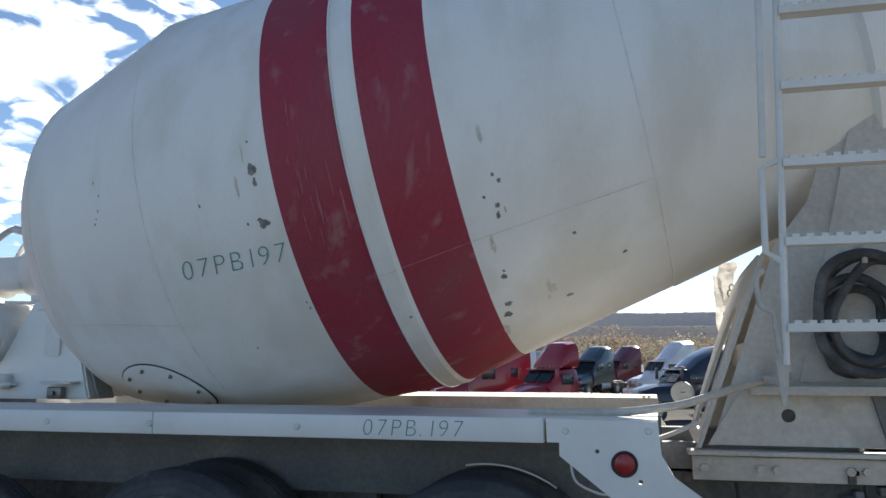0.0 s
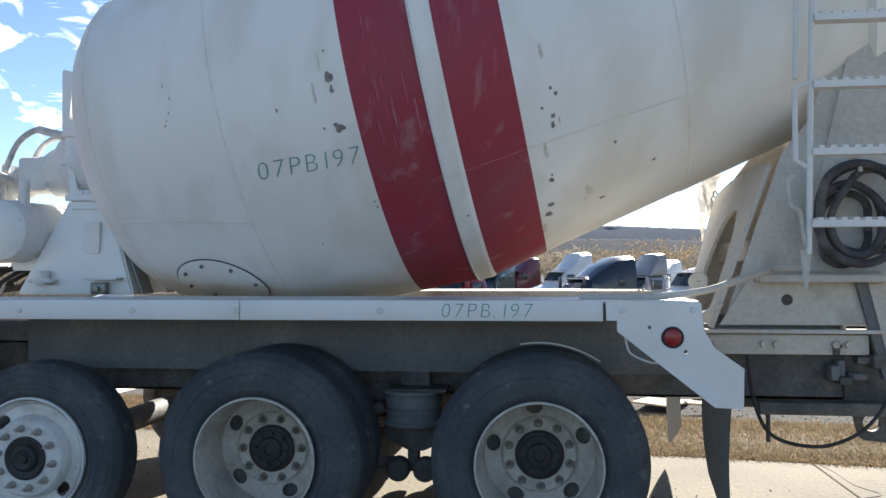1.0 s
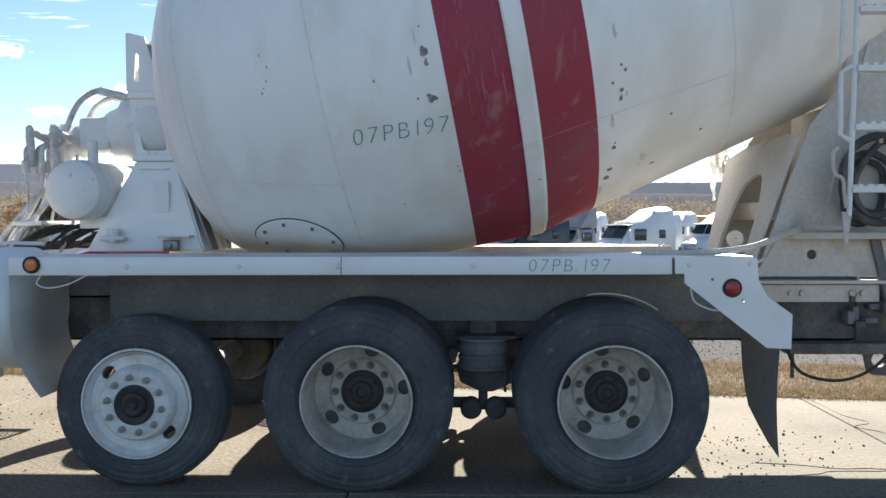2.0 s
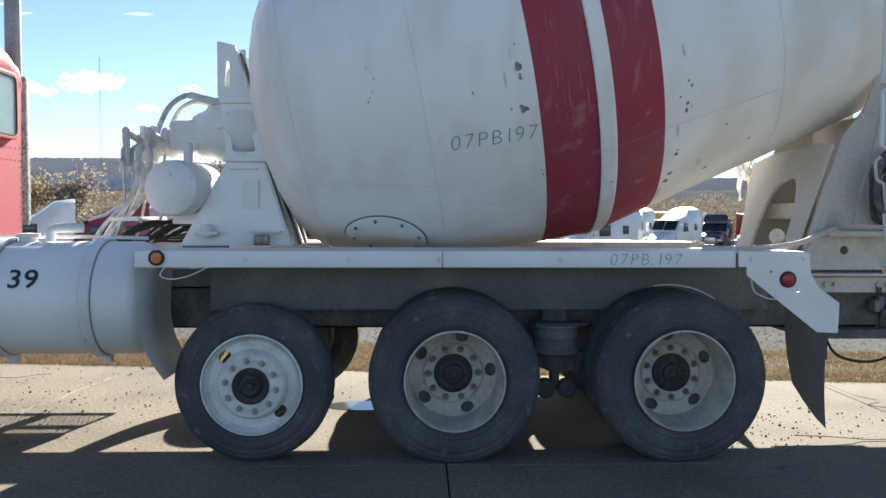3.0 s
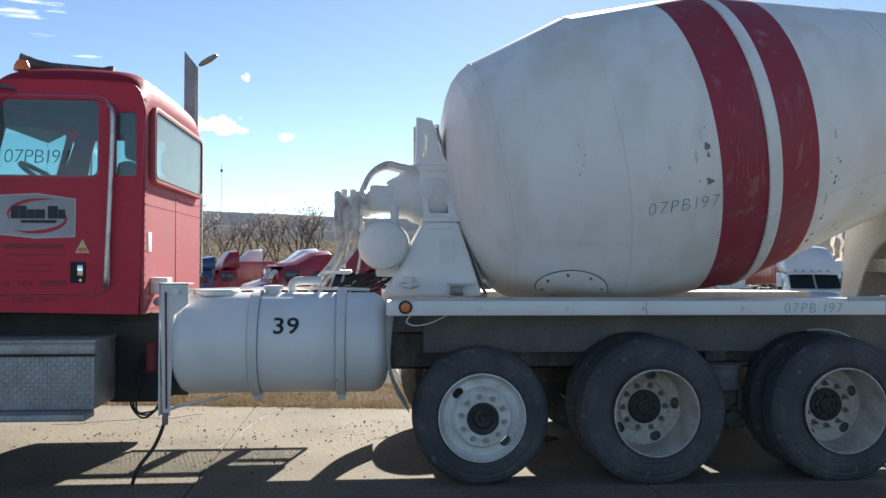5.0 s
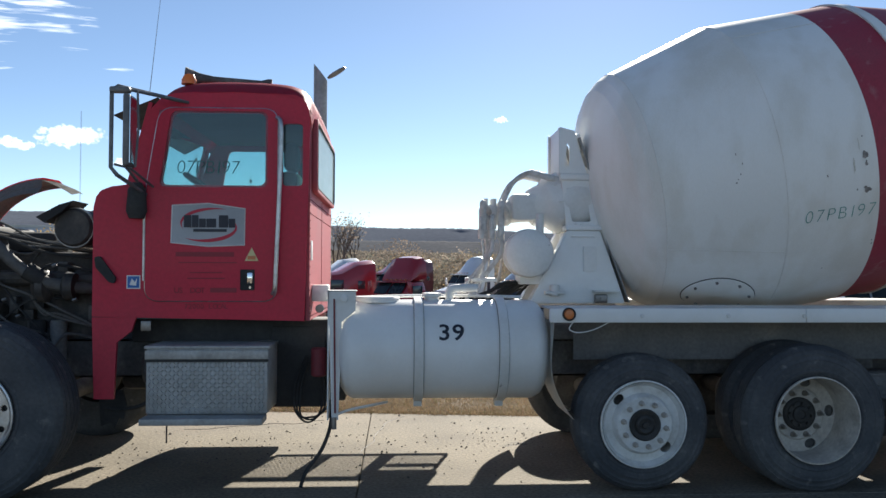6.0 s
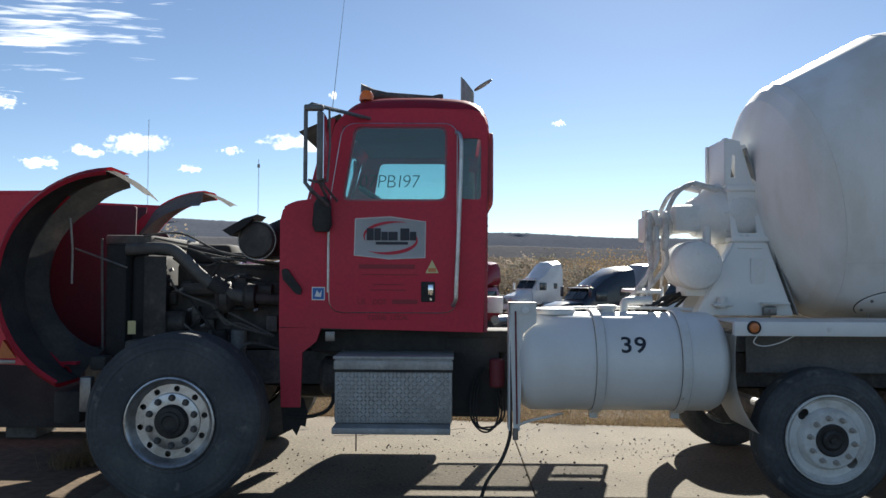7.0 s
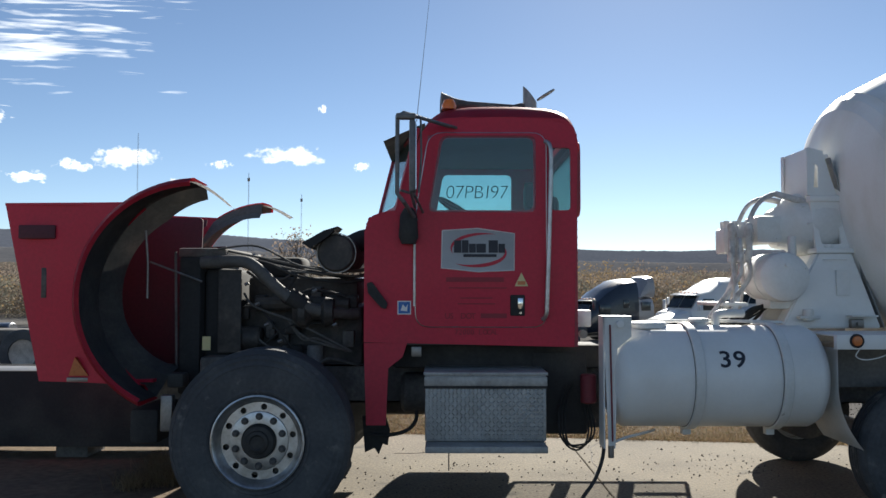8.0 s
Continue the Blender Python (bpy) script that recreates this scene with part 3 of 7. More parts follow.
# deck rails over the wheels, near and far
for sgn in (0, 1):
    def Y(v):
        return far(v) if sgn else v
    y0, y1 = sorted((Y(0.0), Y(0.05)))
    seams = (-3.24, -1.445, 0.3)
    for a, b in zip(seams, seams[1:]):
        bm = bm_new()
        box(bm, a + 0.002, b - 0.002, y0, y1, 1.175, 1.272, 0.004)
        part("deck_rail", bm, M_white_clean, truck, "white steel side rail with round bolts")
    ya, yb = sorted((Y(0.05), Y(0.62)))
    part("deck_plate", box(bm_new(), -3.2, 0.735, ya, yb, 1.255, 1.268), M_white if not sgn else M_cream, truck)
    ya, yb = sorted((Y(0.622), Y(0.634)))
    part("deck_lip", box(bm_new(), -2.3, 0.74, ya, yb, 1.13, 1.272, 0.002), M_cream, truck, "cement-dusted inner edge of the deck")
    for x in (0.66, 0.69):
        part("deck_bolt", cyl(bm_new(), (x, Y(0.6), 1.268), (x, Y(0.6), 1.285), 0.012, seg=6), M_cream, truck)
    ya, yb = sorted((Y(0.6), Y(0.612)))
    part("wheel_guard_panel", box(bm_new(), -2.95, 0.75, ya, yb, 0.86, 1.25), M_dust, truck)
    for x in (-1.996, -1.458, -0.75, -2.6):
        p, q = (x, Y(0.002), 1.222), (x, Y(-0.009), 1.222)
        part("rail_bolt", cyl(bm_new(), p, q, 0.017, 0.013, 12), M_white, truck)
    # rear corner bracket
    ol = [(0.309, 1.272), (0.735, 1.262), (0.745, 1.14), (0.79, 1.06), (0.92, 0.965), (0.915, 0.785), (0.79, 0.79), (0.36, 1.13), (0.36, 1.18), (0.312, 1.18)]
    bm = bm_new()
    plate(bm, ol, *sorted((Y(-0.012), Y(0.0))), "xz", [circle(0.60, 1.103, 0.045, 16), circle(0.505, 1.15, 0.009, 8), circle(0.665, 1.04, 0.009, 8)])
    br = part("rear_corner_bracket", bm, M_white_clean, truck, "white steel corner bracket with round lamp")
    for x, z in ((0.385, 1.225), (0.7, 1.23)):
        part("rail_bolt", cyl(bm_new(), (x, Y(-0.012), z), (x, Y(-0.022), z), 0.014, 0.011, 12), M_white, br)
    bm = lathe(bm_new(), [(0.02, 0.05), (-0.016, 0.05), (-0.02, 0.046), (-0.016, 0.04), (-0.016, 0.0)], (0.607, Y(0.0), 1.105), (0, -1 if sgn else 1, 0), 28)
    part("lamp_grommet", bm, M_blackrub, br)
    bm = lathe(bm_new(), [(-0.012, 0.042), (-0.022, 0.038), (-0.027, 0.02), (-0.028, 0.0)], (0.607, Y(0.0), 1.105), (0, -1 if sgn else 1, 0), 24)
    part("marker_lamp", bm, M_redlens, br, "round red marker lamp")
    # mud flap
    bm = bm_new()
    n = 8
    vs = []
    for i in range(n + 1):
        t = i / n
        for k in range(4):
            bot = (0.13 if sgn else 0.2) + 0.2 * (k / 3) ** 1.3
            vs.append(bm.verts.new((0.885 + (0.06 if sgn else 0) - 0.03 * math.sin(t * 2.6) - (-0.012 if sgn else 0.012) * k, Y(0.02 + k * 0.18 * (1 - 0.3 * t)), 0.95 + (bot - 0.95) * t)))
    for i in range(n):
        for k in range(3):
            bm.faces.new((vs[i * 4 + k], vs[i * 4 + k + 1], vs[i * 4 + 5 + k], vs[i * 4 + 4 + k]))
    bmesh.ops.solidify(bm, geom=bm.faces[:], thickness=0.01)
    part("mud_flap", bm, M_flap, truck, "dusty black rubber mud flap")
    part("bracket_wire", tube(bm_new(), [(0.4, Y(0.02), 1.1), (0.42, Y(0.015), 1.03), (0.5, Y(0.015), 0.99), (0.55, Y(0.02), 0.985)], 0.005), M_white, br)
    # white arc over the rear wheel, drawn in for the inner tyre's sunlit edge
    bm = bm_new()
    pts = [(0.545 * math.cos(radians(a)), Y(0.35), 0.5 + 0.545 * math.sin(radians(a))) for a in range(56, 103, 4)]
    tube(bm, pts, 0.0045, 6, False)
    part("sunlit_tyre_arc", bm, M_white, truck)
part("loose_wire", tube(bm_new(), [(-3.07, 0.03, 1.18), (-3.1, 0.03, 1.13), (-3.04, 0.03, 1.105), (-2.93, 0.03, 1.125), (-2.82, 0.03, 1.178)], 0.004), M_white, truck)
# amber marker at the rail's front end
bm = lathe(bm_new(), [(0.01, 0.046), (-0.012, 0.046), (-0.014, 0.038), (-0.01, 0.034)], (-3.109, 0, 1.232), (0, 1, 0), 28)
part("lamp_grommet", bm, M_blackrub, truck)
part("marker_lamp", lathe(bm_new(), [(-0.008, 0.036), (-0.02, 0.03), (-0.024, 0.0)], (-3.109, 0, 1.232), (0, 1, 0), 24), M_amber, truck, "round amber marker lamp")
# code written on the rail
lettering("marker_code", "07PB.197", 0.1, M_ink, truck, lambda u, v: Vector((-0.46 + u, -0.0025, 1.19 + v)), "green handwritten marker code", thin=-0.0026, shear=0.12, space=1.1)

# air springs and walking linkage between the drive wheels
for y, s in ((0.58, 1), (far(0.58), -1)):
    bm = lathe(bm_new(), [(0, 0.0), (0, 0.15), (0.012, 0.165), (0.026, 0.165), (0.036, 0.15), (0.05, 0.146), (0.078, 0.152), (0.1, 0.14), (0.104, 0.152), (0.15, 0.154), (0.178, 0.14), (0.18, 0.168), (0.196, 0.168), (0.196, 0.0)], (-0.68, y, 0.575), (0, 0, 1), 32)
    spring = part("air_spring", bm, M_dust, truck, "dusty rubber air spring")
    bm = plate(bm_new(), [(-0.84, 0.585), (-0.47, 0.585), (-0.5, 0.5), (-0.62, 0.445), (-0.69, 0.44), (-0.82, 0.5)], *sorted((y - s * 0.05, y + s * 0.1)), "xz", bev=0.012)
    part("spring_seat", bm, M_chassis, spring)
    bm = box(bm_new(), -0.76, -0.6, *sorted((y + s * 0.045, y + s * 0.12)), 0.77, 1.02, 0.01)
    box(bm, -0.82, -0.49, *sorted((y - s * 0.1, y + s * 0.1)), 0.765, 0.782, 0.004)
    part("spring_hanger", bm, M_chassis, spring)
    part("seat_rib", box(bm_new(), -0.56, -0.545, *sorted((y - s * 0.09, y + s * 0.02)), 0.45, 0.59, 0.003), M_chassis, spring)
    part("height_valve", cyl(bm_new(), (-0.865, y - s * 0.05, 0.67), (-0.865, y + s * 0.03, 0.67), 0.032, seg=14, bev=0.006), M_chassis, spring)
    for x0, x1 in ((-1.3, -0.755), (-0.61, -0.05)):
        bm = cyl(bm_new(), (x0, y + s * 0.05, 0.36), (x1, y + s * 0.05, 0.36), 0.034, seg=12)
        xe = x1 if x0 < -1 else x0
        lathe(bm, [(-0.05, 0.0), (-0.05, 0.03), (-0.045, 0.052), (-0.03, 0.064), (0.03, 0.064), (0.045, 0.056), (0.05, 0.03), (0.05, 0.0)], (xe, y - s * 0.05, 0.35), (0, 1, 0), 20)
        part("torque_rod", bm, M_chassis, truck)
    part("rod_clamp", box(bm_new(), -0.71, -0.655, *sorted((y - s * 0.03, y + s * 0.08)), 0.33, 0.46, 0.008), M_chassis, truck)
    for x in (-1.0, -0.32):
        bm = lathe(bm_new(), [(0, 0), (0, 0.07), (0.02, 0.085), (0.08, 0.085), (0.09, 0.092), (0.1, 0.085), (0.16, 0.08), (0.18, 0.06), (0.18, 0)], (x, y + s * 0.2, 0.7), (1, 0, 0.1), 20)
        part("brake_chamber", bm, M_chassis, truck)

# curved fender ahead of the pusher wheel
for sgn in (0, 1):
    def Y(v):
        return far(v) if sgn else v
    bm = bm_new()
    prev = None
    for i in range(13):
        t = i / 12
        x = -3.235 + 0.16 * max(0, (t - 0.35) / 0.65) ** 2.2
        z = 1.175 - 0.66 * t
        cur = [bm.verts.new((x, Y(0.0), z)), bm.verts.new((x + 0.05 * (1 - t), Y(0.12), z)), bm.verts.new((x + 0.05 * (1 - t), Y(0.58), z))]
        if prev:
            bm.faces.new((prev[0], prev[1], cur[1], cur[0]))
            bm.faces.new((prev[1], prev[2], cur[2], cur[1]))
        prev = cur
    bmesh.ops.solidify(bm, geom=bm.faces[:], thickness=0.008)
    part("pusher_fender", bm, M_white, truck, "white curved sheet fender")

# water tank, near side
TX0, TX1, TZ, TY, TR = -4.69, -3.215, 0.965, 0.385, 0.352
bm = lathe(bm_new(), [(0, 0), (0.0, 0.2), (0.015, 0.27), (0.05, 0.325), (0.1, TR), (TX1 - TX0 - 0.1, TR), (TX1 - TX0 - 0.05, 0.325), (TX1 - TX0 - 0.015, 0.27), (TX1 - TX0, 0.2), (TX1 - TX0, 0)], (TX0, TY, TZ), (1, 0, 0), 64)
tank = part("water_tank", bm, M_white_clean, truck, "white cylindrical water tank lettered 39")
for x in (-4.13, -3.545):
    bm = lathe(bm_new(), [(-0.032, TR + 0.002), (-0.032, TR + 0.016), (-0.027, TR + 0.02), (0.027, TR + 0.02), (0.032, TR + 0.016), (0.032, TR + 0.002)], (x, TY, TZ), (1, 0, 0), 64)
    part("tank_strap", bm, M_white, tank)
    # dark band slightly wider than the strap, drawing its edge lines
    part("strap_edge_band", lathe(bm_new(), [(-0.0355, TR + 0.001), (-0.0355, TR + 0.004), (0.0355, TR + 0.004), (0.0355, TR + 0.001)], (x, TY, TZ), (1, 0, 0), 64), M_liner, tank)
    part("strap_foot", box(bm_new(), x - 0.03, x + 0.03, TY - 0.02, TY + 0.04, TZ - TR - 0.06, TZ - TR + 0.01, 0.006), M_white, tank)


def on_tank(u, v):
    a = math.asin(max(-1, min(1, v / TR)))
    return Vector((u, TY - (TR + 0.003) * math.cos(v / TR), TZ + (TR + 0.003) * math.sin(v / TR)))


lettering("tank_number", "39", 0.16, M_navy, tank, lambda u, v: on_tank(-4.0 + u * 1.1, 0.09 + v), "dark number", thin=0.0025, space=0.98)

# chipped and scuffed paint on the drum
M_chip = mat("bare_scuffed_steel", (0.2, 0.18, 0.17), 0.7, col2=(0.33, 0.3, 0.28), scale=20)
M_scrape = mat("scraped_red_paint", (0.42, 0.13, 0.16), 0.75, col2=(0.37, 0.06, 0.09), scale=18)
M_smear = mat("cement_smear", (0.6, 0.57, 0.5), 0.85, col2=(0.7, 0.67, 0.6), scale=20)


def chip(s0, phi0, ds, dphi, material, seed, name="paint_chip", lift=0.0025):
    """An irregular flake lying on the drum's skin."""
    rnd = random.Random(seed)
    bm = bm_new()
    n = 14
    ring = []
    for i in range(n):
        a = 2 * math.pi * i / n
        k = rnd.uniform(0.55, 1.1)
        ring.append(bm.verts.new(on_drum(s0 + ds * k * math.cos(a), phi0 + dphi * k * math.sin(a), lift)))
    c = bm.verts.new(on_drum(s0, phi0, lift + 0.0005))
    for i in range(n):
        bm.faces.new((c, ring[i], ring[(i + 1) % n]))
    part(name, bm, material, drum)


for k, (s0, p0, ds, dp) in enumerate(((-0.423, 5.5, 0.024, 1.6), (-0.42, 8.2, 0.012, 1.2), (-0.423, 17.2, 0.028, 1.2), (-0.44, 16.3, 0.015, 0.5), (-0.422, -0.8, 0.006, 0.4), (-0.711, 10.2, 0.006, 0.5), (-0.5, 16.6, 0.006, 0.4), (0.64, 21.1, 0.012, 0.8),
                                      (0.62, 19.4, 0.008, 0.6), (0.608, 26.7, 0.014, 0.8), (0.6, 29.1, 0.012, 1.0), (0.56, 24.0, 0.008, 0.5), (0.544, 45.2, 0.016, 1.0), (0.55, 43.5, 0.008, 0.5), (0.5, 57.6, 0.026, 1.2), (0.52, 54.0, 0.02, 1.0),
                                      (-1.268, 0.8, 0.005, 0.5), (-1.29, 4.4, 0.005, 0.4), (-1.325, 7.4, 0.008, 0.4), (-1.3, -3.0, 0.004, 0.6), (-1.31, 6.2, 0.004, 0.3), (-0.352, 38.3, 0.006, 0.5), (-0.358, 36.8, 0.005, 0.4), (0.085, 46.4, 0.008, 0.4), (-0.7, 46.0, 0.006, 0.3), (0.9, 40.0, 0.01, 0.6), (1.1, 52.0, 0.014, 0.6), (0.8, 60.0, 0.02, 0.8))):
    chip(s0, p0, ds, dp, M_chip, k)
rnd = random.Random(77)
for k in range(26):
    c = rnd.choice(((-0.2, 14), (-0.18, 4), (-0.16, 19), (-0.19, 10), (-0.1, 12)))
    chip(c[0] + rnd.gauss(0, 0.04), c[1] + rnd.gauss(0, 6), rnd.uniform(0.0015, 0.004), rnd.uniform(1.5, 5.5), M_scrape, 100 + k, "scrape", 0.0022)
for k in range(9):
    c = rnd.choice(((0.55, 56), (0.58, 48), (0.6, 30), (-0.42, 10), (-0.45, 3), (0.5, 62), (0.75, 58)))
    chip(c[0] + rnd.gauss(0, 0.05), c[1] + rnd.gauss(0, 5), rnd.uniform(0.004, 0.02), rnd.uniform(0.5, 3.5), M_smear, 200 + k, "cement_smear", 0.0018)

# front pedestal: a folded steel tower each side under the drum's gearbox
for y0, s in ((0.90, 1), (far(0.90), -1)):
    bm = bm_new()
    ol = [(-3.235, 1.272), (-2.465, 1.272), (-2.655, 1.86), (-2.92, 1.86)]
    b = [bm.verts.new((x, y0 + (s * 0.05 if z > 1.5 else 0), z)) for x, z in ol]
    t = [bm.verts.new((x, y0 + s * 0.17, z)) for x, z in ol]
    bm.faces.new(b)
    bm.faces.new(t)
    for i in range(4):
        bm.faces.new((b[i], b[(i + 1) % 4], t[(i + 1) % 4], t[i]))
    bmesh.ops.bevel(bm, geom=bm.edges[:], offset=0.012, segments=2, affect="EDGES")
    ped = part("front_pedestal", bm, M_white_clean, truck, "white welded steel drum pedestal")
    part("pedestal_cap", box(bm_new(), -2.94, -2.64, *sorted((y0 + s * 0.03, y0 + s * 0.2)), 1.853, 1.895, 0.01), M_white_clean, ped)
    part("cap_weld", box(bm_new(), -2.89, -2.7, *sorted((y0 + s * 0.028, y0 + s * 0.06)), 1.8, 1.812, 0.004), M_white_clean, ped)
    part("cover_plate", plate(bm_new(), rounded([(-2.797, 1.525), (-2.695, 1.525), (-2.695, 1.725), (-2.797, 1.725)], 0.012), *sorted((y0 + s * 0.008, y0 + s * 0.03)), "xz"), M_white, ped)
    part("valve", cyl(bm_new(), (-3.04, y0 - s * 0.03, 1.33), (-3.04, y0 - s * 0.03, 1.42), 0.04, seg=12, bev=0.006), M_white, ped)
    part("valve_body", box(bm_new(), -3.12, -2.96, *sorted((y0 - s * 0.07, y0)), 1.345, 1.37, 0.008), M_white, ped)
    part("clevis", box(bm_new(), -2.72, -2.62, *sorted((y0 - s * 0.05, y0)), 1.275, 1.345, 0.01), M_steel, ped)
    part("clevis_pin", cyl(bm_new(), (-2.67, y0 - s * 0.07, 1.31), (-2.67, y0, 1.31), 0.014, seg=10), M_steel, ped)
    part("hook_plate", box(bm_new(), -2.735, -2.53, *sorted((y0 - s * 0.09, y0)), 1.362, 1.376, 0.003), M_white, ped)
    # stiffener down the back edge, in a darker grey than the white pedestal
    bm = bm_new()
    line = [(-2.43, 1.275), (-2.645, 1.87), (-2.72, 2.25), (-2.83, 2.6)]
    for (x0, z0), (x1, z1) in zip(line, line[1:]):
        f = bm.faces.new([bm.verts.new(v) for v in ((x0, y0 + s * 0.03, z0), (x1, y0 + s * 0.03, z1), (x1, y0 + s * 0.17, z1), (x0, y0 + s * 0.17, z0))])
    bmesh.ops.remove_doubles(bm, verts=bm.verts[:], dist=0.001)
    bmesh.ops.solidify(bm, geom=bm.faces[:], thickness=0.012)
    part("back_stiffener", bm, M_flap, ped, "grey edge stiffener")
# bearing yoke above
for y0, s in ((0.97, 1), (far(0.97), -1)):
    bm = bm_new()
    plate(bm, [(-2.925, 1.895), (-2.66, 1.895), (-2.725, 2.27), (-2.965, 2.27)], *sorted((y0, y0 + s * 0.03)), "xz", [rounded([(-2.88, 1.925), (-2.725, 1.925), (-2.765, 2.2), (-2.93, 2.2)], 0.02)])
    part("gear_yoke", bm, M_white_clean, truck)
    part("yoke_cap", box(bm_new(), -2.975, -2.73, *sorted((y0 - s * 0.02, y0 + s * 0.06)), 2.258, 2.31, 0.012), M_white_clean, truck)
    for k in (-2.85, -2.8):
        part("yoke_bolt", cyl(bm_new(), (k, y0 - s * 0.012, 1.91), (k, y0, 1.91), 0.014, seg=6), M_white, truck)
part("pedestal_bridge", box(bm_new(), -2.9, -2.68, 1.05, far(1.05), 1.74, 1.855, 0.02), M_white_clean, truck)
# folded bracket standing on the yoke: a cross plate with two slotted cheeks
sight = part("guide_bracket", box(bm_new(), -2.972, -2.96, 0.972, far(0.972), 2.312, 2.685, 0.003), M_white_clean, truck, "white folded steel bracket")
for y0, s in ((0.97, 1), (far(0.97), -1)):
    bm = plate(bm_new(), [(-2.974, 2.312), (-2.755, 2.312), (-2.80, 2.45), (-2.86, 2.66), (-2.974, 2.688)], *sorted((y0, y0 + s * 0.014)), "xz", [rounded([(-2.935, 2.37), (-2.9, 2.37), (-2.9, 2.54), (-2.92, 2.56)], 0.008)])
    part("bracket_cheek", bm, M_white_clean, sight)
    part("bracket_flange", box(bm_new(), -2.985, -2.974, *sorted((y0, y0 + s * 0.05)), 2.312, 2.685, 0.002), M_white_clean, sight)
part("bracket_clip", box(bm_new(), -2.86, -2.8, 1.0, 1.05, 2.5, 2.64, 0.01), M_white, sight)

# gearbox and pump on the drum's axis
G0 = A0 - U * 2.18
bm = lathe(bm_new(), [(0, 0.0), (0.02, 0.26), (-0.1, 0.27), (-0.14, 0.265), (-0.2, 0.25), (-0.27, 0.235), (-0.3, 0.22), (-0.34, 0.18), (-0.4, 0.165), (-0.44, 0.15), (-0.47, 0.105), (-0.62, 0.095), (-0.64, 0.11), (-0.67, 0.11), (-0.69, 0.092), (-0.8, 0.088), (-0.82, 0.0)], G0, U, 36)
gear = part("gearbox", bm, M_white, truck, "white-painted drum gearbox and hydraulic motor")
for i in range(10):
    a = 2 * math.pi * i / 10
    _, sd, up = frame_of(U)
    c = G0 + (sd * math.cos(a) + up * math.sin(a)) * 0.238
    part("gear_bolt", cyl(bm_new(), c - U * 0.16, c - U * 0.24, 0.016, seg=6), M_white, gear)
c = G0 - U * 0.5
part("motor_block", box(bm_new(), c.x - 0.11, c.x + 0.1, YC - 0.16, YC + 0.14, c.z - 0.1, c.z + 0.12, 0.03), M_white, gear)
part("end_block", box(bm_new(), -3.6, -3.47, YC - 0.11, YC + 0.1, 1.86, 2.06, 0.02), M_white, gear)
for k in range(4):
    part("port_fitting", cyl(bm_new(), (-3.56 + 0.07 * (k % 2), YC - 0.07 + 0.09 * (k // 2), 2.05), (-3.56 + 0.07 * (k % 2), YC - 0.07 + 0.09 * (k // 2), 2.12), 0.022, seg=8), M_white, gear)
part("oil_filter", cyl(bm_new(), (-3.16, 0.86, 1.80), (-3.16, 0.86, 1.98), 0.032, seg=12, bev=0.006), M_white, truck)
# round air receiver lying across the frame
bm = lathe(bm_new(), [(0, 0), (0.0, 0.08), (0.012, 0.14), (0.04, 0.18), (0.07, 0.19), (0.6, 0.19), (0.64, 0.17), (0.66, 0.1), (0.66, 0)], (-3.26, 0.73, 1.665), (0.1, 0.99, 0), 36)
air = part("air_receiver", bm, M_white, truck, "small white round-ended air receiver")
part("receiver_plug", cyl(bm_new(), (-3.255, 0.735, 1.755), (-3.255, 0.715, 1.755), 0.016, seg=8), M_white, air)
for d in (0.17, 0.5):
    part("receiver_strap", lathe(bm_new(), [(-0.015, 0.191), (-0.015, 0.196), (0.015, 0.196), (0.015, 0.191)], (-3.26 + 0.1 * d, 0.73 + d, 1.665), (0.1, 0.99, 0), 36, closed=True), M_white, air)
part("receiver_bracket", box(bm_new(), -3.3, -3.02, 0.95, 1.25, 1.42, 1.5, 0.01), M_white, air)
# hydraulic hoses: white ones fan down from the pump, black ones lie over the frame
rnd = random.Random(6)
for x, y in ((-3.6, 0.93), (-3.455, 0.95)):
    part("hose_elbow", tube(bm_new(), [(x + 0.06, y + 0.12, 2.0), (x + 0.03, y + 0.05, 2.03), (x, y, 2.04), (x, y, 1.95), (x, y, 1.82)], 0.026, 10), M_hose, truck, "white-painted upright hose fitting")
    part("elbow_cap", lathe(bm_new(), [(0, 0.02), (0.0, 0.029), (0.03, 0.029), (0.045, 0.02), (0.055, 0)], (x, y, 2.04), (0, 0, 1), 14), M_hose, truck)
for i in range(7):
    x = (-3.62, -3.58, -3.55, -3.53, -3.5, -3.46, -3.42)[i]
    y = (0.9, 0.98, 1.06, 0.94, 1.12, 0.96, 1.2)[i]
    low = (-3.67, -3.76, -3.72, -3.8, -3.6, -3.72, -3.5)[i]
    bow = rnd.uniform(-0.015, 0.03)
    part("hydraulic_hose", tube(bm_new(), [(x + 0.02, y + 0.06, 1.97), (x, y, 1.93), (x, y, 1.82), (x - 0.005 + bow, y - 0.01, 1.68), ((x + low) / 2 + 0.02 + bow, y - 0.02, 1.53), (low + 0.03, y - 0.04, 1.38), (low - 0.03, y - 0.05, 1.26)], (0.009, 0.017, 0.015, 0.017, 0.009, 0.018, 0.012)[i], 10), M_hose, truck, "white-painted hydraulic hose")
    part("hose_ferrule", cyl(bm_new(), (x, y, 1.86), (x, y, 1.78), 0.024, seg=12, bev=0.004), M_hose, truck)
rnd = random.Random(16)
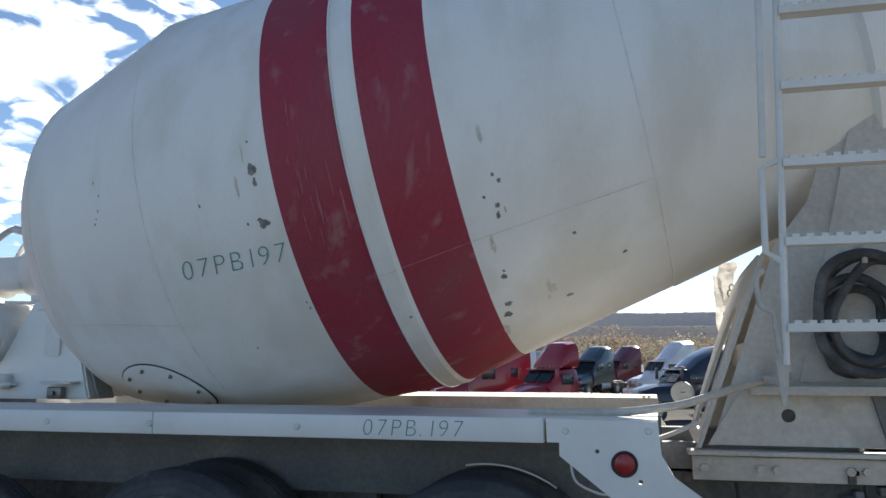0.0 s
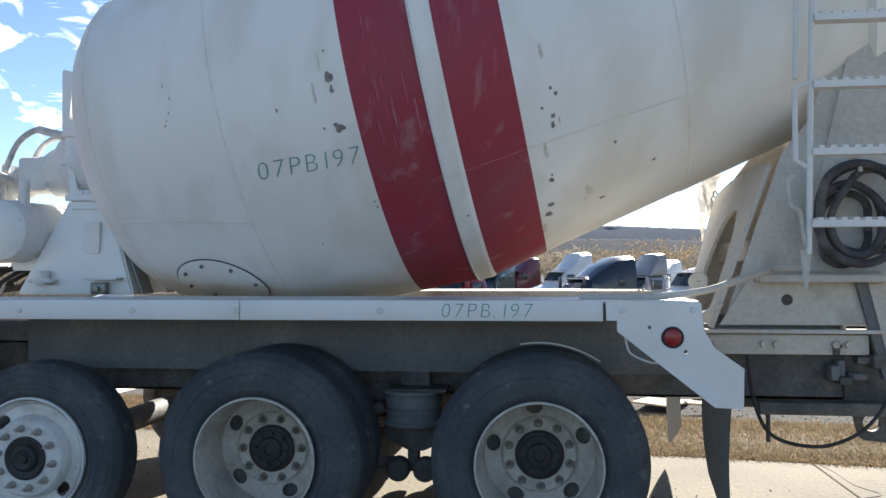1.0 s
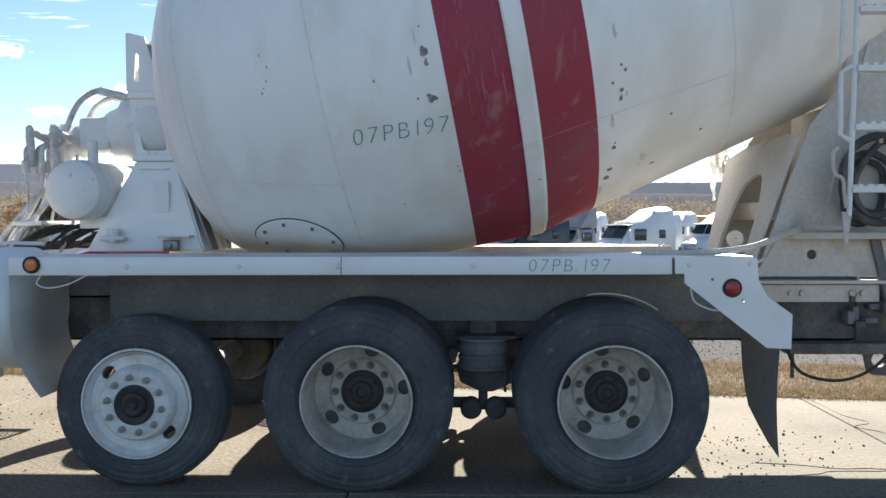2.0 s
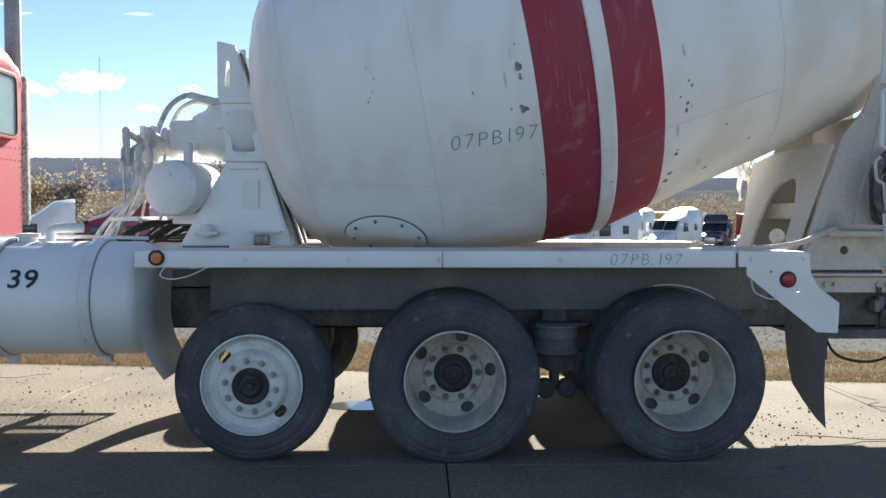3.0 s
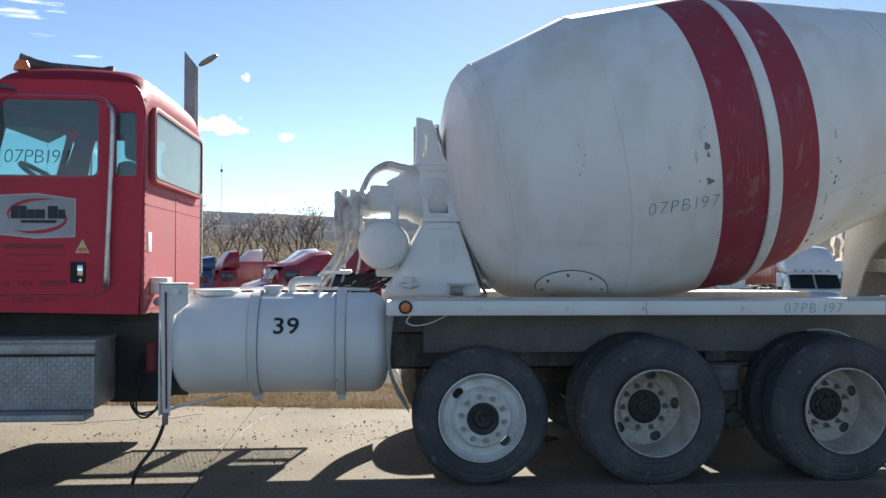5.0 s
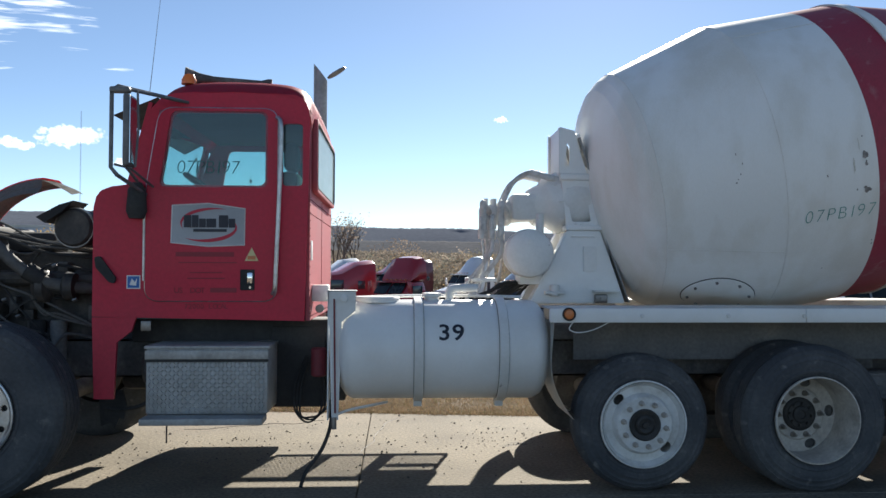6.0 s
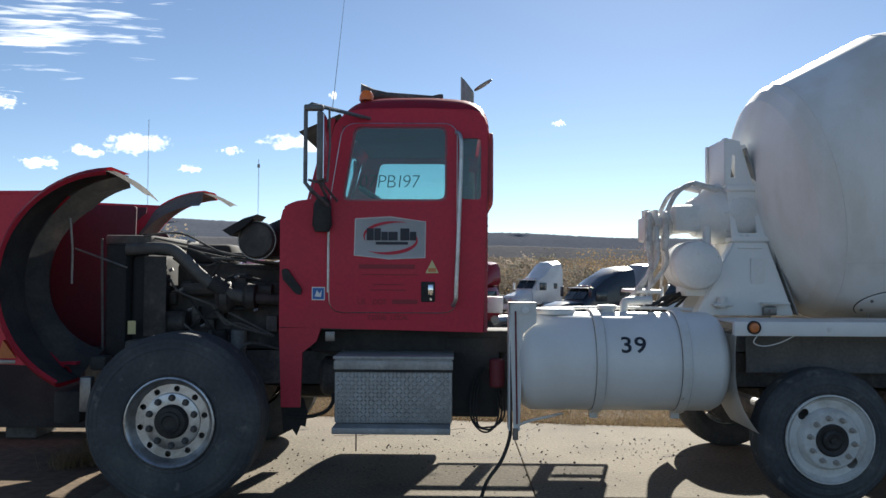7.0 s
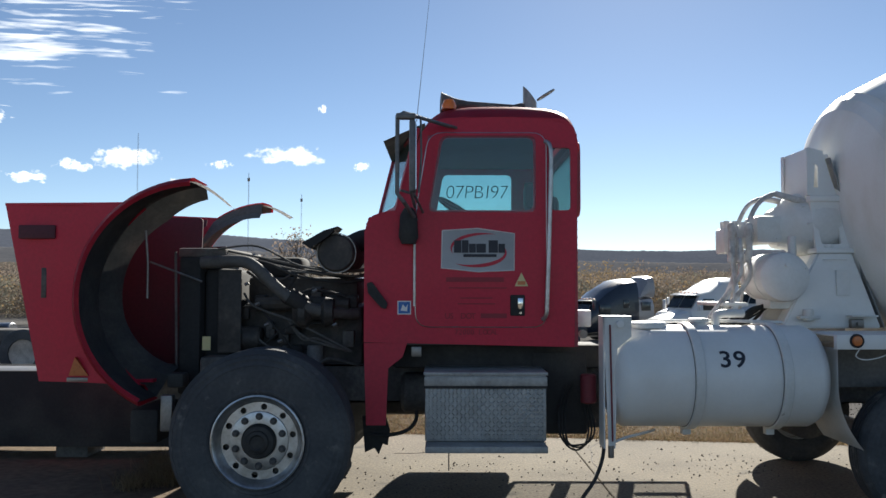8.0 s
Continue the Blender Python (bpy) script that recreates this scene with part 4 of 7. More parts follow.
for i in range(12):
    y = 0.82 + 0.06 * i
    x = -3.5 + 0.035 * i + rnd.uniform(-0.03, 0.03)
    q = rnd.uniform(-0.06, 0.06)
    part("hydraulic_hose", tube(bm_new(), [(x + 0.12, y + 0.1, 1.44 + 0.4 * q), (x + 0.03 + q, y + 0.05, 1.42), (x - 0.08 - 0.03 * (i % 3), y, 1.35 + 0.3 * q), (x - 0.2 - q, y + 0.04, 1.29 + 0.02 * (i % 3)), (-3.85 + q, y + 0.05, 1.275 + 0.02 * (i % 2)), (-4.1 + q, y + 0.08, 1.2)], rnd.uniform(0.01, 0.015), 8), M_blackrub, truck, "black hydraulic hose")
part("hose_clamp", box(bm_new(), -3.7, -3.5, 0.86, 1.5, 1.44, 1.47, 0.006), M_white, truck)
for k, r in enumerate((0.019, 0.018)):
    y = 1.06 + 0.24 * k
    part("return_hose", tube(bm_new(), [(-2.95, y, 2.26), (-3.05, y, 2.29), (-3.2, y, 2.33 - 0.01 * k), (-3.33, y, 2.26), (-3.41, y, 2.12), (-3.45, y, 1.98)], r, 12), M_hose, truck)
    part("hose_sleeve", tube(bm_new(), [(-2.97, y, 2.27), (-3.05, y, 2.29), (-3.2, y, 2.33 - 0.01 * k)], r + 0.007, 12), M_hose, truck)
# filler pipes on the water tank
part("tank_elbow", tube(bm_new(), [(-3.9, 0.42, 1.3), (-3.9, 0.42, 1.37), (-3.87, 0.42, 1.395), (-3.78, 0.42, 1.4), (-3.7, 0.43, 1.4)], 0.03, 12), M_white, tank)
part("tank_cap", lathe(bm_new(), [(0, 0.0), (0, 0.055), (0.03, 0.055), (0.035, 0.07), (0.06, 0.07), (0.065, 0.0)], (-4.03, 0.4, 1.305), (0, 0, 1), 20), M_white, tank)
part("tank_lid", lathe(bm_new(), [(0, 0.16), (0.03, 0.16), (0.04, 0.15), (0.04, 0.0)], (-4.42, 0.4, 1.3), (0, 0, 1), 28), M_white, tank)
part("tank_pipe", tube(bm_new(), [(-4.62, 0.36, 1.33), (-4.2, 0.55, 1.34), (-3.7, 0.56, 1.34), (-3.35, 0.6, 1.33)], 0.012, n=3), M_white, tank)
# gauge bracket at the tank's front
bm = bm_new()
plate(bm, [(-4.755, 1.385), (-4.565, 1.385), (-4.565, 1.25), (-4.66, 1.17), (-4.68, 0.5), (-4.725, 0.5)], 0.13, 0.138, "xz")
box(bm, -4.757, -4.748, 0.13, 0.3, 0.5, 1.385)
box(bm, -4.757, -4.563, 0.13, 0.3, 1.38, 1.388)
gb = part("gauge_bracket", bm, M_white, truck, "white bent-plate bracket with gauge and drain cock")
part("gauge", lathe(bm_new(), [(0, 0.026), (-0.02, 0.026), (-0.022, 0.02), (-0.018, 0.0)], (-4.645, 0.128, 1.335), (0, 1, 0), 18), M_white_clean, gb)
part("sight_tube", cyl(bm_new(), (-4.7, 0.12, 0.55), (-4.712, 0.12, 1.33), 0.006, seg=8), M_cap, gb)
part("drain_cock", cyl(bm_new(), (-4.71, 0.13, 0.44), (-4.71, 0.13, 0.52), 0.02, seg=10), M_steel, gb)
part("drain_pipe", tube(bm_new(), [(-4.71, 0.15, 0.53), (-4.6, 0.2, 0.56), (-4.45, 0.3, 0.575), (-4.35, 0.4, 0.58)], 0.01), M_white, gb)

# rear pedestal: a leaning cross plate with an arched opening, wing plates behind it at either side
bm = plate(bm_new(), [(0.66, 0.0), (1.58, 0.0), (1.98, 0.86), (1.62, 0.925), (0.9, 0.95), (0.7, 0.92)], 0.0, 0.02, "xy",
           [rounded([(0.83, 0.06), (1.42, 0.06), (1.44, 0.42), (1.37, 0.65), (1.06, 0.72), (0.9, 0.45)], 0.13, 6)])
rear_ped = part("rear_pedestal", bm, M_cream, truck, "cement-dusted leaning rear drum pedestal with arched opening")
LEAN = Matrix(((0, math.sin(radians(20)), -math.cos(radians(20)), 0.92), (1, 0, 0, 0), (0, math.cos(radians(20)), math.sin(radians(20)), 1.1), (0, 0, 0, 1)))
for v in rear_ped.data.vertices:
    v.co = LEAN @ v.co
part("inner_web", box(bm_new(), 1.16, 1.6, YC - 0.5, YC + 0.5, 1.46, 1.58, 0.01), M_cream, rear_ped)
part("back_plate", box(bm_new(), 1.58, 1.6, YC - 0.52, YC + 0.52, 1.0, 2.2, 0.004), M_cream, rear_ped)
part("inner_post", box(bm_new(), 1.3, 1.4, YC - 0.45, YC - 0.33, 1.1, 1.75, 0.01), M_cream, rear_ped)
part("roller", lathe(bm_new(), [(0, 0), (0, 0.11), (0.02, 0.125), (0.1, 0.125), (0.12, 0.11), (0.12, 0)], (1.46, 0.86, 1.98), U, 24), M_cream, rear_ped)
for y0, s in ((0.66, 1), (far(0.66), -1)):
    bm = plate(bm_new(), [(0.97, 1.12), (1.8, 1.12), (1.95, 2.75), (1.62, 2.75), (1.42, 2.2), (1.28, 2.02)], *sorted((y0 + s * 0.02, y0 + s * 0.045)), "xz")
    rp = part("pedestal_wing", bm, M_cream, truck, "cement-dusted steel wing plate")
    bm = plate(bm_new(), [(0.95, 1.12), (1.78, 1.12), (1.78, 1.36), (1.1, 1.36)], *sorted((y0, y0 + s * 0.014)), "xz", [circle(1.294, 1.252, 0.03, 16)])
    part("pedestal_base_plate", bm, M_cream, rp)
    part("base_hole", cyl(bm_new(), (1.294, y0 + s * 0.016, 1.252), (1.294, y0 + s * 0.019, 1.252), 0.034, seg=16), M_chassis, rp)
    part("shelf", box(bm_new(), 1.13, 2.05, *sorted((y0 - s * 0.12, y0)), 1.345, 1.385, 0.006), M_cream, rp)
    part("mount_angle", box(bm_new(), 0.88, 1.7, *sorted((y0 + s * 0.0, y0 + s * 0.09)), 0.965, 1.07, 0.006), M_cream, rp)
    part("mount_ledge", box(bm_new(), 0.86, 1.82, *sorted((y0 - s * 0.05, y0 + s * 0.09)), 1.078, 1.098, 0.004), M_cream, rp)
    for x in (0.93, 1.17, 1.235, 1.53, 1.595):
        part("frame_bolt", cyl(bm_new(), (x, y0 - s * 0.002, 1.02), (x, y0 - s * 0.026, 1.02), 0.02, seg=6), M_rim, rp)
# gauge on the pedestal
part("water_gauge", lathe(bm_new(), [(0.02, 0.0), (0.02, 0.05), (-0.01, 0.052), (-0.014, 0.047), (-0.01, 0.044), (-0.01, 0.0)], (0.85, 0.7, 1.347), (0.35, 1, 0), 24), M_rim, truck, "round dial gauge")
part("gauge_needle", box(bm_new(), 0.84, 0.868, 0.685, 0.688, 1.348, 1.352), M_navy, truck)
# water line sweeping along the rail's end up to the shelf
part("water_line", tube(bm_new(), [(0.2, 0.3, 1.276), (0.45, 0.28, 1.277), (0.62, 0.28, 1.285), (0.82, 0.32, 1.31), (1.0, 0.42, 1.36), (1.18, 0.54, 1.41), (1.3, 0.62, 1.43)], 0.0175, 10), M_cream, truck, "grey water pipe")
part("drip_hose", tube(bm_new(), [(0.9, 0.35, 1.24), (0.8, 0.3, 1.2), (0.72, 0.2, 1.18)], 0.01), M_cream, truck)
# ladder
lad = bm_new()
tube(lad, [(1.20, -0.02, 1.48), (1.245, -0.02, 3.2)], 0.014, 8, False)
ladder = part("ladder", lad, M_white, truck, "cement-dusted access ladder with toothed rungs")
for pts in ([(1.70, -0.02, 1.48), (1.745, -0.02, 3.2)], [(1.21, -0.02, 1.86), (1.15, -0.02, 1.9), (1.15, -0.02, 2.22), (1.21, -0.02, 2.25)], [(1.16, 0.0, 2.27), (1.18, 0.0, 3.2)]):
    part("ladder_rail", tube(bm_new(), pts, 0.013, 8, False), M_white, ladder)
for z in (1.63, 1.95, 2.25, 2.55, 2.85):
    x0 = 1.205 + 0.026 * (z - 1.48)
    bm = box(bm_new(), x0, x0 + 0.49, -0.05, 0.02, z - 0.03, z, 0.0)
    for k in range(9):
        box(bm, x0 + 0.025 + k * 0.05, x0 + 0.05 + k * 0.05, -0.05, 0.02, z, z + 0.012)
    part("rung", bm, M_white, ladder)
part("ladder_hook", tube(bm_new(), [(1.14, -0.03, 1.83), (1.11, -0.03, 1.8), (1.12, -0.03, 1.7), (1.16, -0.03, 1.67), (1.17, -0.03, 1.6), (1.18, -0.03, 1.52)], 0.01), M_cream, ladder)
part("ladder_foot", plate(bm_new(), [(1.165, 1.5), (1.215, 1.5), (1.195, 1.33), (1.18, 1.33)], -0.02, -0.01, "xz"), M_cream, ladder)
part("ladder_strut", box(bm_new(), 1.18, 1.21, 0.0, 0.55, 1.4, 1.43, 0.006), M_cream, ladder)
# coiled hose hung behind the ladder
M_hoseblack = mat("dusty_black_hose", (0.05, 0.05, 0.052), 0.8, col2=(0.15, 0.145, 0.14), scale=9)
for k, (cx, cz, ra, rb, tilt, r) in enumerate(((1.6, 1.69, 0.2, 0.265, 0.1, 0.022), (1.63, 1.7, 0.15, 0.25, -0.5, 0.02), (1.58, 1.66, 0.17, 0.22, 0.55, 0.022), (1.66, 1.72, 0.22, 0.235, 0.0, 0.018), (1.57, 1.62, 0.12, 0.2, -0.2, 0.02))):
    pts = []
    for j in range(20):
        a = j * 0.345
        u, v = (ra + 0.012 * math.sin(j * 1.3 + k)) * math.cos(a), (rb + 0.012 * math.cos(j * 0.7)) * math.sin(a)
        pts.append((cx + u * math.cos(tilt) - v * math.sin(tilt) * 0.6, 0.46 + 0.035 * k + 0.002 * j, cz + v * math.cos(tilt) + u * math.sin(tilt) * 0.6))
    part("coiled_hose", tube(bm_new(), pts, r, 9, True, 3), M_hoseblack, truck, "dusty black coiled wash-down hose")
part("hose_hanger", tube(bm_new(), [(1.6, 0.62, 1.98), (1.6, 0.48, 1.97), (1.6, 0.47, 1.9)], 0.012), M_cream, truck)
# torn rag caught on the pedestal's far edge, and a scrap of chain
rnd = random.Random(8)
for x0, y0, w, z0, drop in ((1.12, 2.03, 0.13, 2.1, 0.3), (1.1, 2.08, 0.07, 2.02, 0.4), (1.17, 2.05, 0.05, 1.9, 0.36)):
    bm = bm_new()
    prev = None
    for k in range(9):
        t = k / 8
        cur = [bm.verts.new((x0 + f * w * (1 - t * 0.75) + 0.02 * t + rnd.uniform(-0.01, 0.01), y0 + 0.02 * math.sin(k * 1.9 + x0 * 9), z0 - drop * t - 0.02 * rnd.random())) for f in (0.0, 0.5, 1.0)]
        if prev:
            for i in range(2):
                bm.faces.new((prev[i], prev[i + 1], cur[i + 1], cur[i]))
        prev = cur
    bmesh.ops.solidify(bm, geom=bm.faces[:], thickness=0.003)
    part("torn_rag", bm, M_hose, truck, "torn pale rag hanging from the pedestal")
for k in range(4):
    part("chain_link", tube(bm_new(), [(1.2 - 0.012 * (k % 2) + 0.014 * math.cos(j * 0.785), 1.99, 1.93 - 0.035 * k + 0.022 * math.sin(j * 0.785)) for j in range(9)], 0.005, 5, False), M_chassis, truck)
# rear deck, hopper plates and chute shadows behind the ladder
part("rear_panel", plate(bm_new(), [(1.35, 1.4), (2.3, 1.4), (2.5, 3.1), (1.75, 3.1)], 0.66, 0.68, "xz"), M_cream, truck)
part("charge_hopper", lathe(bm_new(), [(0, 0.55), (0.02, 0.57), (0.7, 0.85), (0.72, 0.85), (0.72, 0.83), (0.04, 0.535)], (2.35, YC, 3.1), (0.15, 0, 1), 32, closed=True), M_cream, truck)
# dark undergear behind the rear axle
part("tail_plate", box(bm_new(), 1.6, 2.4, 0.74, 0.78, 0.7, 1.12, 0.01), M_chassis, truck)
part("rear_gear_box", box(bm_new(), 1.0, 1.62, 0.8, far(0.8), 0.66, 0.9, 0.03), M_chassis, truck)
part("chute_panel", plate(bm_new(), [(1.685, 1.335), (2.45, 1.335), (2.45, 0.93), (1.83, 0.93), (1.8, 0.86)], 0.62, 0.632, "xz"), M_cream, truck, "cement-dusted side panel of the rear chute")
# grey strip standing in for the dark gap beside the chute panel
part("chute_gap_strip", plate(bm_new(), [(1.63, 1.34), (1.685, 1.34), (1.8, 0.86), (1.76, 0.84)], 0.63, 0.68, "xz"), M_dust, truck)
part("rear_crossbeam", box(bm_new(), 1.14, 1.9, 0.62, 0.74, 0.655, 0.72, 0.008), M_chassis, truck)
part("tow_eye", plate(bm_new(), rounded([(1.62, 0.7), (1.9, 0.7), (1.9, 0.5), (1.66, 0.52)], 0.03), 0.7, 0.73, "xz", [circle(1.72, 0.61, 0.045, 16)]), M_chassis, truck)
rnd = random.Random(12)
for k in range(9):
    x, z, w = rnd.uniform(1.5, 1.8), rnd.uniform(0.72, 1.02), rnd.uniform(0.03, 0.08)
    part("hydraulic_fitting", box(bm_new(), x, x + w, 0.66 - 0.02 * (k % 3), 0.74, z, z + rnd.uniform(0.03, 0.09), 0.008), M_dust if k % 2 else M_chassis, truck)
part("drain_pipe", cyl(bm_new(), (1.2, 0.7, 0.5), (1.2, 0.7, 0.66), 0.012, seg=8), M_chassis, truck)
part("air_line", tube(bm_new(), [(1.05, 0.5, 0.98), (1.08, 0.5, 0.75), (1.15, 0.5, 0.59), (1.28, 0.5, 0.53), (1.45, 0.5, 0.53), (1.62, 0.5, 0.62), (1.74, 0.5, 0.8), (1.8, 0.52, 1.05), (1.84, 0.55, 1.36)], 0.0095), M_blackrub, truck)

# ---- cab ----
CY0, CY1 = 0.265, far(0.265)
SIDE = [(-6.39, 1.2), (-4.93, 1.17), (-4.9, 2.58), (-4.906, 2.65), (-4.925, 2.705), (-4.96, 2.745), (-5.01, 2.765), (-5.2, 2.775), (-5.7, 2.775), (-5.84, 2.765), (-5.93, 2.74), (-6.0, 2.66), (-6.16, 2.12), (-6.27, 2.105), (-6.335, 2.08), (-6.372, 2.035), (-6.39, 1.96)]
W_DOOR = rounded([(-5.845, 2.63), (-5.21, 2.63), (-5.21, 2.12), (-5.93, 2.12)], 0.05)
W_QTR = rounded([(-5.09, 2.56), (-4.95, 2.56), (-4.95, 2.12), (-5.09, 2.12)], 0.03)
cab_holes = [W_DOOR, W_QTR]
cab = put("cab", None, truck, None, "red cab with riveted back panel")
for y0, y1 in ((CY0, CY0 + 0.03), (CY1 - 0.03, CY1)):
    part("side_panel", plate(bm_new(), SIDE, y0, y1, "xz", cab_holes), M_red, cab)
# back panel with its window
bm = plate(bm_new(), [(CY0 + 0.03, 1.17), (CY1 - 0.03, 1.17), (CY1 - 0.03, 2.665), (CY0 + 0.03, 2.665)], -4.925, -4.9, "yz", [rounded([(0.43, 2.125), (far(0.43), 2.125), (far(0.43), 2.6), (0.43, 2.6)], 0.06)])
part("back_panel", bm, M_red_faded, cab)
bm = plate(bm_new(), rounded([(0.395, 2.09), (far(0.395), 2.09), (far(0.395), 2.635), (0.395, 2.635)], 0.09), -4.899, -4.858, "yz", [rounded([(0.43, 2.125), (far(0.43), 2.125), (far(0.43), 2.6), (0.43, 2.6)], 0.06)], bev=0.008)
part("back_window_frame", bm, M_red_faded, cab)
ol = rounded([(0.43, 2.125), (far(0.43), 2.125), (far(0.43), 2.6), (0.43, 2.6)], 0.06)
part("window_gasket", tube(bm_new(), [(-4.862, y, z) for y, z in ol + ol[:1]], 0.008, 6, False), M_blackrub, cab)
part("back_window", box(bm_new(), -4.872, -4.866, 0.425, far(0.425), 2.12, 2.605), M_clear, cab)
bm = bm_new()
for y in (0.31, YC, far(0.31)):
    for k in range(16):
        cyl(bm, (-4.9, y, 1.22 + k * 0.055), (-4.895, y, 1.22 + k * 0.055), 0.005, 0.0035, 6)
for k in range(26):
    for z in (1.2, 1.93, 2.03, 2.648):
        cyl(bm, (-4.9, 0.32 + k * 0.072, z), (-4.895, 0.32 + k * 0.072, z), 0.005, 0.0035, 6)
part("panel_seam", box(bm_new(), -4.9, -4.897, YC - 0.018, YC + 0.018, 1.19, 2.08, 0.001), M_red_faded, cab)
part("data_plate", box(bm_new(), -4.9, -4.896, 0.37, 0.47, 1.6, 1.74, 0.001), M_white, cab, "small white data plate")
# rivets are darker than the panel: their small shadows are in the colour
tagged(part("rivets", bm, mat("shaded_rivet_red", (0.22, 0.016, 0.03), 0.6), cab), kind="stuff")
# roof skin with rounded shoulders
bm = bm_new()
sec = []
n = 28
for x, zr, inset in spline(((-4.889, 2.62, 0.02), (-4.892, 2.69, 0.02), (-4.912, 2.765, 0.014), (-4.955, 2.825, 0.008), (-5.03, 2.862, 0.0), (-5.14, 2.88, 0.0), (-5.35, 2.89, 0.0), (-5.65, 2.885, 0.0), (-5.84, 2.855, 0.005), (-5.95, 2.78, 0.015), (-6.01, 2.67, 0.03)), 4):
    row = []
    for i in range(n + 1):
        t = i / n
        y = CY0 - 0.003 + inset * 0.4 + (CY1 - CY0 + 0.006 - 0.8 * inset) * t
        edge = min(t, 1 - t) * (CY1 - CY0)
        drop = 0.115 * max(0, 1 - edge / 0.26) ** 2.2
        row.append(bm.verts.new((x, y, zr - drop + 0.02 * math.sin(math.pi * t))))
    sec.append(row)
for a, b in zip(sec, sec[1:]):
    for i in range(n):
        bm.faces.new((a[i], a[i + 1], b[i + 1], b[i]))
bmesh.ops.solidify(bm, geom=bm.faces[:], thickness=0.012)
part("roof", bm, M_red, cab)
# windscreen pillars, cowl, floor
part("windscreen_frame", plate(bm_new(), [(CY0 + 0.03, 0), (CY1 - 0.03, 0), (CY1 - 0.03, 0.62), (CY0 + 0.03, 0.62)], 0, 0.03, "xy",
     [rounded([(0.36, 0.05), (1.18, 0.05), (1.18, 0.57), (0.36, 0.57)], 0.05), rounded([(1.26, 0.05), (far(0.36), 0.05), (far(0.36), 0.57), (1.26, 0.57)], 0.05)]), M_red, cab)
wf = bpy.data.objects["windscreen_frame"]
TILTM = Matrix(((0, math.sin(radians(14)), -math.cos(radians(14)), -6.145), (1, 0, 0, 0), (0, math.cos(radians(14)), math.sin(radians(14)), 2.1), (0, 0, 0, 1)))
def bowed(co):
    """The windscreen is folded: its middle post stands ahead of the corner posts."""
    p = TILTM @ co
    p.x -= 0.22 * (1 - abs(p.y - YC) / (YC - CY0))
    return p


for v in wf.data.vertices:
    v.co = bowed(v.co)
for y0, y1 in ((0.34, 1.2), (1.24, far(0.34))):
    ws = part("windscreen_pane", box(bm_new(), y0, y1, 0.04, 0.58, 0.01, 0.016), M_glass, cab)
    for v in ws.data.vertices:
        v.co = bowed(v.co)
part("cowl", box(bm_new(), -6.37, -6.1, CY0 + 0.03, CY1 - 0.03, 2.03, 2.075, 0.015), M_red, cab)
part("firewall", box(bm_new(), -6.38, -6.36, CY0 + 0.03, CY1 - 0.03, 1.2, 2.03), M_red, cab)
part("cab_floor", box(bm_new(), -6.36, -4.93, CY0 + 0.03, CY1 - 0.03, 1.18, 1.22), M_int, cab)
# doors: proud panel with rolled edge, hinge, grab rail, handle
for y, s in ((CY0, -1), (CY1, 1)):
    ol = rounded([(-5.94, 2.66), (-5.125, 2.66), (-5.125, 1.31), (-6.03, 1.31), (-6.03, 2.1)], 0.1, 6)
    bm = plate(bm_new(), ol, *sorted((y, y + s * 0.014)), "xz", [rounded([(-5.86, 2.64), (-5.195, 2.64), (-5.195, 2.105), (-5.945, 2.105)], 0.05)], )
    door = part("door", bm, M_red, cab, "red door with silver company decal")
    seal = [(a, y + s * 0.006, b) for a, b in ol + ol[:1]]
    part("door_seal", tube(bm_new(), seal, 0.007, 6, False), M_alu, door, "bright door edge trim")
    part("door_window", box(bm_new(), -5.95, -5.19, *sorted((y + s * 0.002, y - s * 0.004)), 2.1, 2.645), M_glass, door)
    part("quarter_window", box(bm_new(), -5.1, -4.94, *sorted((y - s * 0.012, y - s * 0.018)), 2.11, 2.57), M_glass, cab)
    part("grab_rail", tube(bm_new(), [(-5.13, y + s * 0.02, 2.6), (-5.1, y + s * 0.05, 2.56), (-5.095, y + s * 0.055, 2.4), (-5.11, y + s * 0.055, 1.9), (-5.125, y + s * 0.055, 1.5), (-5.13, y + s * 0.05, 1.4), (-5.15, y + s * 0.02, 1.36)], 0.016, 10), M_alu, door, "dull chrome grab rail")
    part("handle_cup", box(bm_new(), -5.375, -5.275, *sorted((y + s * 0.01, y + s * 0.022)), 1.385, 1.53, 0.008), M_blackrub, door)
    part("door_handle", box(bm_new(), -5.325, -5.287, *sorted((y + s * 0.02, y + s * 0.034)), 1.43, 1.51, 0.006), M_chrome, door, "chrome paddle handle")
    part("lock", cyl(bm_new(), (-5.305, y + s * 0.02, 1.405), (-5.305, y + s * 0.028, 1.405), 0.009, seg=10), M_chrome, door)
    part("hinge", cyl(bm_new(), (-6.04, y + s * 0.012, 1.45), (-6.04, y + s * 0.012, 2.07), 0.009, seg=8), M_alu, door)
# company decal on the near door
YD = CY0 - 0.0165
dec = bpy.data.objects["door"]
part("decal", plate(bm_new(), [(-5.847, 1.975), (-5.6, 1.99), (-5.345, 1.955), (-5.348, 1.7), (-5.6, 1.69), (-5.853, 1.715)], YD - 0.001, YD + 0.002, "xz"), M_silver, dec, "silver decal")


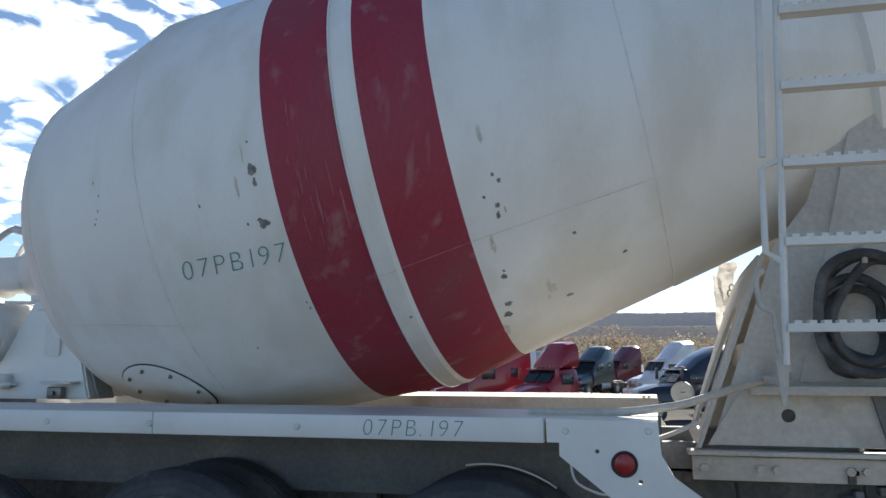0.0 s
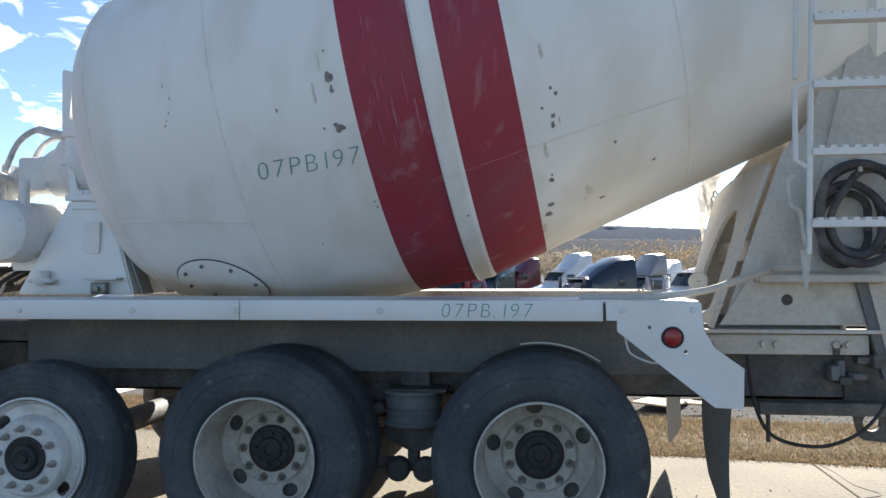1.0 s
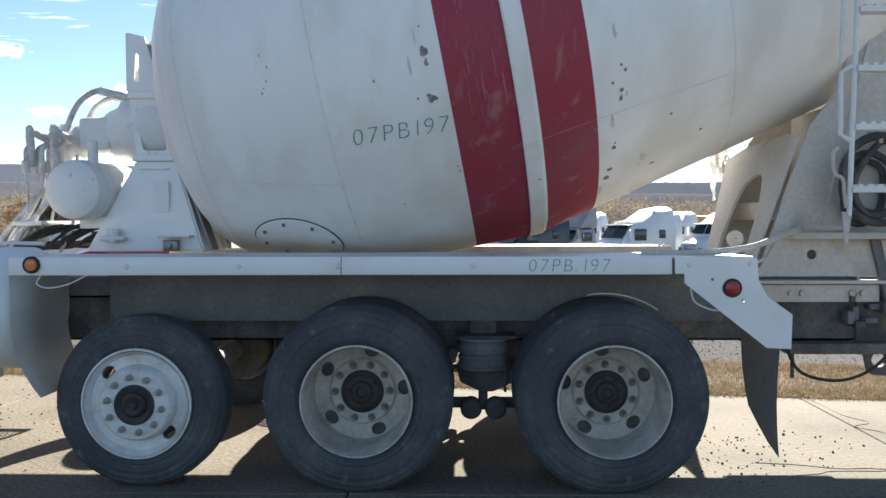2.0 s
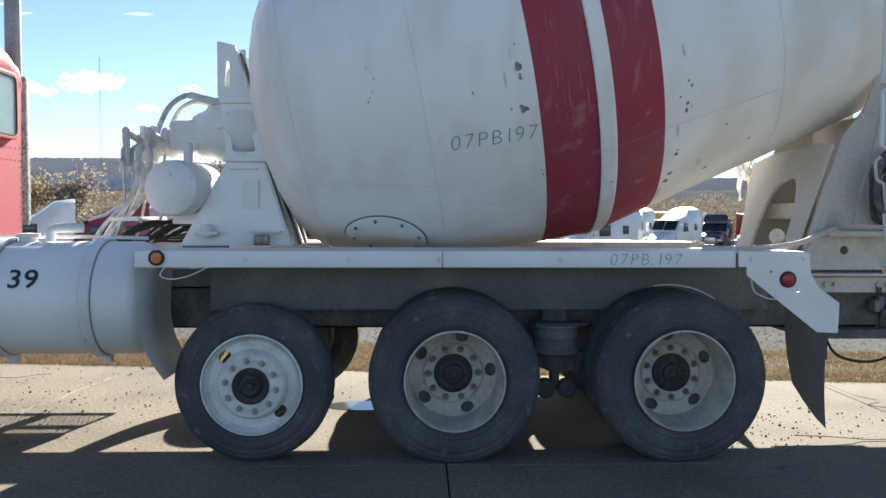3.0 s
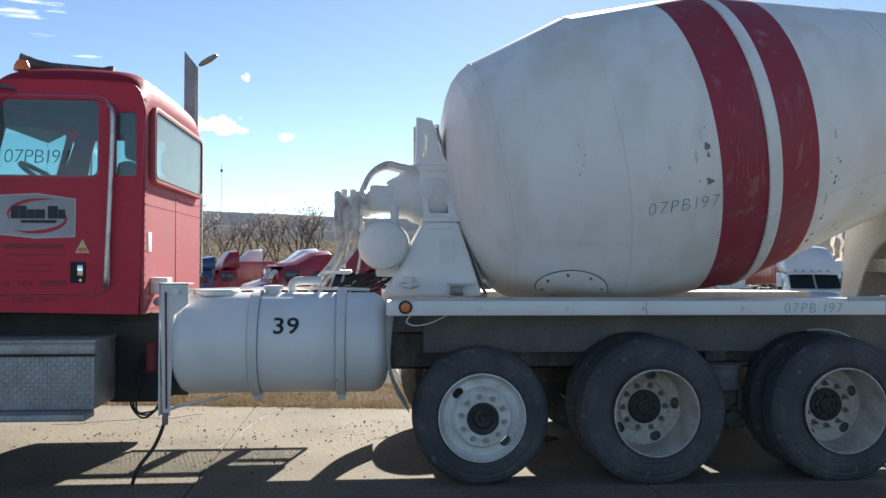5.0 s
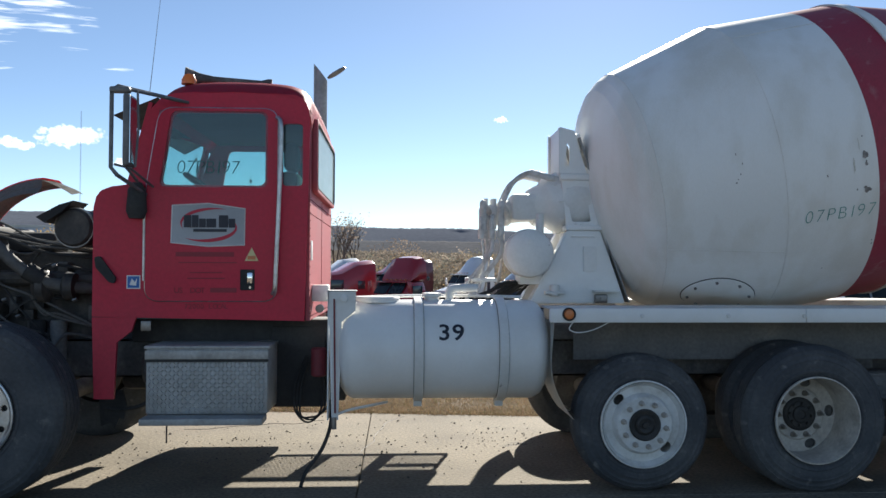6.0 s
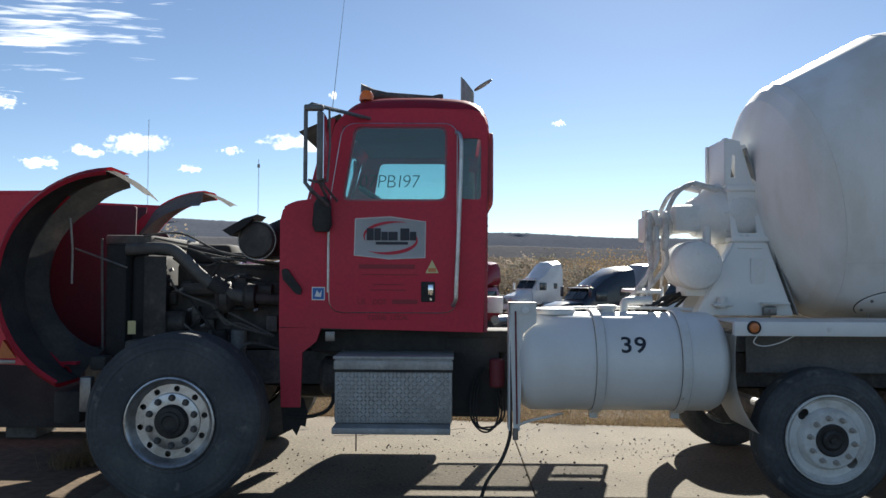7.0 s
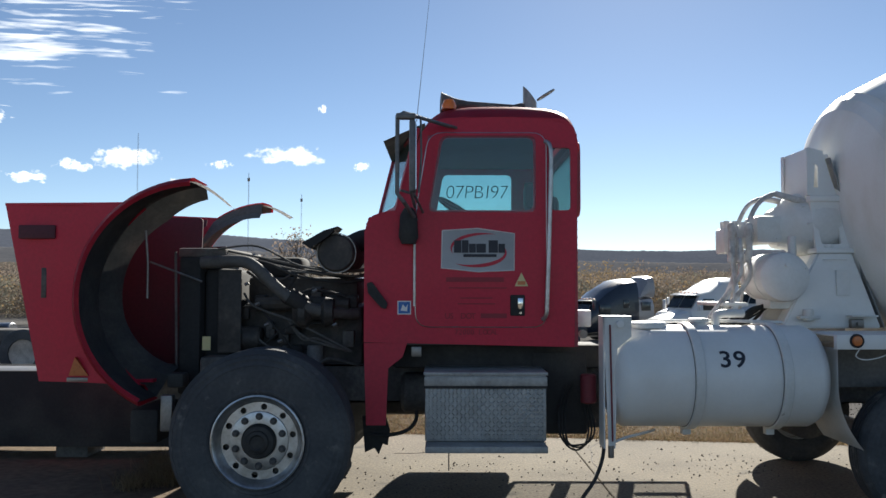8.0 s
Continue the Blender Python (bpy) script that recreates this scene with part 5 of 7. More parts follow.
def swoosh(bm, a0, a1, rx, rz, cx, cz, w):
    out = [(cx + rx * math.cos(radians(a0 + (a1 - a0) * k / 24)), cz + rz * math.sin(radians(a0 + (a1 - a0) * k / 24))) for k in range(25)]
    inn = [(cx + (rx - w * math.sin(math.pi * k / 24)) * math.cos(radians(a0 + (a1 - a0) * k / 24)), cz + (rz - w * math.sin(math.pi * k / 24)) * math.sin(radians(a0 + (a1 - a0) * k / 24)) ) for k in range(23, 0, -1)]
    return plate(bm, out + inn, YD - 0.004, YD - 0.002, "xz")


rim_pts = [(-5.847, 1.975), (-5.6, 1.99), (-5.345, 1.955), (-5.348, 1.7), (-5.6, 1.69), (-5.853, 1.715), (-5.847, 1.975)]
part("decal_border", tube(bm_new(), [(x, YD - 0.0015, z) for x, z in rim_pts], 0.0045, 4, False), M_white_clean, dec)
part("decal_swoosh", swoosh(bm_new(), 62, 205, 0.215, 0.105, -5.575, 1.855, 0.022), M_red, dec)
part("decal_swoosh", swoosh(bm_new(), 225, 385, 0.21, 0.1, -5.61, 1.82, 0.026), M_red, dec)
for x0, w, h in ((-5.765, 0.05, 0.086), (-5.71, 0.045, 0.086), (-5.66, 0.045, 0.062), (-5.61, 0.066, 0.062), (-5.525, 0.064, 0.086), (-5.456, 0.044, 0.062)):
    part("decal_bar", box(bm_new(), x0, x0 + w, YD - 0.006, YD - 0.004, 1.822, 1.822 + h), M_navy, dec)
part("decal_bar", box(bm_new(), -5.7, -5.47, YD - 0.006, YD - 0.004, 1.792, 1.812), M_navy, dec)
# faded lettering
def flat(x, z, y):
    return lambda u, v: Vector((x + u, y, z + v))


M_faded = mat("faded_lettering", (0.27, 0.014, 0.03), 0.5, amount=0.2)
lettering("weight_line", "72000 LOCAL", 0.05, M_faded, dec, flat(-5.76, 1.255, CY0 - 0.0025), "faded dark lettering")
lettering("permit_line", "US DOT", 0.055, M_faded, dec, flat(-5.83, 1.365, YD - 0.0015), "faded dark lettering", space=1.2)
for x0, x1, z0, z1 in ((-5.82, -5.42, 1.615, 1.655), (-5.8, -5.4, 1.57, 1.585), (-5.72, -5.5, 1.5, 1.515), (-5.74, -5.48, 1.46, 1.475), (-5.58, -5.4, 1.365, 1.405)):
    bm = box(bm_new(), x0, x1, YD - 0.0005, YD + 0.001, z0 + 0.004, z1 - 0.004)
    part("faded_lettering", bm, M_faded, dec)
part("warning_sign", plate(bm_new(), [(-5.345, 1.59), (-5.25, 1.59), (-5.2975, 1.685)], YD - 0.001, YD + 0.001, "xz"), M_yellow, dec, "pale triangular warning label")
part("warning_bar", box(bm_new(), -5.325, -5.27, YD - 0.003, YD - 0.001, 1.6, 1.625), M_amber, dec)
part("sticker_border", box(bm_new(), -6.157, -6.063, CY0 - 0.0022, CY0 - 0.0002, 1.393, 1.487), M_white_clean, cab)
part("blue_sticker", box(bm_new(), -6.15, -6.07, CY0 - 0.0045, CY0 - 0.0025, 1.4, 1.48), M_blue, cab, "small blue and white sticker")
part("sticker_mark", plate(bm_new(), [(-6.135, 1.42), (-6.12, 1.465), (-6.1, 1.44), (-6.085, 1.465), (-6.09, 1.415)], CY0 - 0.0075, CY0 - 0.005, "xz"), M_white_clean, cab)
part("hood_latch", plate(bm_new(), rounded([(-6.37, 1.61), (-6.335, 1.62), (-6.225, 1.47), (-6.235, 1.43), (-6.27, 1.44), (-6.36, 1.54)], 0.012), CY0 - 0.03, CY0 - 0.002, "xz"), M_blackrub, cab, "black rubber hood latch")
# code on the near door glass
lettering("marker_code", "07PB197", 0.136, M_inkdark, cab, flat(-5.83, 2.2, CY0 - 0.0045), "dark handwritten marker code", thin=-0.003, shear=0.1, space=0.86)
# interior
for y in (0.7, far(0.7)):
    bm = box(bm_new(), -5.55, -5.05, y - 0.25, y + 0.25, 1.5, 1.68, 0.05)
    box(bm, -5.15, -5.0, y - 0.25, y + 0.25, 1.65, 2.25, 0.05)
    box(bm, -5.13, -5.03, y - 0.13, y + 0.13, 2.27, 2.48, 0.04)
    part("seat", bm, M_int, cab)
part("dashboard", box(bm_new(), -6.12, -5.85, CY0 + 0.05, CY1 - 0.05, 1.7, 2.13, 0.05), M_int, cab)
part("steering_wheel", lathe(bm_new(), [(0.018 * math.sin(2 * math.pi * k / 8), 0.22 + 0.018 * math.cos(2 * math.pi * k / 8)) for k in range(8)], (-5.68, 0.68, 2.12), (0.55, 0, 0.83), 32, closed=True), M_int, cab)
part("headliner", box(bm_new(), -5.95, -4.95, CY0 + 0.04, CY1 - 0.04, 2.68, 2.73, 0.01), M_int, cab)
# skirt behind the front wheel
for y, s in ((CY0, 1), (CY1, -1)):
    bm = plate(bm_new(), [(-6.39, 1.195), (-6.09, 1.195), (-6.12, 1.1), (-6.22, 1.02), (-6.235, 0.63), (-6.37, 0.63)], *sorted((y, y + s * 0.03)), "xz")
    part("cab_skirt", bm, M_red, cab)
    bm = bm_new()
    box(bm, -5.96, -5.15, *sorted((y - s * 0.2, y + s * 0.3)), 0.555, 1.0, 0.015)
    step = part("step_box", bm, M_diamond, truck, "tread-plate aluminium step box")
    bm = bm_new()
    yf = y - s * 0.2
    for i in range(29):
        for j in range(13):
            cx, cz = -5.935 + i * 0.027, 0.575 + j * 0.027
            d = 0.0112 if (i + j) % 2 else -0.0112
            vs = [bm.verts.new(p) for p in ((cx - abs(d), yf, cz - d), (cx - d * 0.3, yf, cz + abs(d) * 0.3), (cx + abs(d), yf, cz + d), (cx + d * 0.3, yf, cz - abs(d) * 0.3), (cx, yf - s * 0.007, cz))]
            for k in range(4):
                bm.faces.new((vs[k], vs[(k + 1) % 4], vs[4]))
    tagged(part("tread_pattern", bm, M_alu, step, angle=10), kind="stuff")
    part("step_top", box(bm_new(), -5.97, -5.14, *sorted((y - s * 0.21, y + s * 0.3)), 0.995, 1.015, 0.004), M_diamond, step)
    part("step_lip", box(bm_new(), -5.965, -5.145, *sorted((y - s * 0.213, y - s * 0.2)), 0.925, 0.985, 0.004), M_lip, step)
    # black strip drawn as the shadow line beneath the lip
    part("lip_shadow", box(bm_new(), -5.965, -5.145, *sorted((y - s * 0.207, y - s * 0.2)), 0.907, 0.924), M_blackrub, step)
    part("foot_step", box(bm_new(), -5.955, -5.16, *sorted((y - s * 0.36, y - s * 0.16)), 0.51, 0.553, 0.006), M_diamond, step)
# horn, beacon, stack, aerial
part("air_horn", lathe(bm_new(), [(0, 0.0), (0.0, 0.085), (0.02, 0.075), (0.1, 0.045), (0.2, 0.028), (0.55, 0.02), (0.6, 0.035), (0.63, 0.035), (0.63, 0)], (-5.86, 0.63, 2.955), (1, 0.1, -0.03), 20), M_chassis, cab, "long black air horn")
part("horn_foot", box(bm_new(), -5.3, -5.25, 0.66, 0.72, 2.86, 2.95, 0.005), M_chassis, cab)
part("beacon", lathe(bm_new(), [(0, 0.0), (0, 0.055), (0.03, 0.055), (0.07, 0.035), (0.08, 0)], (-5.8, 0.48, 2.875), (0, 0, 1), 16), M_orange, cab, "orange roof marker lamp")
part("aerial", cyl(bm_new(), (-6.03, 0.3, 2.75), (-5.93, 0.3, 3.75), 0.0028, 0.0012, 5), M_steel, cab)
bm = lathe(bm_new(), [(0, 0.0), (0, 0.105), (1.25, 0.105), (1.26, 0.065), (1.85, 0.065)], (-5.02, 2.3, 1.4), (0, 0, 1), 28)
st = part("exhaust_pipe", bm, M_steel, truck, "grey upright exhaust pipe with open rain cap")
bm = lathe(bm_new(), [(0.0, 0.065), (0.32, 0.065)], (-5.02, 2.3, 3.2), (0, 0, 1), 24)
for v in bm.verts:
    if v.co.z > 3.4:
        v.co.z = 3.5 - (v.co.x + 5.085) * 1.25
part("stack_tip", bm, M_steel, st)
bm = plate(bm_new(), circle(-0.1, 0, 0.1, 16, 0.075), 0, 0.012, "xy")
rc = part("rain_cap", bm, M_steel, st)
RC = pose(-4.95, 2.3, 3.36, 0, 32, 180)
for v in rc.data.vertices:
    v.co = RC @ v.co
bm = lathe(bm_new(), [(0, 0.112), (1.2, 0.112)], (-5.02, 2.3, 1.43), (0, 0, 1), 28)
part("heat_shield", bm, mat("perforated_steel_shield", (0.36, 0.34, 0.31), 0.55, 0.6, col2=(0.22, 0.2, 0.18), scale=14, fine=90, amount=0.6, spots=(0.08, 0.07, 0.06), spot_at=0.55, spot_scale=60), st, "perforated muffler heat shield")
# mirrors and visor
M_tube = mat("weathered_grey_tube", (0.13, 0.135, 0.14), 0.5, 0.2, col2=(0.2, 0.2, 0.2), scale=10)
for y, s in ((CY0, -1), (CY1, 1)):
    yo = y + s * 0.4
    bm = bm_new()
    tube(bm, [(-5.8, y, 2.71), (-6.1, yo, 2.72), (-6.14, yo, 2.7), (-6.14, yo, 2.19), (-6.1, yo, 2.14), (-6.03, y + s * 0.02, 2.05)], 0.014, 8, False)
    tube(bm, [(-5.75, y, 2.7), (-6.04, yo, 2.7), (-6.05, yo, 2.68), (-6.05, yo, 2.2), (-6.03, yo * 0.5 + y * 0.5, 2.12)], 0.011, 8, False)
    tube(bm, [(-5.99, yo + s * -0.05, 2.7), (-5.985, yo + s * -0.06, 2.45), (-6.0, yo + s * -0.05, 2.2)], 0.008, 6, False)
    tube(bm, [(-6.12, yo, 2.21), (-6.03, yo + s * -0.05, 2.19), (-5.98, y, 2.1)], 0.009, 6, False)
    mi = part("mirror", bm, M_tube, cab, "tall grey mirror on a tube bracket")
    part("mirror_head", box(bm_new(), -6.062, -6.02, *sorted((yo + s * 0.03, yo - s * 0.14)), 2.2, 2.67, 0.014), M_tube, mi)
    part("mirror_cap", box(bm_new(), -6.15, -6.02, *sorted((yo - s * 0.03, yo + s * 0.03)), 2.675, 2.715, 0.012), M_tube, mi)
    part("mirror_glass", box(bm_new(), -6.0195, -6.0155, *sorted((yo + s * 0.015, yo - s * 0.125)), 2.22, 2.65), M_chrome, mi)
    part("heater_wire", tube(bm_new(), [(-6.04, yo, 2.66), (-6.02, yo, 2.55), (-6.045, yo, 2.42), (-6.02, yo, 2.3), (-6.04, yo, 2.2)], 0.004), M_blackrub, mi)
    part("mirror_boot", lathe(bm_new(), [(0, 0), (0, 0.05), (0.05, 0.07), (0.2, 0.06), (0.25, 0.03), (0.25, 0)], (-6.08, y + s * 0.05, 1.88), (0, 0, 1), 14), M_blackrub, mi)
bm = bm_new()
a = [bm.verts.new((-5.97, y, 2.74)) for y in (CY0 + 0.03, CY1 - 0.03)]
b = [bm.verts.new((-6.26, y, 2.6)) for y in (CY0 - 0.02, CY1 + 0.02)]
bm.faces.new((a[0], a[1], b[1], b[0]))
bmesh.ops.solidify(bm, geom=bm.faces[:], thickness=0.02)
part("sun_visor", bm, M_chassis, cab)

# ---- tilted hood ----
def hood_y(x):
    """The hood narrows towards its nose, which now points ahead."""
    return 0.28 + 0.32 * min(1.0, max(0.0, (-7.9 - x) / 1.0))


bm = bm_new()
FCX, FCZ, FR = -7.46, 1.51, 0.77
side = [(-9.08, 2.2), (-8.55, 2.19), (-7.93, 2.178)] + [(FCX + FR * 1.03 * math.cos(radians(a)), FCZ + FR * math.sin(radians(a))) for a in range(127, 238, 5)] + [(-7.92, 0.9), (-8.4, 0.9), (-8.78, 0.895)]
for m in (0, 1):
    up = 0.045 * m
    o = [bm.verts.new((x, far(hood_y(x)) if m else hood_y(x), z + (up if z > 2.15 else 0))) for x, z in side]
    i = [bm.verts.new((x, far(hood_y(x) + 0.03) if m else hood_y(x) + 0.03, z + (up if z > 2.15 else 0))) for x, z in side]
    bm.faces.new(o)
    bm.faces.new(i)
    for k in range(len(side)):
        bm.faces.new((o[k], o[(k + 1) % len(side)], i[(k + 1) % len(side)], i[k]))
    if m:
        part("hood_side", bm, M_red, hood)
    else:
        hood = part("hood", bm, M_red, truck, "red fibreglass hood tilted forward, fenders in the air")
    bm = bm_new()
for (a0, a1), (b0, b1), shift in (((-9.08, 2.2), (-8.78, 0.895), (0.025, 0, 0)), ((-9.08, 2.2), (-8.3, 2.185), (0, 0, -0.02)), ((-8.78, 0.895), (-7.85, 0.92), (0, 0, 0.02))):
    bm = bm_new()
    f = bm.faces.new([bm.verts.new(v) for v in ((a0, hood_y(a0), a1), (b0, hood_y(b0), b1), (b0, far(hood_y(b0)), b1), (a0, far(hood_y(a0)), a1))])
    e = bmesh.ops.extrude_face_region(bm, geom=[f], use_keep_orig=True)
    bmesh.ops.translate(bm, verts=[g for g in e["geom"] if isinstance(g, bmesh.types.BMVert)], vec=shift)
    part("hood_panel", bm, M_red, hood)
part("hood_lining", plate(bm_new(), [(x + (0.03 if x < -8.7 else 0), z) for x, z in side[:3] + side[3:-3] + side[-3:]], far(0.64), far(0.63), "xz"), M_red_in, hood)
for sgn in (0, 1):
    def Y(v):
        return far(v) if sgn else v
    bm = bm_new()
    prev = None
    K = 30
    lift = 0.065 * sgn                            # the open hood leans a little to the near side
    for k in range(K + 1):
        a = radians(93 + (243 - 93) * k / K)
        ca, sa = math.cos(a), math.sin(a)
        cur = [bm.verts.new((FCX + r * ca * 1.03, Y(y), FCZ + r * sa + lift)) for r, y in ((FR - 0.035, -0.09), (FR - 0.01, -0.1), (FR + 0.02, -0.06), (FR + 0.03, 0.0), (FR + 0.02, 0.33))]
        if prev:
            for i in range(4):
                bm.faces.new((prev[i], prev[i + 1], cur[i + 1], cur[i]))
        prev = cur
    bmesh.ops.solidify(bm, geom=bm.faces[:], thickness=0.012)
    part("fender", bm, M_red, hood, "red flared fender of the raised hood")
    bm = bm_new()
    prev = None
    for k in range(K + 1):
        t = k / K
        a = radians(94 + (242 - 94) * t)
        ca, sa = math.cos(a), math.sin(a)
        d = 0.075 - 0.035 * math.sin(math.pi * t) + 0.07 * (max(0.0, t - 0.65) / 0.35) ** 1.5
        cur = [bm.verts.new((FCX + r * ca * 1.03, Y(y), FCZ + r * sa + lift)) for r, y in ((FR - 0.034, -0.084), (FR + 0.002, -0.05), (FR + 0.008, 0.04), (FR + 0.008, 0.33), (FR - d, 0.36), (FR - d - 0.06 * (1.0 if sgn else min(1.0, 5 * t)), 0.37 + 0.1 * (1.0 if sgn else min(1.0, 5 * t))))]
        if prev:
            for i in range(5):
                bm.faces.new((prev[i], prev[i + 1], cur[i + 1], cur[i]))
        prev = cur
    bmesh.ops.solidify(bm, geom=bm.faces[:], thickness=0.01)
    # lighter grey on the far liner: the light on its underside is in the colour
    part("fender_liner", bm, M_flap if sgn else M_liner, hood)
    bm = bm_new()
    prev = None
    for k in range(9):
        t = k / 8
        x, z = -7.52 + 0.25 * t, 2.275 + lift - (0.07 - 0.03 * sgn) * t - (0.085 - 0.03 * sgn) * t * t
        cur = [bm.verts.new((x, Y(-0.09 + 0.1 * t ** 3), z)), bm.verts.new((x, Y(0.1), z + 0.02 * (1 - t))), bm.verts.new((x, Y(0.34 - 0.06 * t ** 2), z - 0.03 * t))]
        if prev:
            bm.faces.new((prev[0], prev[1], cur[1], cur[0]))
            bm.faces.new((prev[1], prev[2], cur[2], cur[1]))
        prev = cur
    bmesh.ops.solidify(bm, geom=bm.faces[:], thickness=0.022)
    part("fender_flap", bm, M_blackrub, hood, "black rubber fender extension")
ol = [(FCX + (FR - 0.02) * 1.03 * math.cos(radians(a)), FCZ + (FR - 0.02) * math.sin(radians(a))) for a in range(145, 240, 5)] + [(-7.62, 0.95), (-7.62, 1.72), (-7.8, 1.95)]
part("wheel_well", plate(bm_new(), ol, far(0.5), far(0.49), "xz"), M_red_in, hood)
# plate added at mid width, where it also keeps sun off the near liner
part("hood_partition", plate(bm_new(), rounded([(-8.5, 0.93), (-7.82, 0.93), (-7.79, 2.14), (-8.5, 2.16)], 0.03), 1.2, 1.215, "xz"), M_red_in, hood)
part("hood_badge", box(bm_new(), -8.77, -8.73, 0.535, 0.55, 1.5, 1.72, 0.004), M_chassis, hood)
part("turn_lamp", plate(bm_new(), [(-8.5, 0.95), (-8.36, 0.95), (-8.46, 1.08)], 0.42, 0.462, "xz"), M_amber, hood)
part("lamp_bar", box(bm_new(), -8.52, -8.33, 0.43, 0.47, 0.905, 0.935, 0.004), M_steel, hood)
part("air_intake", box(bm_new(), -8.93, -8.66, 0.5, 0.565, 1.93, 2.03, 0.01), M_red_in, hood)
part("hood_prop", tube(bm_new(), [(-7.95, 0.36, 1.98), (-7.93, 0.36, 1.75), (-7.93, 0.36, 1.5)], 0.009, 8, False), M_steel, hood)
part("hood_cable", tube(bm_new(), [(-7.93, 0.4, 1.76), (-7.6, 0.55, 1.62)], 0.008, 6, False), M_steel, hood)
part("hood_hinge", box(bm_new(), -7.76, -7.64, 0.28, 0.42, 0.88, 0.98, 0.02), M_blackrub, truck)
part("tow_pin", box(bm_new(), -7.72, -7.64, 0.05, 0.12, 0.62, 0.86, 0.01), M_steel, truck)
# engine bay
M_pipe = mat("sooty_pipe", (0.13, 0.125, 0.118), 0.75, 0.1, col2=(0.08, 0.075, 0.07), scale=8)
rad = part("radiator", box(bm_new(), -7.78, -7.62, 0.58, far(0.58), 0.8, 1.8, 0.02), M_blackrub, truck)
part("fan_shroud", box(bm_new(), -7.62, -7.42, 0.66, far(0.66), 0.95, 1.72, 0.05), M_blackrub, rad)
part("radiator_tank", box(bm_new(), -7.8, -7.45, 0.62, far(0.62), 1.8, 1.87, 0.015), M_pipe, rad)
part("radiator_stay", cyl(bm_new(), (-7.78, 0.56, 1.0), (-7.8, 0.56, 1.84), 0.01, seg=6), M_pipe, rad)
eng = part("engine_block", box(bm_new(), -7.4, -6.45, 0.85, far(0.85), 0.8, 1.45, 0.05), M_engine, truck, "greasy diesel engine block")
part("cylinder_head", box(bm_new(), -7.35, -6.5, 0.92, far(0.92), 1.45, 1.66, 0.03), M_engine, eng)
part("valve_cover", box(bm_new(), -7.32, -6.95, 1.02, far(1.02), 1.66, 1.82, 0.04), M_blackrub, eng)
for i in range(6):
    x = -7.28 + i * 0.14
    part("exhaust_port", box(bm_new(), x, x + 0.09, 0.8, 0.93, 1.42, 1.52, 0.02), M_engine, eng)
part("exhaust_manifold", tube(bm_new(), [(-7.25, 0.78, 1.45), (-6.9, 0.76, 1.46), (-6.55, 0.76, 1.45)], 0.055, 10), M_engine, eng)
part("turbocharger", lathe(bm_new(), [(0, 0), (0, 0.07), (0.05, 0.12), (0.1, 0.12), (0.14, 0.06), (0.2, 0.06), (0.24, 0.11), (0.3, 0.1), (0.3, 0)], (-6.95, 0.66, 1.4), (1, 0, 0), 20), M_engine, eng)
part("alternator", cyl(bm_new(), (-7.4, 0.74, 1.2), (-7.2, 0.74, 1.2), 0.09, seg=18, bev=0.015), M_engine, eng)
part("oil_filter", cyl(bm_new(), (-6.95, 0.74, 0.85), (-6.95, 0.74, 1.15), 0.06, seg=16, bev=0.01), M_blackrub, eng)
part("oil_filter", cyl(bm_new(), (-6.8, 0.74, 0.85), (-6.8, 0.74, 1.15), 0.06, seg=16, bev=0.01), M_dust, eng)
part("fan_hub", cyl(bm_new(), (-7.58, YC, 1.3), (-7.42, YC, 1.3), 0.12, seg=18), M_engine, eng)
part("charge_pipe", tube(bm_new(), [(-7.62, 0.6, 1.76), (-7.35, 0.58, 1.77), (-7.22, 0.56, 1.73), (-7.05, 0.56, 1.57), (-6.9, 0.58, 1.46), (-6.72, 0.64, 1.4), (-6.5, 0.8, 1.38)], 0.044, 14), M_pipe, eng, "dull metal charge-air pipe")
# plate added to hide the sunlit shroud, all but a thin sliver
part("bright_gap_cover", box(bm_new(), -7.5, -7.33, 0.62, 0.64, 1.1, 1.71, 0.004), M_engine, eng)
part("pipe_boot", cyl(bm_new(), (-6.97, 0.57, 1.52), (-6.86, 0.6, 1.45), 0.064, seg=14), M_blackrub, eng)
ac = part("air_cleaner", cyl(bm_new(), (-6.62, 0.5, 1.83), (-6.58, 0.95, 1.83), 0.138, seg=32, bev=0.015), M_engine, truck, "black round air cleaner canister")
part("cleaner_ring", lathe(bm_new(), [(0.0, 0.14), (0.0, 0.147), (0.03, 0.147), (0.03, 0.14)], (-6.618, 0.52, 1.83), (0.08, 1, 0), 28), M_steel, ac)
part("cleaner_flap", plate(bm_new(), [(-6.86, 1.9), (-6.7, 1.99), (-6.6, 2.02), (-6.68, 1.94), (-6.8, 1.86)], 0.45, 0.75, "xz"), M_blackrub, ac)
part("intake_elbow", tube(bm_new(), [(-6.6, 0.7, 1.86), (-6.48, 0.8, 1.93), (-6.42, 0.85, 1.95)], 0.08, 12), M_blackrub, ac)
for k, (z0, z1, y) in enumerate(((1.86, 1.7, 0.6), (1.8, 1.62, 0.66), (1.74, 1.7, 0.9), (1.7, 1.66, 0.75))):
    part("engine_hose", tube(bm_new(), [(-7.5 + 0.06 * k, y, z0), (-7.2 + 0.05 * k, y - 0.04, z0 + 0.02 - 0.06 * k), (-6.9, y, z1 + 0.04), (-6.6, y + 0.03, z1), (-6.42, y + 0.1, z1 + 0.02)], 0.008 + 0.004 * (k % 2)), M_blackrub if k % 2 else M_pipe, eng)
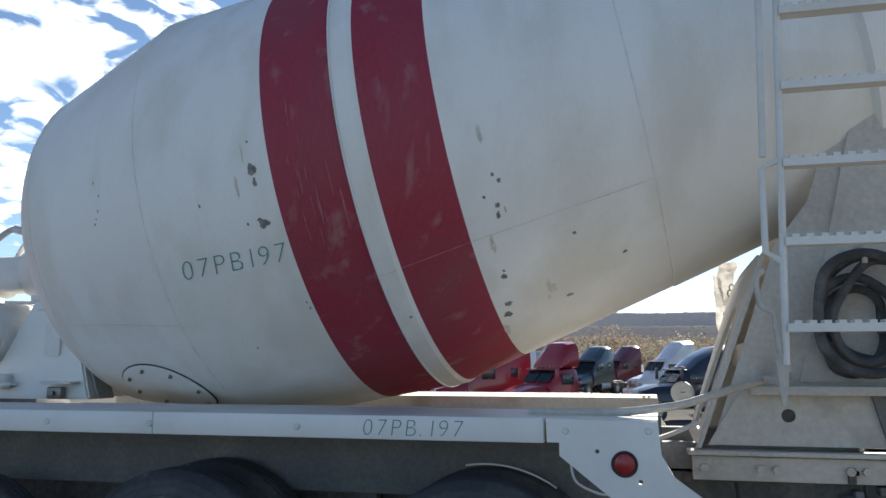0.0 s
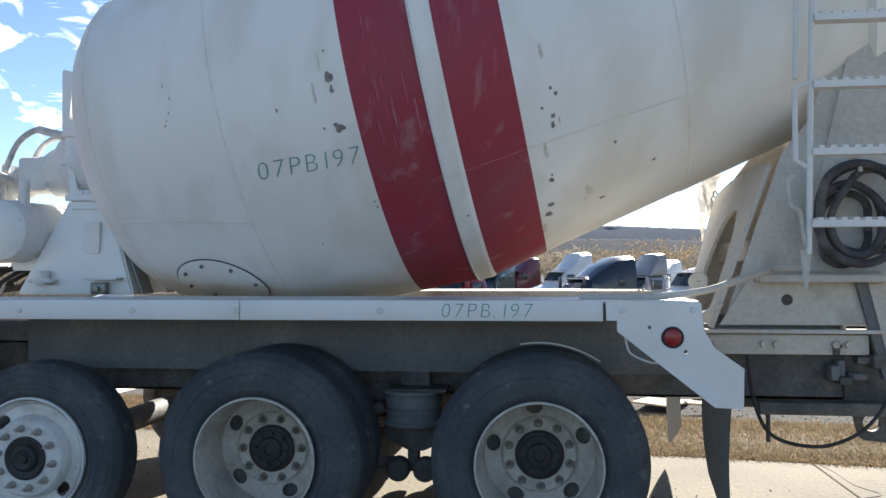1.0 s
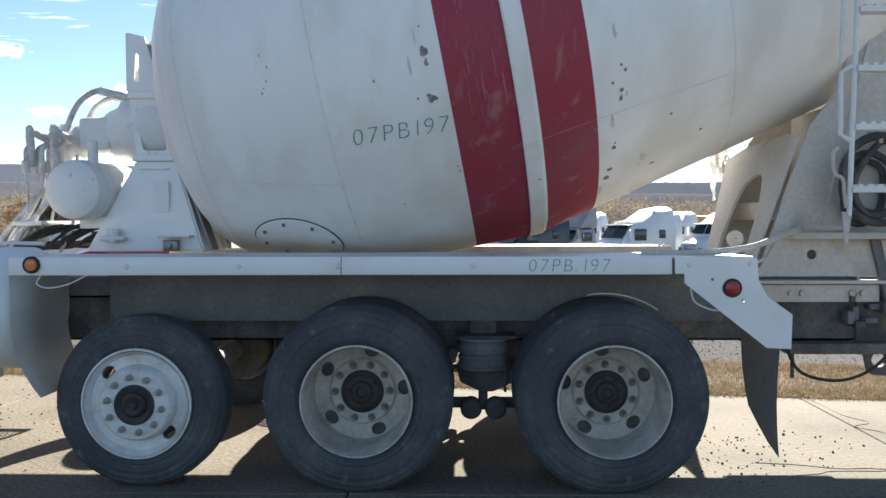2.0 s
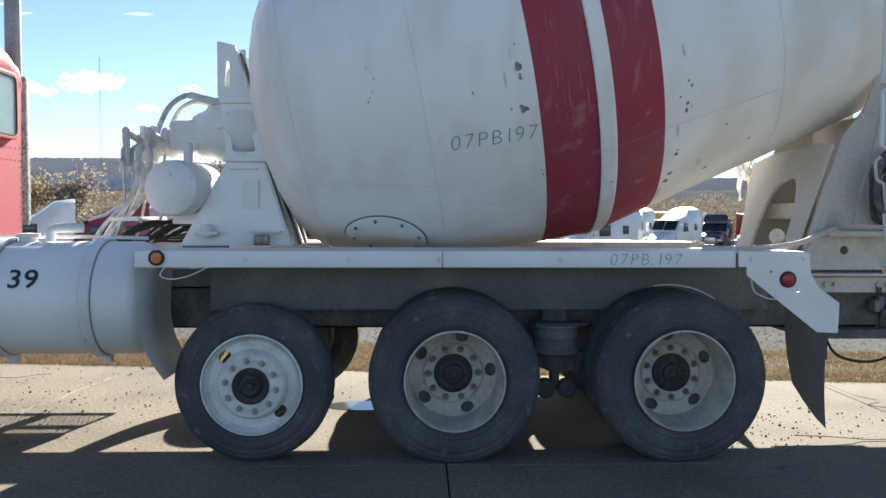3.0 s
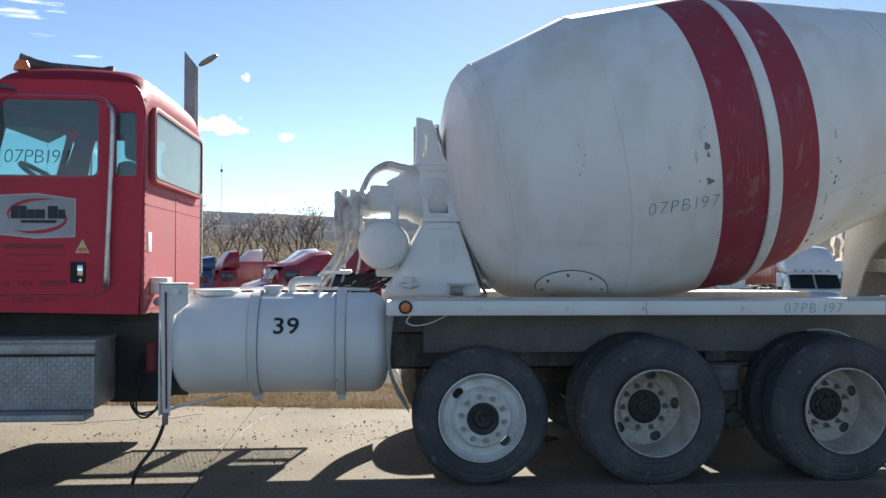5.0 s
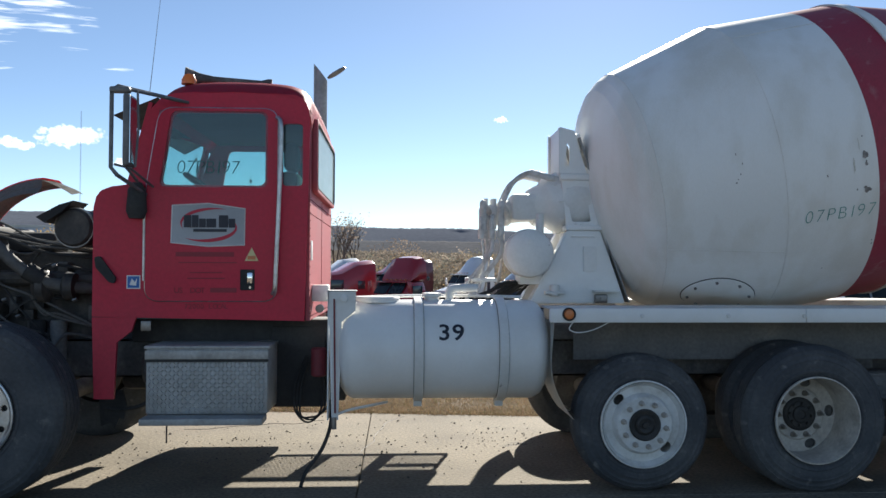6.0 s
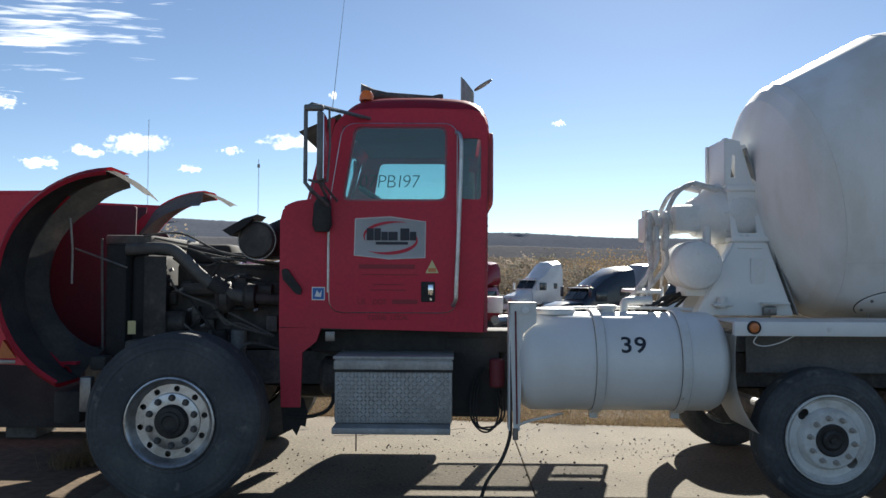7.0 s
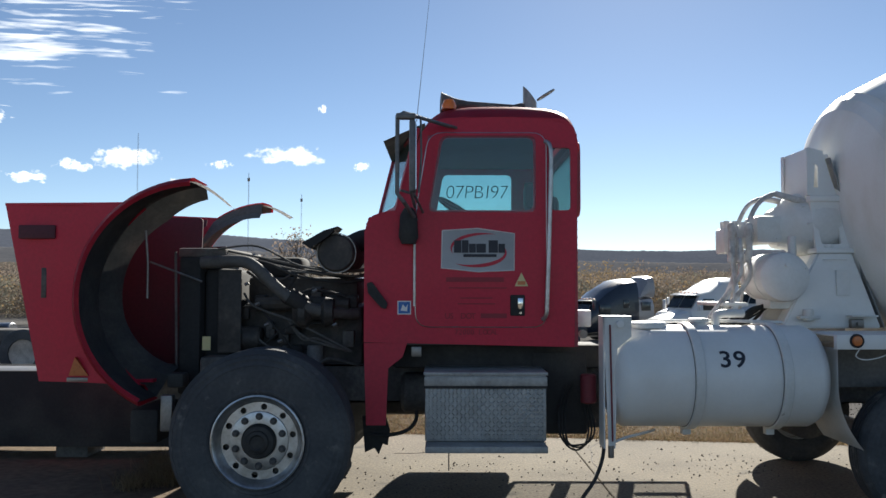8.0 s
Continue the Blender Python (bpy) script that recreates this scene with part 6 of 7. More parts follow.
for k in range(8):
    rnd = random.Random(k)
    x0, x1 = -7.4 + rnd.random() * 0.5, -6.9 + rnd.random() * 0.45
    z0, z1 = 1.0 + rnd.random() * 0.7, 0.95 + rnd.random() * 0.6
    part("engine_hose", tube(bm_new(), [(x0, 0.72, z0), (x0 + 0.1, 0.66, z0 - 0.1), ((x0 + x1) / 2, 0.64, (z0 + z1) / 2 + 0.1 * (rnd.random() - 0.5)), (x1, 0.7, z1)], 0.006 + 0.006 * rnd.random()), rnd.choice((M_blackrub, M_chassis, M_pipe)), eng)
for k in range(14):
    rnd = random.Random(40 + k)
    x, z = -7.4 + rnd.random() * 0.9, 0.85 + rnd.random() * 0.7
    w, hh = 0.04 + 0.08 * rnd.random(), 0.04 + 0.1 * rnd.random()
    part("engine_fitting", box(bm_new(), x, x + w, 0.76 + 0.05 * rnd.random(), 0.9, z, z + hh, 0.01), rnd.choice((M_engine, M_chassis, M_pipe, M_engine)), eng)
for k, (p, q) in enumerate((((-7.55, 0.62, 1.84), (-6.75, 0.75, 1.67)), ((-7.5, 0.7, 1.86), (-6.7, 0.72, 1.7)), ((-7.0, 0.66, 1.7), (-6.42, 0.7, 1.66)))):
    part("stay_rod", cyl(bm_new(), p, q, 0.008, seg=8), M_pipe, eng)
for x, z in ((-7.3, 1.6), (-7.22, 1.45), (-7.15, 1.3), (-7.05, 1.18), (-6.8, 1.55), (-6.65, 1.3)):
    part("hose_clip", cyl(bm_new(), (x, 0.6, z), (x + 0.03, 0.6, z + 0.012), 0.012, seg=8), M_steel, eng)
part("service_label", box(bm_new(), -7.6, -7.54, 0.576, 0.58, 1.12, 1.22), M_yellow, rad)
part("steering_box", box(bm_new(), -7.6, -7.35, 0.5, 0.75, 0.85, 1.08, 0.03), M_chassis, truck)
part("bumper", box(bm_new(), -8.0, -7.8, 0.25, far(0.25), 0.5, 0.74, 0.03), M_blackrub, truck)
# dark gear under the cab: transmission, air dryer, loops of cable, hanging strap
part("transmission", box(bm_new(), -6.4, -5.2, 0.9, far(0.9), 0.6, 1.1, 0.06), M_engine, truck)
part("battery_box", box(bm_new(), -5.2, -4.8, 0.5, 0.8, 0.53, 1.12, 0.02), M_blackrub, truck)
# dark box added to shut the bright gap beneath the cab
part("undercab_filler", box(bm_new(), -6.2, -4.7, 0.512, 0.86, 1.0, 1.17, 0.02), M_blackrub, truck)
part("air_tank", cyl(bm_new(), (-6.15, 0.72, 0.8), (-5.2, 0.72, 0.8), 0.15, seg=20, bev=0.03), M_chassis, truck)
part("tool_box", box(bm_new(), -4.79, -4.66, 0.6, 0.9, 0.56, 1.14, 0.015), M_chassis, truck)
part("air_dryer", cyl(bm_new(), (-4.83, 0.3, 0.78), (-4.83, 0.3, 0.98), 0.055, seg=16, bev=0.01), M_cap, truck, "red round air canister")
for k in range(3):
    cx, dz = -4.93 + 0.022 * k, 0.018 * (k % 3)
    part("cable_loop", tube(bm_new(), [(cx - 0.02, 0.48, 0.9), (cx - 0.08, 0.46, 0.72), (cx - 0.08, 0.4 - 0.01 * k, 0.54 - dz), (cx, 0.36 - 0.01 * k, 0.45 + dz), (cx + 0.08, 0.36, 0.48 + dz), (cx + 0.12, 0.42, 0.6), (cx + 0.08, 0.48, 0.82)], 0.007, 7), M_blackrub, truck)
part("hanging_hose", tube(bm_new(), [(-4.74, 0.26, 0.62), (-4.74, 0.24, 0.45), (-4.8, 0.22, 0.28), (-4.9, 0.2, 0.14), (-4.94, 0.2, 0.03)], 0.013), M_blackrub, truck)
part("junction_box", box(bm_new(), -4.9, -4.78, 0.45, 0.6, 1.3, 1.42, 0.01), M_white, truck)
part("work_lamp", cyl(bm_new(), (-4.84, 0.42, 1.25), (-4.84, 0.48, 1.25), 0.03, seg=14), M_steel, truck)
part("dangling_strap", box(bm_new(), -5.805, -5.797, 0.0, 0.012, 0.38, 0.52), M_blackrub, truck)
part("front_mud_flap", plate(bm_new(), [(-6.42, 0.66), (-6.25, 0.66), (-6.22, 0.56), (-6.235, 0.45), (-6.27, 0.46), (-6.3, 0.385), (-6.33, 0.43), (-6.4, 0.4)], 0.5, 0.512, "xz"), M_blackrub, truck, "torn black rubber flap")
part("flap_bracket", tube(bm_new(), [(-6.03, 0.5, 0.7), (-6.035, 0.5, 0.63), (-6.08, 0.5, 0.57), (-6.16, 0.5, 0.535), (-6.28, 0.5, 0.52), (-6.38, 0.5, 0.53)], 0.014, 8), M_blackrub, truck)
part("skirt_bracket", box(bm_new(), -6.06, -5.99, 0.27, 0.3, 1.1, 1.17, 0.006), M_steel, truck)
# fuel tank on the far side and a mesh guard behind it
part("fuel_tank", lathe(bm_new(), [(0, 0), (0, 0.24), (0.03, 0.28), (0.84, 0.28), (0.87, 0.24), (0.87, 0)], (-6.0, far(0.28), 0.57), (1, 0, 0), 32), M_alu, truck)
YG = far(0.02)
guard = part("mesh_guard", box(bm_new(), -5.0, -3.58, YG - 0.02, YG + 0.02, 0.57, 0.6, 0.004), M_steel, truck, "steel mesh side guard")
for x0, x1, z1 in ((-5.02, -4.97, 1.15), (-4.64, -4.52, 1.0), (-4.13, -4.01, 1.0), (-3.6, -3.57, 0.9)):
    part("guard_post", box(bm_new(), x0, x1, YG - 0.02, YG + 0.02, 0.6, z1, 0.004), M_steel, guard)
part("guard_rail", box(bm_new(), -5.0, -4.04, YG - 0.02, YG + 0.02, 0.97, 1.03, 0.004), M_steel, guard)
part("guard_rail", box(bm_new(), -4.0, -3.58, YG - 0.02, YG + 0.02, 0.765, 0.81, 0.004), M_steel, guard)
part("guard_box", box(bm_new(), -4.04, -3.56, YG - 0.1, YG + 0.02, 0.87, 1.12, 0.01), M_steel, guard)
for x0, x1, z0, z1 in ((-4.97, -4.64, 0.6, 0.97), (-4.52, -4.13, 0.6, 0.97), (-4.01, -3.6, 0.6, 0.765), (-4.01, -3.6, 0.81, 0.87)):
    bm = bm_new()
    n = int((x1 - x0 + z1 - z0) / 0.034)
    for k in range(1, n):
        c = k * 0.034
        for flip in (0, 1):
            a, b = max(0.0, c - (z1 - z0)), min(c, x1 - x0)
            p, q = (a, c - a), (b, c - b)
            if flip:
                p, q = (x1 - x0 - p[0], p[1]), (x1 - x0 - q[0], q[1])
            tube(bm, [(x0 + p[0], YG, z0 + p[1]), (x0 + q[0], YG, z0 + q[1])], 0.0028, 4, False)
    tagged(part("wire_mesh", bm, M_steel, guard), kind="stuff")

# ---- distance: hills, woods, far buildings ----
# Haze is put into these colours: each farther rise is greyer and bluer.
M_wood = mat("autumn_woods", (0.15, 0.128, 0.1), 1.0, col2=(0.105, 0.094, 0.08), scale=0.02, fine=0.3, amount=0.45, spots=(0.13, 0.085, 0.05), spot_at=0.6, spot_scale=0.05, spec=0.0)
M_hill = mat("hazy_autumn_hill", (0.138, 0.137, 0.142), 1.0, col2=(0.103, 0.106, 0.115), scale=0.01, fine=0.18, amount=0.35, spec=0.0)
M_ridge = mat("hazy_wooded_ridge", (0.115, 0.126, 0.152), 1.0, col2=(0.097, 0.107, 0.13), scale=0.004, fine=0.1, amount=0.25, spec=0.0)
SKYLINE = ((-90, 3.4), (-30, 3.7), (-20, 3.75), (-15, 3.65), (-5, 3.2), (0, 3.05), (9, 2.85), (16, 2.6), (90, 2.4))      # azimuth, height in degrees


def skyline(a):
    for (a0, e0), (a1, e1) in zip(SKYLINE, SKYLINE[1:]):
        if a0 <= a <= a1:
            return e0 + (e1 - e0) * (a - a0) / (a1 - a0)
    return 2.5


def ridge_strip(name, dist, share, depth, seed, step, label, material, rough):
    """A wooded rise with an uneven crown line, across the whole far side."""
    bm = bm_new()
    rows = []
    a = -80.0
    while a <= 80.0:
        t = radians(a)
        e = skyline(a) * share * (1 + 0.06 * noise.noise(Vector((a * 0.13, seed, 0))))
        base = dist * math.tan(radians(e))
        hh = base + rough * (noise.noise(Vector((a * 2.1, seed, 4))) + 0.7 * noise.noise(Vector((a * 5.3, seed, 9))) + 0.5 * noise.noise(Vector((a * 13, seed, 2))))
        rows.append([bm.verts.new((-3 + (dist + d) * math.sin(t), (dist + d) * math.cos(t), z)) for d, z in ((-5 * base, -3.0), (-2.9 * base, base * 0.45), (-1.0 * base, base * 0.84), (-0.25 * base, base * 0.96), (0, hh), (depth, -3.0))])
        a += step
    for p, q in zip(rows, rows[1:]):
        for k in range(5):
            bm.faces.new((p[k], q[k], q[k + 1], p[k + 1]))
    ob = part(name, bm, material, None, angle=180)
    return tagged(ob, label, "hills", kind="structure")


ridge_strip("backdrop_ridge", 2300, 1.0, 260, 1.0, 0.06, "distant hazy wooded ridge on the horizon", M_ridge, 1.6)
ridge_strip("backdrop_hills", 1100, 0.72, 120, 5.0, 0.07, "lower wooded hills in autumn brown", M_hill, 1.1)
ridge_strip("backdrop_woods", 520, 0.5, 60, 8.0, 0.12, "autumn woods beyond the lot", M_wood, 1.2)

# clouds: thin sheets far out in the part of the sky away from the sun
def cloud_mat(name, scale, cut, soft, stretch, weight, detail=8.0, warp=0.0):
    m = bpy.data.materials.new(name)
    m.use_nodes = True
    n, l = m.node_tree.nodes, m.node_tree.links
    n.remove(n["Principled BSDF"])
    tc, mp, tx = n.new("ShaderNodeTexCoord"), n.new("ShaderNodeMapping"), n.new("ShaderNodeTexNoise")
    gr = n.new("ShaderNodeTexGradient")
    gr.gradient_type = "SPHERICAL"
    mp2 = n.new("ShaderNodeMapping")
    mp2.inputs["Location"].default_value = (-1, -1, 0)
    mp2.inputs["Scale"].default_value = (2, 2, 0)
    l.new(tc.outputs["UV"], mp2.inputs["Vector"])
    l.new(mp2.outputs["Vector"], gr.inputs["Vector"])
    mp.inputs["Scale"].default_value = stretch
    l.new(tc.outputs["UV"], mp.inputs["Vector"])
    oi = n.new("ShaderNodeObjectInfo")
    ad = n.new("ShaderNodeVectorMath")
    sc = n.new("ShaderNodeVectorMath")
    sc.operation = "SCALE"
    sc.inputs["Scale"].default_value = 40.0
    l.new(oi.outputs["Random"], sc.inputs[0])
    l.new(mp.outputs["Vector"], ad.inputs[0])
    l.new(sc.outputs["Vector"], ad.inputs[1])
    l.new(ad.outputs["Vector"], tx.inputs["Vector"])
    tx.inputs["Scale"].default_value, tx.inputs["Detail"].default_value, tx.inputs["Roughness"].default_value = scale, detail, 0.55
    tx.inputs["Distortion"].default_value = warp
    ml = n.new("ShaderNodeMath")
    ml.operation = "MULTIPLY_ADD"
    ml.inputs[1].default_value = weight
    l.new(gr.outputs["Fac"], ml.inputs[0])
    l.new(tx.outputs["Fac"], ml.inputs[2])
    mr = n.new("ShaderNodeMapRange")
    mr.inputs["From Min"].default_value, mr.inputs["From Max"].default_value = cut, cut + soft
    l.new(ml.outputs["Value"], mr.inputs["Value"])
    tr, em, mx = n.new("ShaderNodeBsdfTransparent"), n.new("ShaderNodeEmission"), n.new("ShaderNodeMixShader")
    em.inputs["Color"].default_value, em.inputs["Strength"].default_value = (0.96, 0.98, 1.0, 1), CLOUD_GLOW
    l.new(mr.outputs["Result"], mx.inputs["Fac"])
    l.new(tr.outputs["BSDF"], mx.inputs[1])
    l.new(em.outputs["Emission"], mx.inputs[2])
    l.new(mx.outputs["Shader"], n["Material Output"].inputs["Surface"])
    return m


CLOUD_GLOW = 0.44
M_cumulus = cloud_mat("small_cumulus", 3.2, 0.72, 0.16, (2.4, 1, 1), 0.55)
M_cirrus = cloud_mat("streaked_cloud", 3.0, 0.66, 0.2, (1.3, 5.5, 1), 0.3, 8.0, 0.3)
M_mackerel = cloud_mat("mackerel_cloud", 5.0, 0.555, 0.16, (1.6, 2.2, 1), 0.2, 3.5, 0.5)


def cloud(az, el, wide, high, material, lean=0.0):
    """A cloud sheet at an azimuth and elevation, in degrees, 3.2 km out, facing the lot."""
    d = 3200.0
    me = bpy.data.meshes.new("cloud")
    w, h = d * math.tan(radians(wide / 2)), d * math.tan(radians(high / 2))
    me.from_pydata([(-w, -h, 0), (w, -h, 0), (w, h, 0), (-w, h, 0)], [], [(0, 1, 2, 3)])
    uv = me.uv_layers.new(name="UVMap")
    for i, c in enumerate(((0, 0), (1, 0), (1, 1), (0, 1))):
        uv.data[i].uv = c
    me.materials.append(material)
    ob = new("backdrop_cloud", me)
    a, e = radians(az), radians(el)
    eye = Vector((-3, -4, 1.5))
    p = eye + Vector((math.sin(a) * math.cos(e), math.cos(a) * math.cos(e), math.sin(e))) * d
    ob.matrix_basis = look(p, p + (p - eye), lean)
    return tagged(ob, "white cloud in a blue autumn sky", "cloud", kind="structure")


for az, el, wide, high in ((-10.6, 9.1, 8.0, 2.2), (-21.3, 8.4, 6.0, 2.0), (-24.5, 7.8, 3.2, 1.2), (-5.8, 8.4, 1.6, 0.9), (-15.4, 8.3, 2.4, 0.9), (-18.0, 7.0, 2.4, 0.8), (7.2, 10.5, 1.5, 0.7), (-27.0, 6.9, 4.0, 1.2), (-8.5, 12.3, 1.0, 0.9), (-29.5, 10.5, 4.0, 1.3)):
    cloud(az, el, wide, high, M_cumulus)
cloud(-26.5, 15.0, 17, 6.5, M_cirrus, 5)
cloud(-24.0, 18.4, 16, 3.5, M_cirrus, 6)
cloud(-31.0, 11.0, 6, 1.8, M_cirrus, 0)
cloud(-42.0, 19.0, 24, 20, M_mackerel, -10)
cloud(-38.0, 27.0, 26, 10, M_mackerel, -10)
cloud(-44.0, 10.5, 14, 7, M_mackerel, 0)

# ---- the lot behind: parked tractors and trailers ----
M_darkglass = mat("dark_glass", (0.03, 0.04, 0.045), 0.08, coat=0.5, amount=0.05)
M_grille = mat("grille_metal", (0.35, 0.35, 0.36), 0.3, 0.9)
PAINT = {}


def paint(key, col, rough=0.3):
    if key not in PAINT:
        PAINT[key] = mat(key + "_truck_paint", col, rough, col2=tuple(c * 0.8 for c in col), coat=0.5, amount=0.1, scale=0.8)
    return PAINT[key]


COL = {"white": (0.75, 0.75, 0.74), "red": (0.32, 0.02, 0.03), "navy": (0.013, 0.02, 0.036), "blue": (0.025, 0.06, 0.16), "maroon": (0.14, 0.02, 0.03), "grey": (0.25, 0.26, 0.28), "teal": (0.02, 0.04, 0.05), "yellow": (0.6, 0.32, 0.03), "black": (0.015, 0.015, 0.018)}


def loft(bm, stations, n=20, power=5.0):
    """A body through rounded sections: (y, half width, bottom, top, narrowing towards the top)."""
    rings = []
    for y, w, z0, z1, tum in stations:
        ring = []
        for i in range(n):
            a = 2 * math.pi * (i + 0.5) / n
            c, s = math.cos(a), math.sin(a)
            k = (abs(c) ** power + abs(s) ** power) ** (-1 / power)
            v = (s * k + 1) / 2
            ring.append(bm.verts.new((c * k * w * (1 - tum * v), y, z0 + (z1 - z0) * v)))
        rings.append(ring)
    for p, q in zip(rings, rings[1:]):
        for i in range(n):
            bm.faces.new((p[i], p[(i + 1) % n], q[(i + 1) % n], q[i]))
    bm.faces.new(rings[0])
    bm.faces.new(rings[-1])
    return bm


ME_BGTYRE = mesh_of("tyre", lathe(bm_new(), [(0, 0.3), (0, 0.46), (0.04, 0.5), (0.26, 0.5), (0.3, 0.46), (0.3, 0.3)], (-0.15, 0, 0), (1, 0, 0), 20, closed=True), M_rubber)
ME_BGRIM = mesh_of("rim", lathe(bm_new(), [(0, 0), (0, 0.12), (0.08, 0.18), (0.02, 0.3), (0.22, 0.3), (0.16, 0.15), (0.16, 0)], (-0.12, 0, 0), (1, 0, 0), 16), M_rim)


def tractor(colour, x, y, heading, roof=3.9, sleeper=True, label="", low=1.0):
    """A parked road tractor; its nose points to heading degrees from -y, turning towards +x."""
    m = paint(colour, COL[colour])
    t = thing("semi_tractor", label or f"parked {colour} road tractor with aerodynamic sleeper", "truck", "parked road tractors")
    top = roof - 0.9

    def z_of(z):
        return 0.7 + (z - 0.7) * low

    st = [(-3.45, 0.7, 0.75, 1.25, 0.1), (-3.3, 0.9, 0.6, 1.5, 0.1), (-2.6, 0.98, 0.55, 1.72, 0.12), (-1.75, 1.08, 0.55, z_of(1.95), 0.15), (-1.72, 1.1, 0.55, z_of(1.97), 0.12)]
    body = part("hood", loft(bm_new(), st), m, t)
    if sleeper:
        st = [(-1.75, 1.12, 0.7, z_of(2.0), 0.04), (-1.2, 1.16, 0.7, z_of(2.75), 0.07), (-0.95, 1.18, 0.7, z_of(2.92), 0.07), (-0.4, 1.2, 0.7, 3.0 + 0.35 * (top - 2.7), 0.07), (0.5, 1.22, 0.7, roof - 0.12, 0.08), (1.4, 1.22, 0.7, roof, 0.08), (1.5, 1.2, 0.7, roof - 0.02, 0.08)]
    else:
        st = [(a, w, 0.7, z_of(z), tum) for a, w, z, tum in ((-1.75, 1.12, 2.0, 0.04), (-1.2, 1.16, 2.7, 0.07), (-0.95, 1.18, 2.85, 0.07), (-0.1, 1.18, 2.92, 0.07), (-0.02, 1.15, 2.85, 0.07))]
    cabp = part("cab", loft(bm_new(), st), m, t)
    if not sleeper:
        bm = loft(bm_new(), [(-1.0, 1.0, 2.5, 2.64, 0.02), (-0.75, 1.06, 2.5, 3.2, 0.12), (-0.4, 1.1, 2.5, roof - 0.08, 0.14), (0.05, 1.12, 2.5, roof, 0.14), (0.1, 1.12, 2.5, roof, 0.14)])
        part("roof_fairing", bm, m, cabp)
    # windscreen: two panes lying on the sloped front
    for s in (-1, 1):
        bm = bm_new()
        pts = [(s * 0.04, -1.735, 2.06), (s * 0.95, -1.68, 2.06), (s * 0.92, -1.235, 2.68), (s * 0.04, -1.24, 2.7)]
        vs = [bm.verts.new((a, b - 0.04, z_of(c) + 0.02)) for a, b, c in pts]
        bm.faces.new(vs)
        bmesh.ops.solidify(bm, geom=bm.faces[:], thickness=0.02)
        part("windscreen", bm, M_darkglass, cabp)
        x0, x1 = sorted((s * 1.1, s * 1.185))
        part("side_window", box(bm_new(), x0, x1, -1.05, -0.35, z_of(1.95), z_of(2.55), 0.02), M_darkglass, cabp)
        if sleeper:
            part("sleeper_window", box(bm_new(), x0 + 0.015 * s, x1 + 0.015 * s, 0.45, 0.85, 2.05, 2.5, 0.03), M_darkglass, cabp)
        part("mirror", box(bm_new(), s * 1.35 - 0.1, s * 1.35 + 0.1, -1.6, -1.5, 1.95, 2.5, 0.02), m, cabp)
        part("headlamp", box(bm_new(), s * 0.72 - 0.16, s * 0.72 + 0.16, -3.46, -3.3, 1.0, 1.2, 0.03), M_grille, body)
        part("fuel_tank", cyl(bm_new(), (s * 0.95, -0.7, 0.75), (s * 0.95, 0.8, 0.75), 0.3, seg=16, bev=0.02), M_grille, t)
        for k in (-2.75, 2.1, 3.4):
            w = put("wheel", None, t, pose(s * 1.03, k, 0.5))
            put("tyre", ME_BGTYRE, w)
            put("rim", ME_BGRIM, w)
    part("grille", box(bm_new(), -0.45, 0.45, -3.5, -3.4, 0.85, 1.35, 0.03), M_grille, body)
    part("bumper", box(bm_new(), -1.12, 1.12, -3.6, -3.3, 0.4, 0.75, 0.05), m if colour != "red" else M_grille, t)
    part("sun_visor", box(bm_new(), -1.0, 1.0, -1.45, -1.1, z_of(2.72), z_of(2.72) + 0.06, 0.02), m, cabp)
    for k in range(5):
        part("roof_lamp", box(bm_new(), -0.65 + k * 0.31, -0.57 + k * 0.31, -1.1, -1.0, z_of(2.86), z_of(2.86) + 0.05, 0.01), M_amber, cabp)
    part("chassis", box(bm_new(), -0.45, 0.45, -3.2, 4.2, 0.6, 0.95, 0.03), M_chassis, t)
    part("fifth_wheel", box(bm_new(), -0.5, 0.5, 2.3, 3.2, 0.97, 1.1, 0.03), M_chassis, t)
    t.matrix_basis = pose(x, y, lot_z(y) + 0.02, 0, 0, heading)
    return t


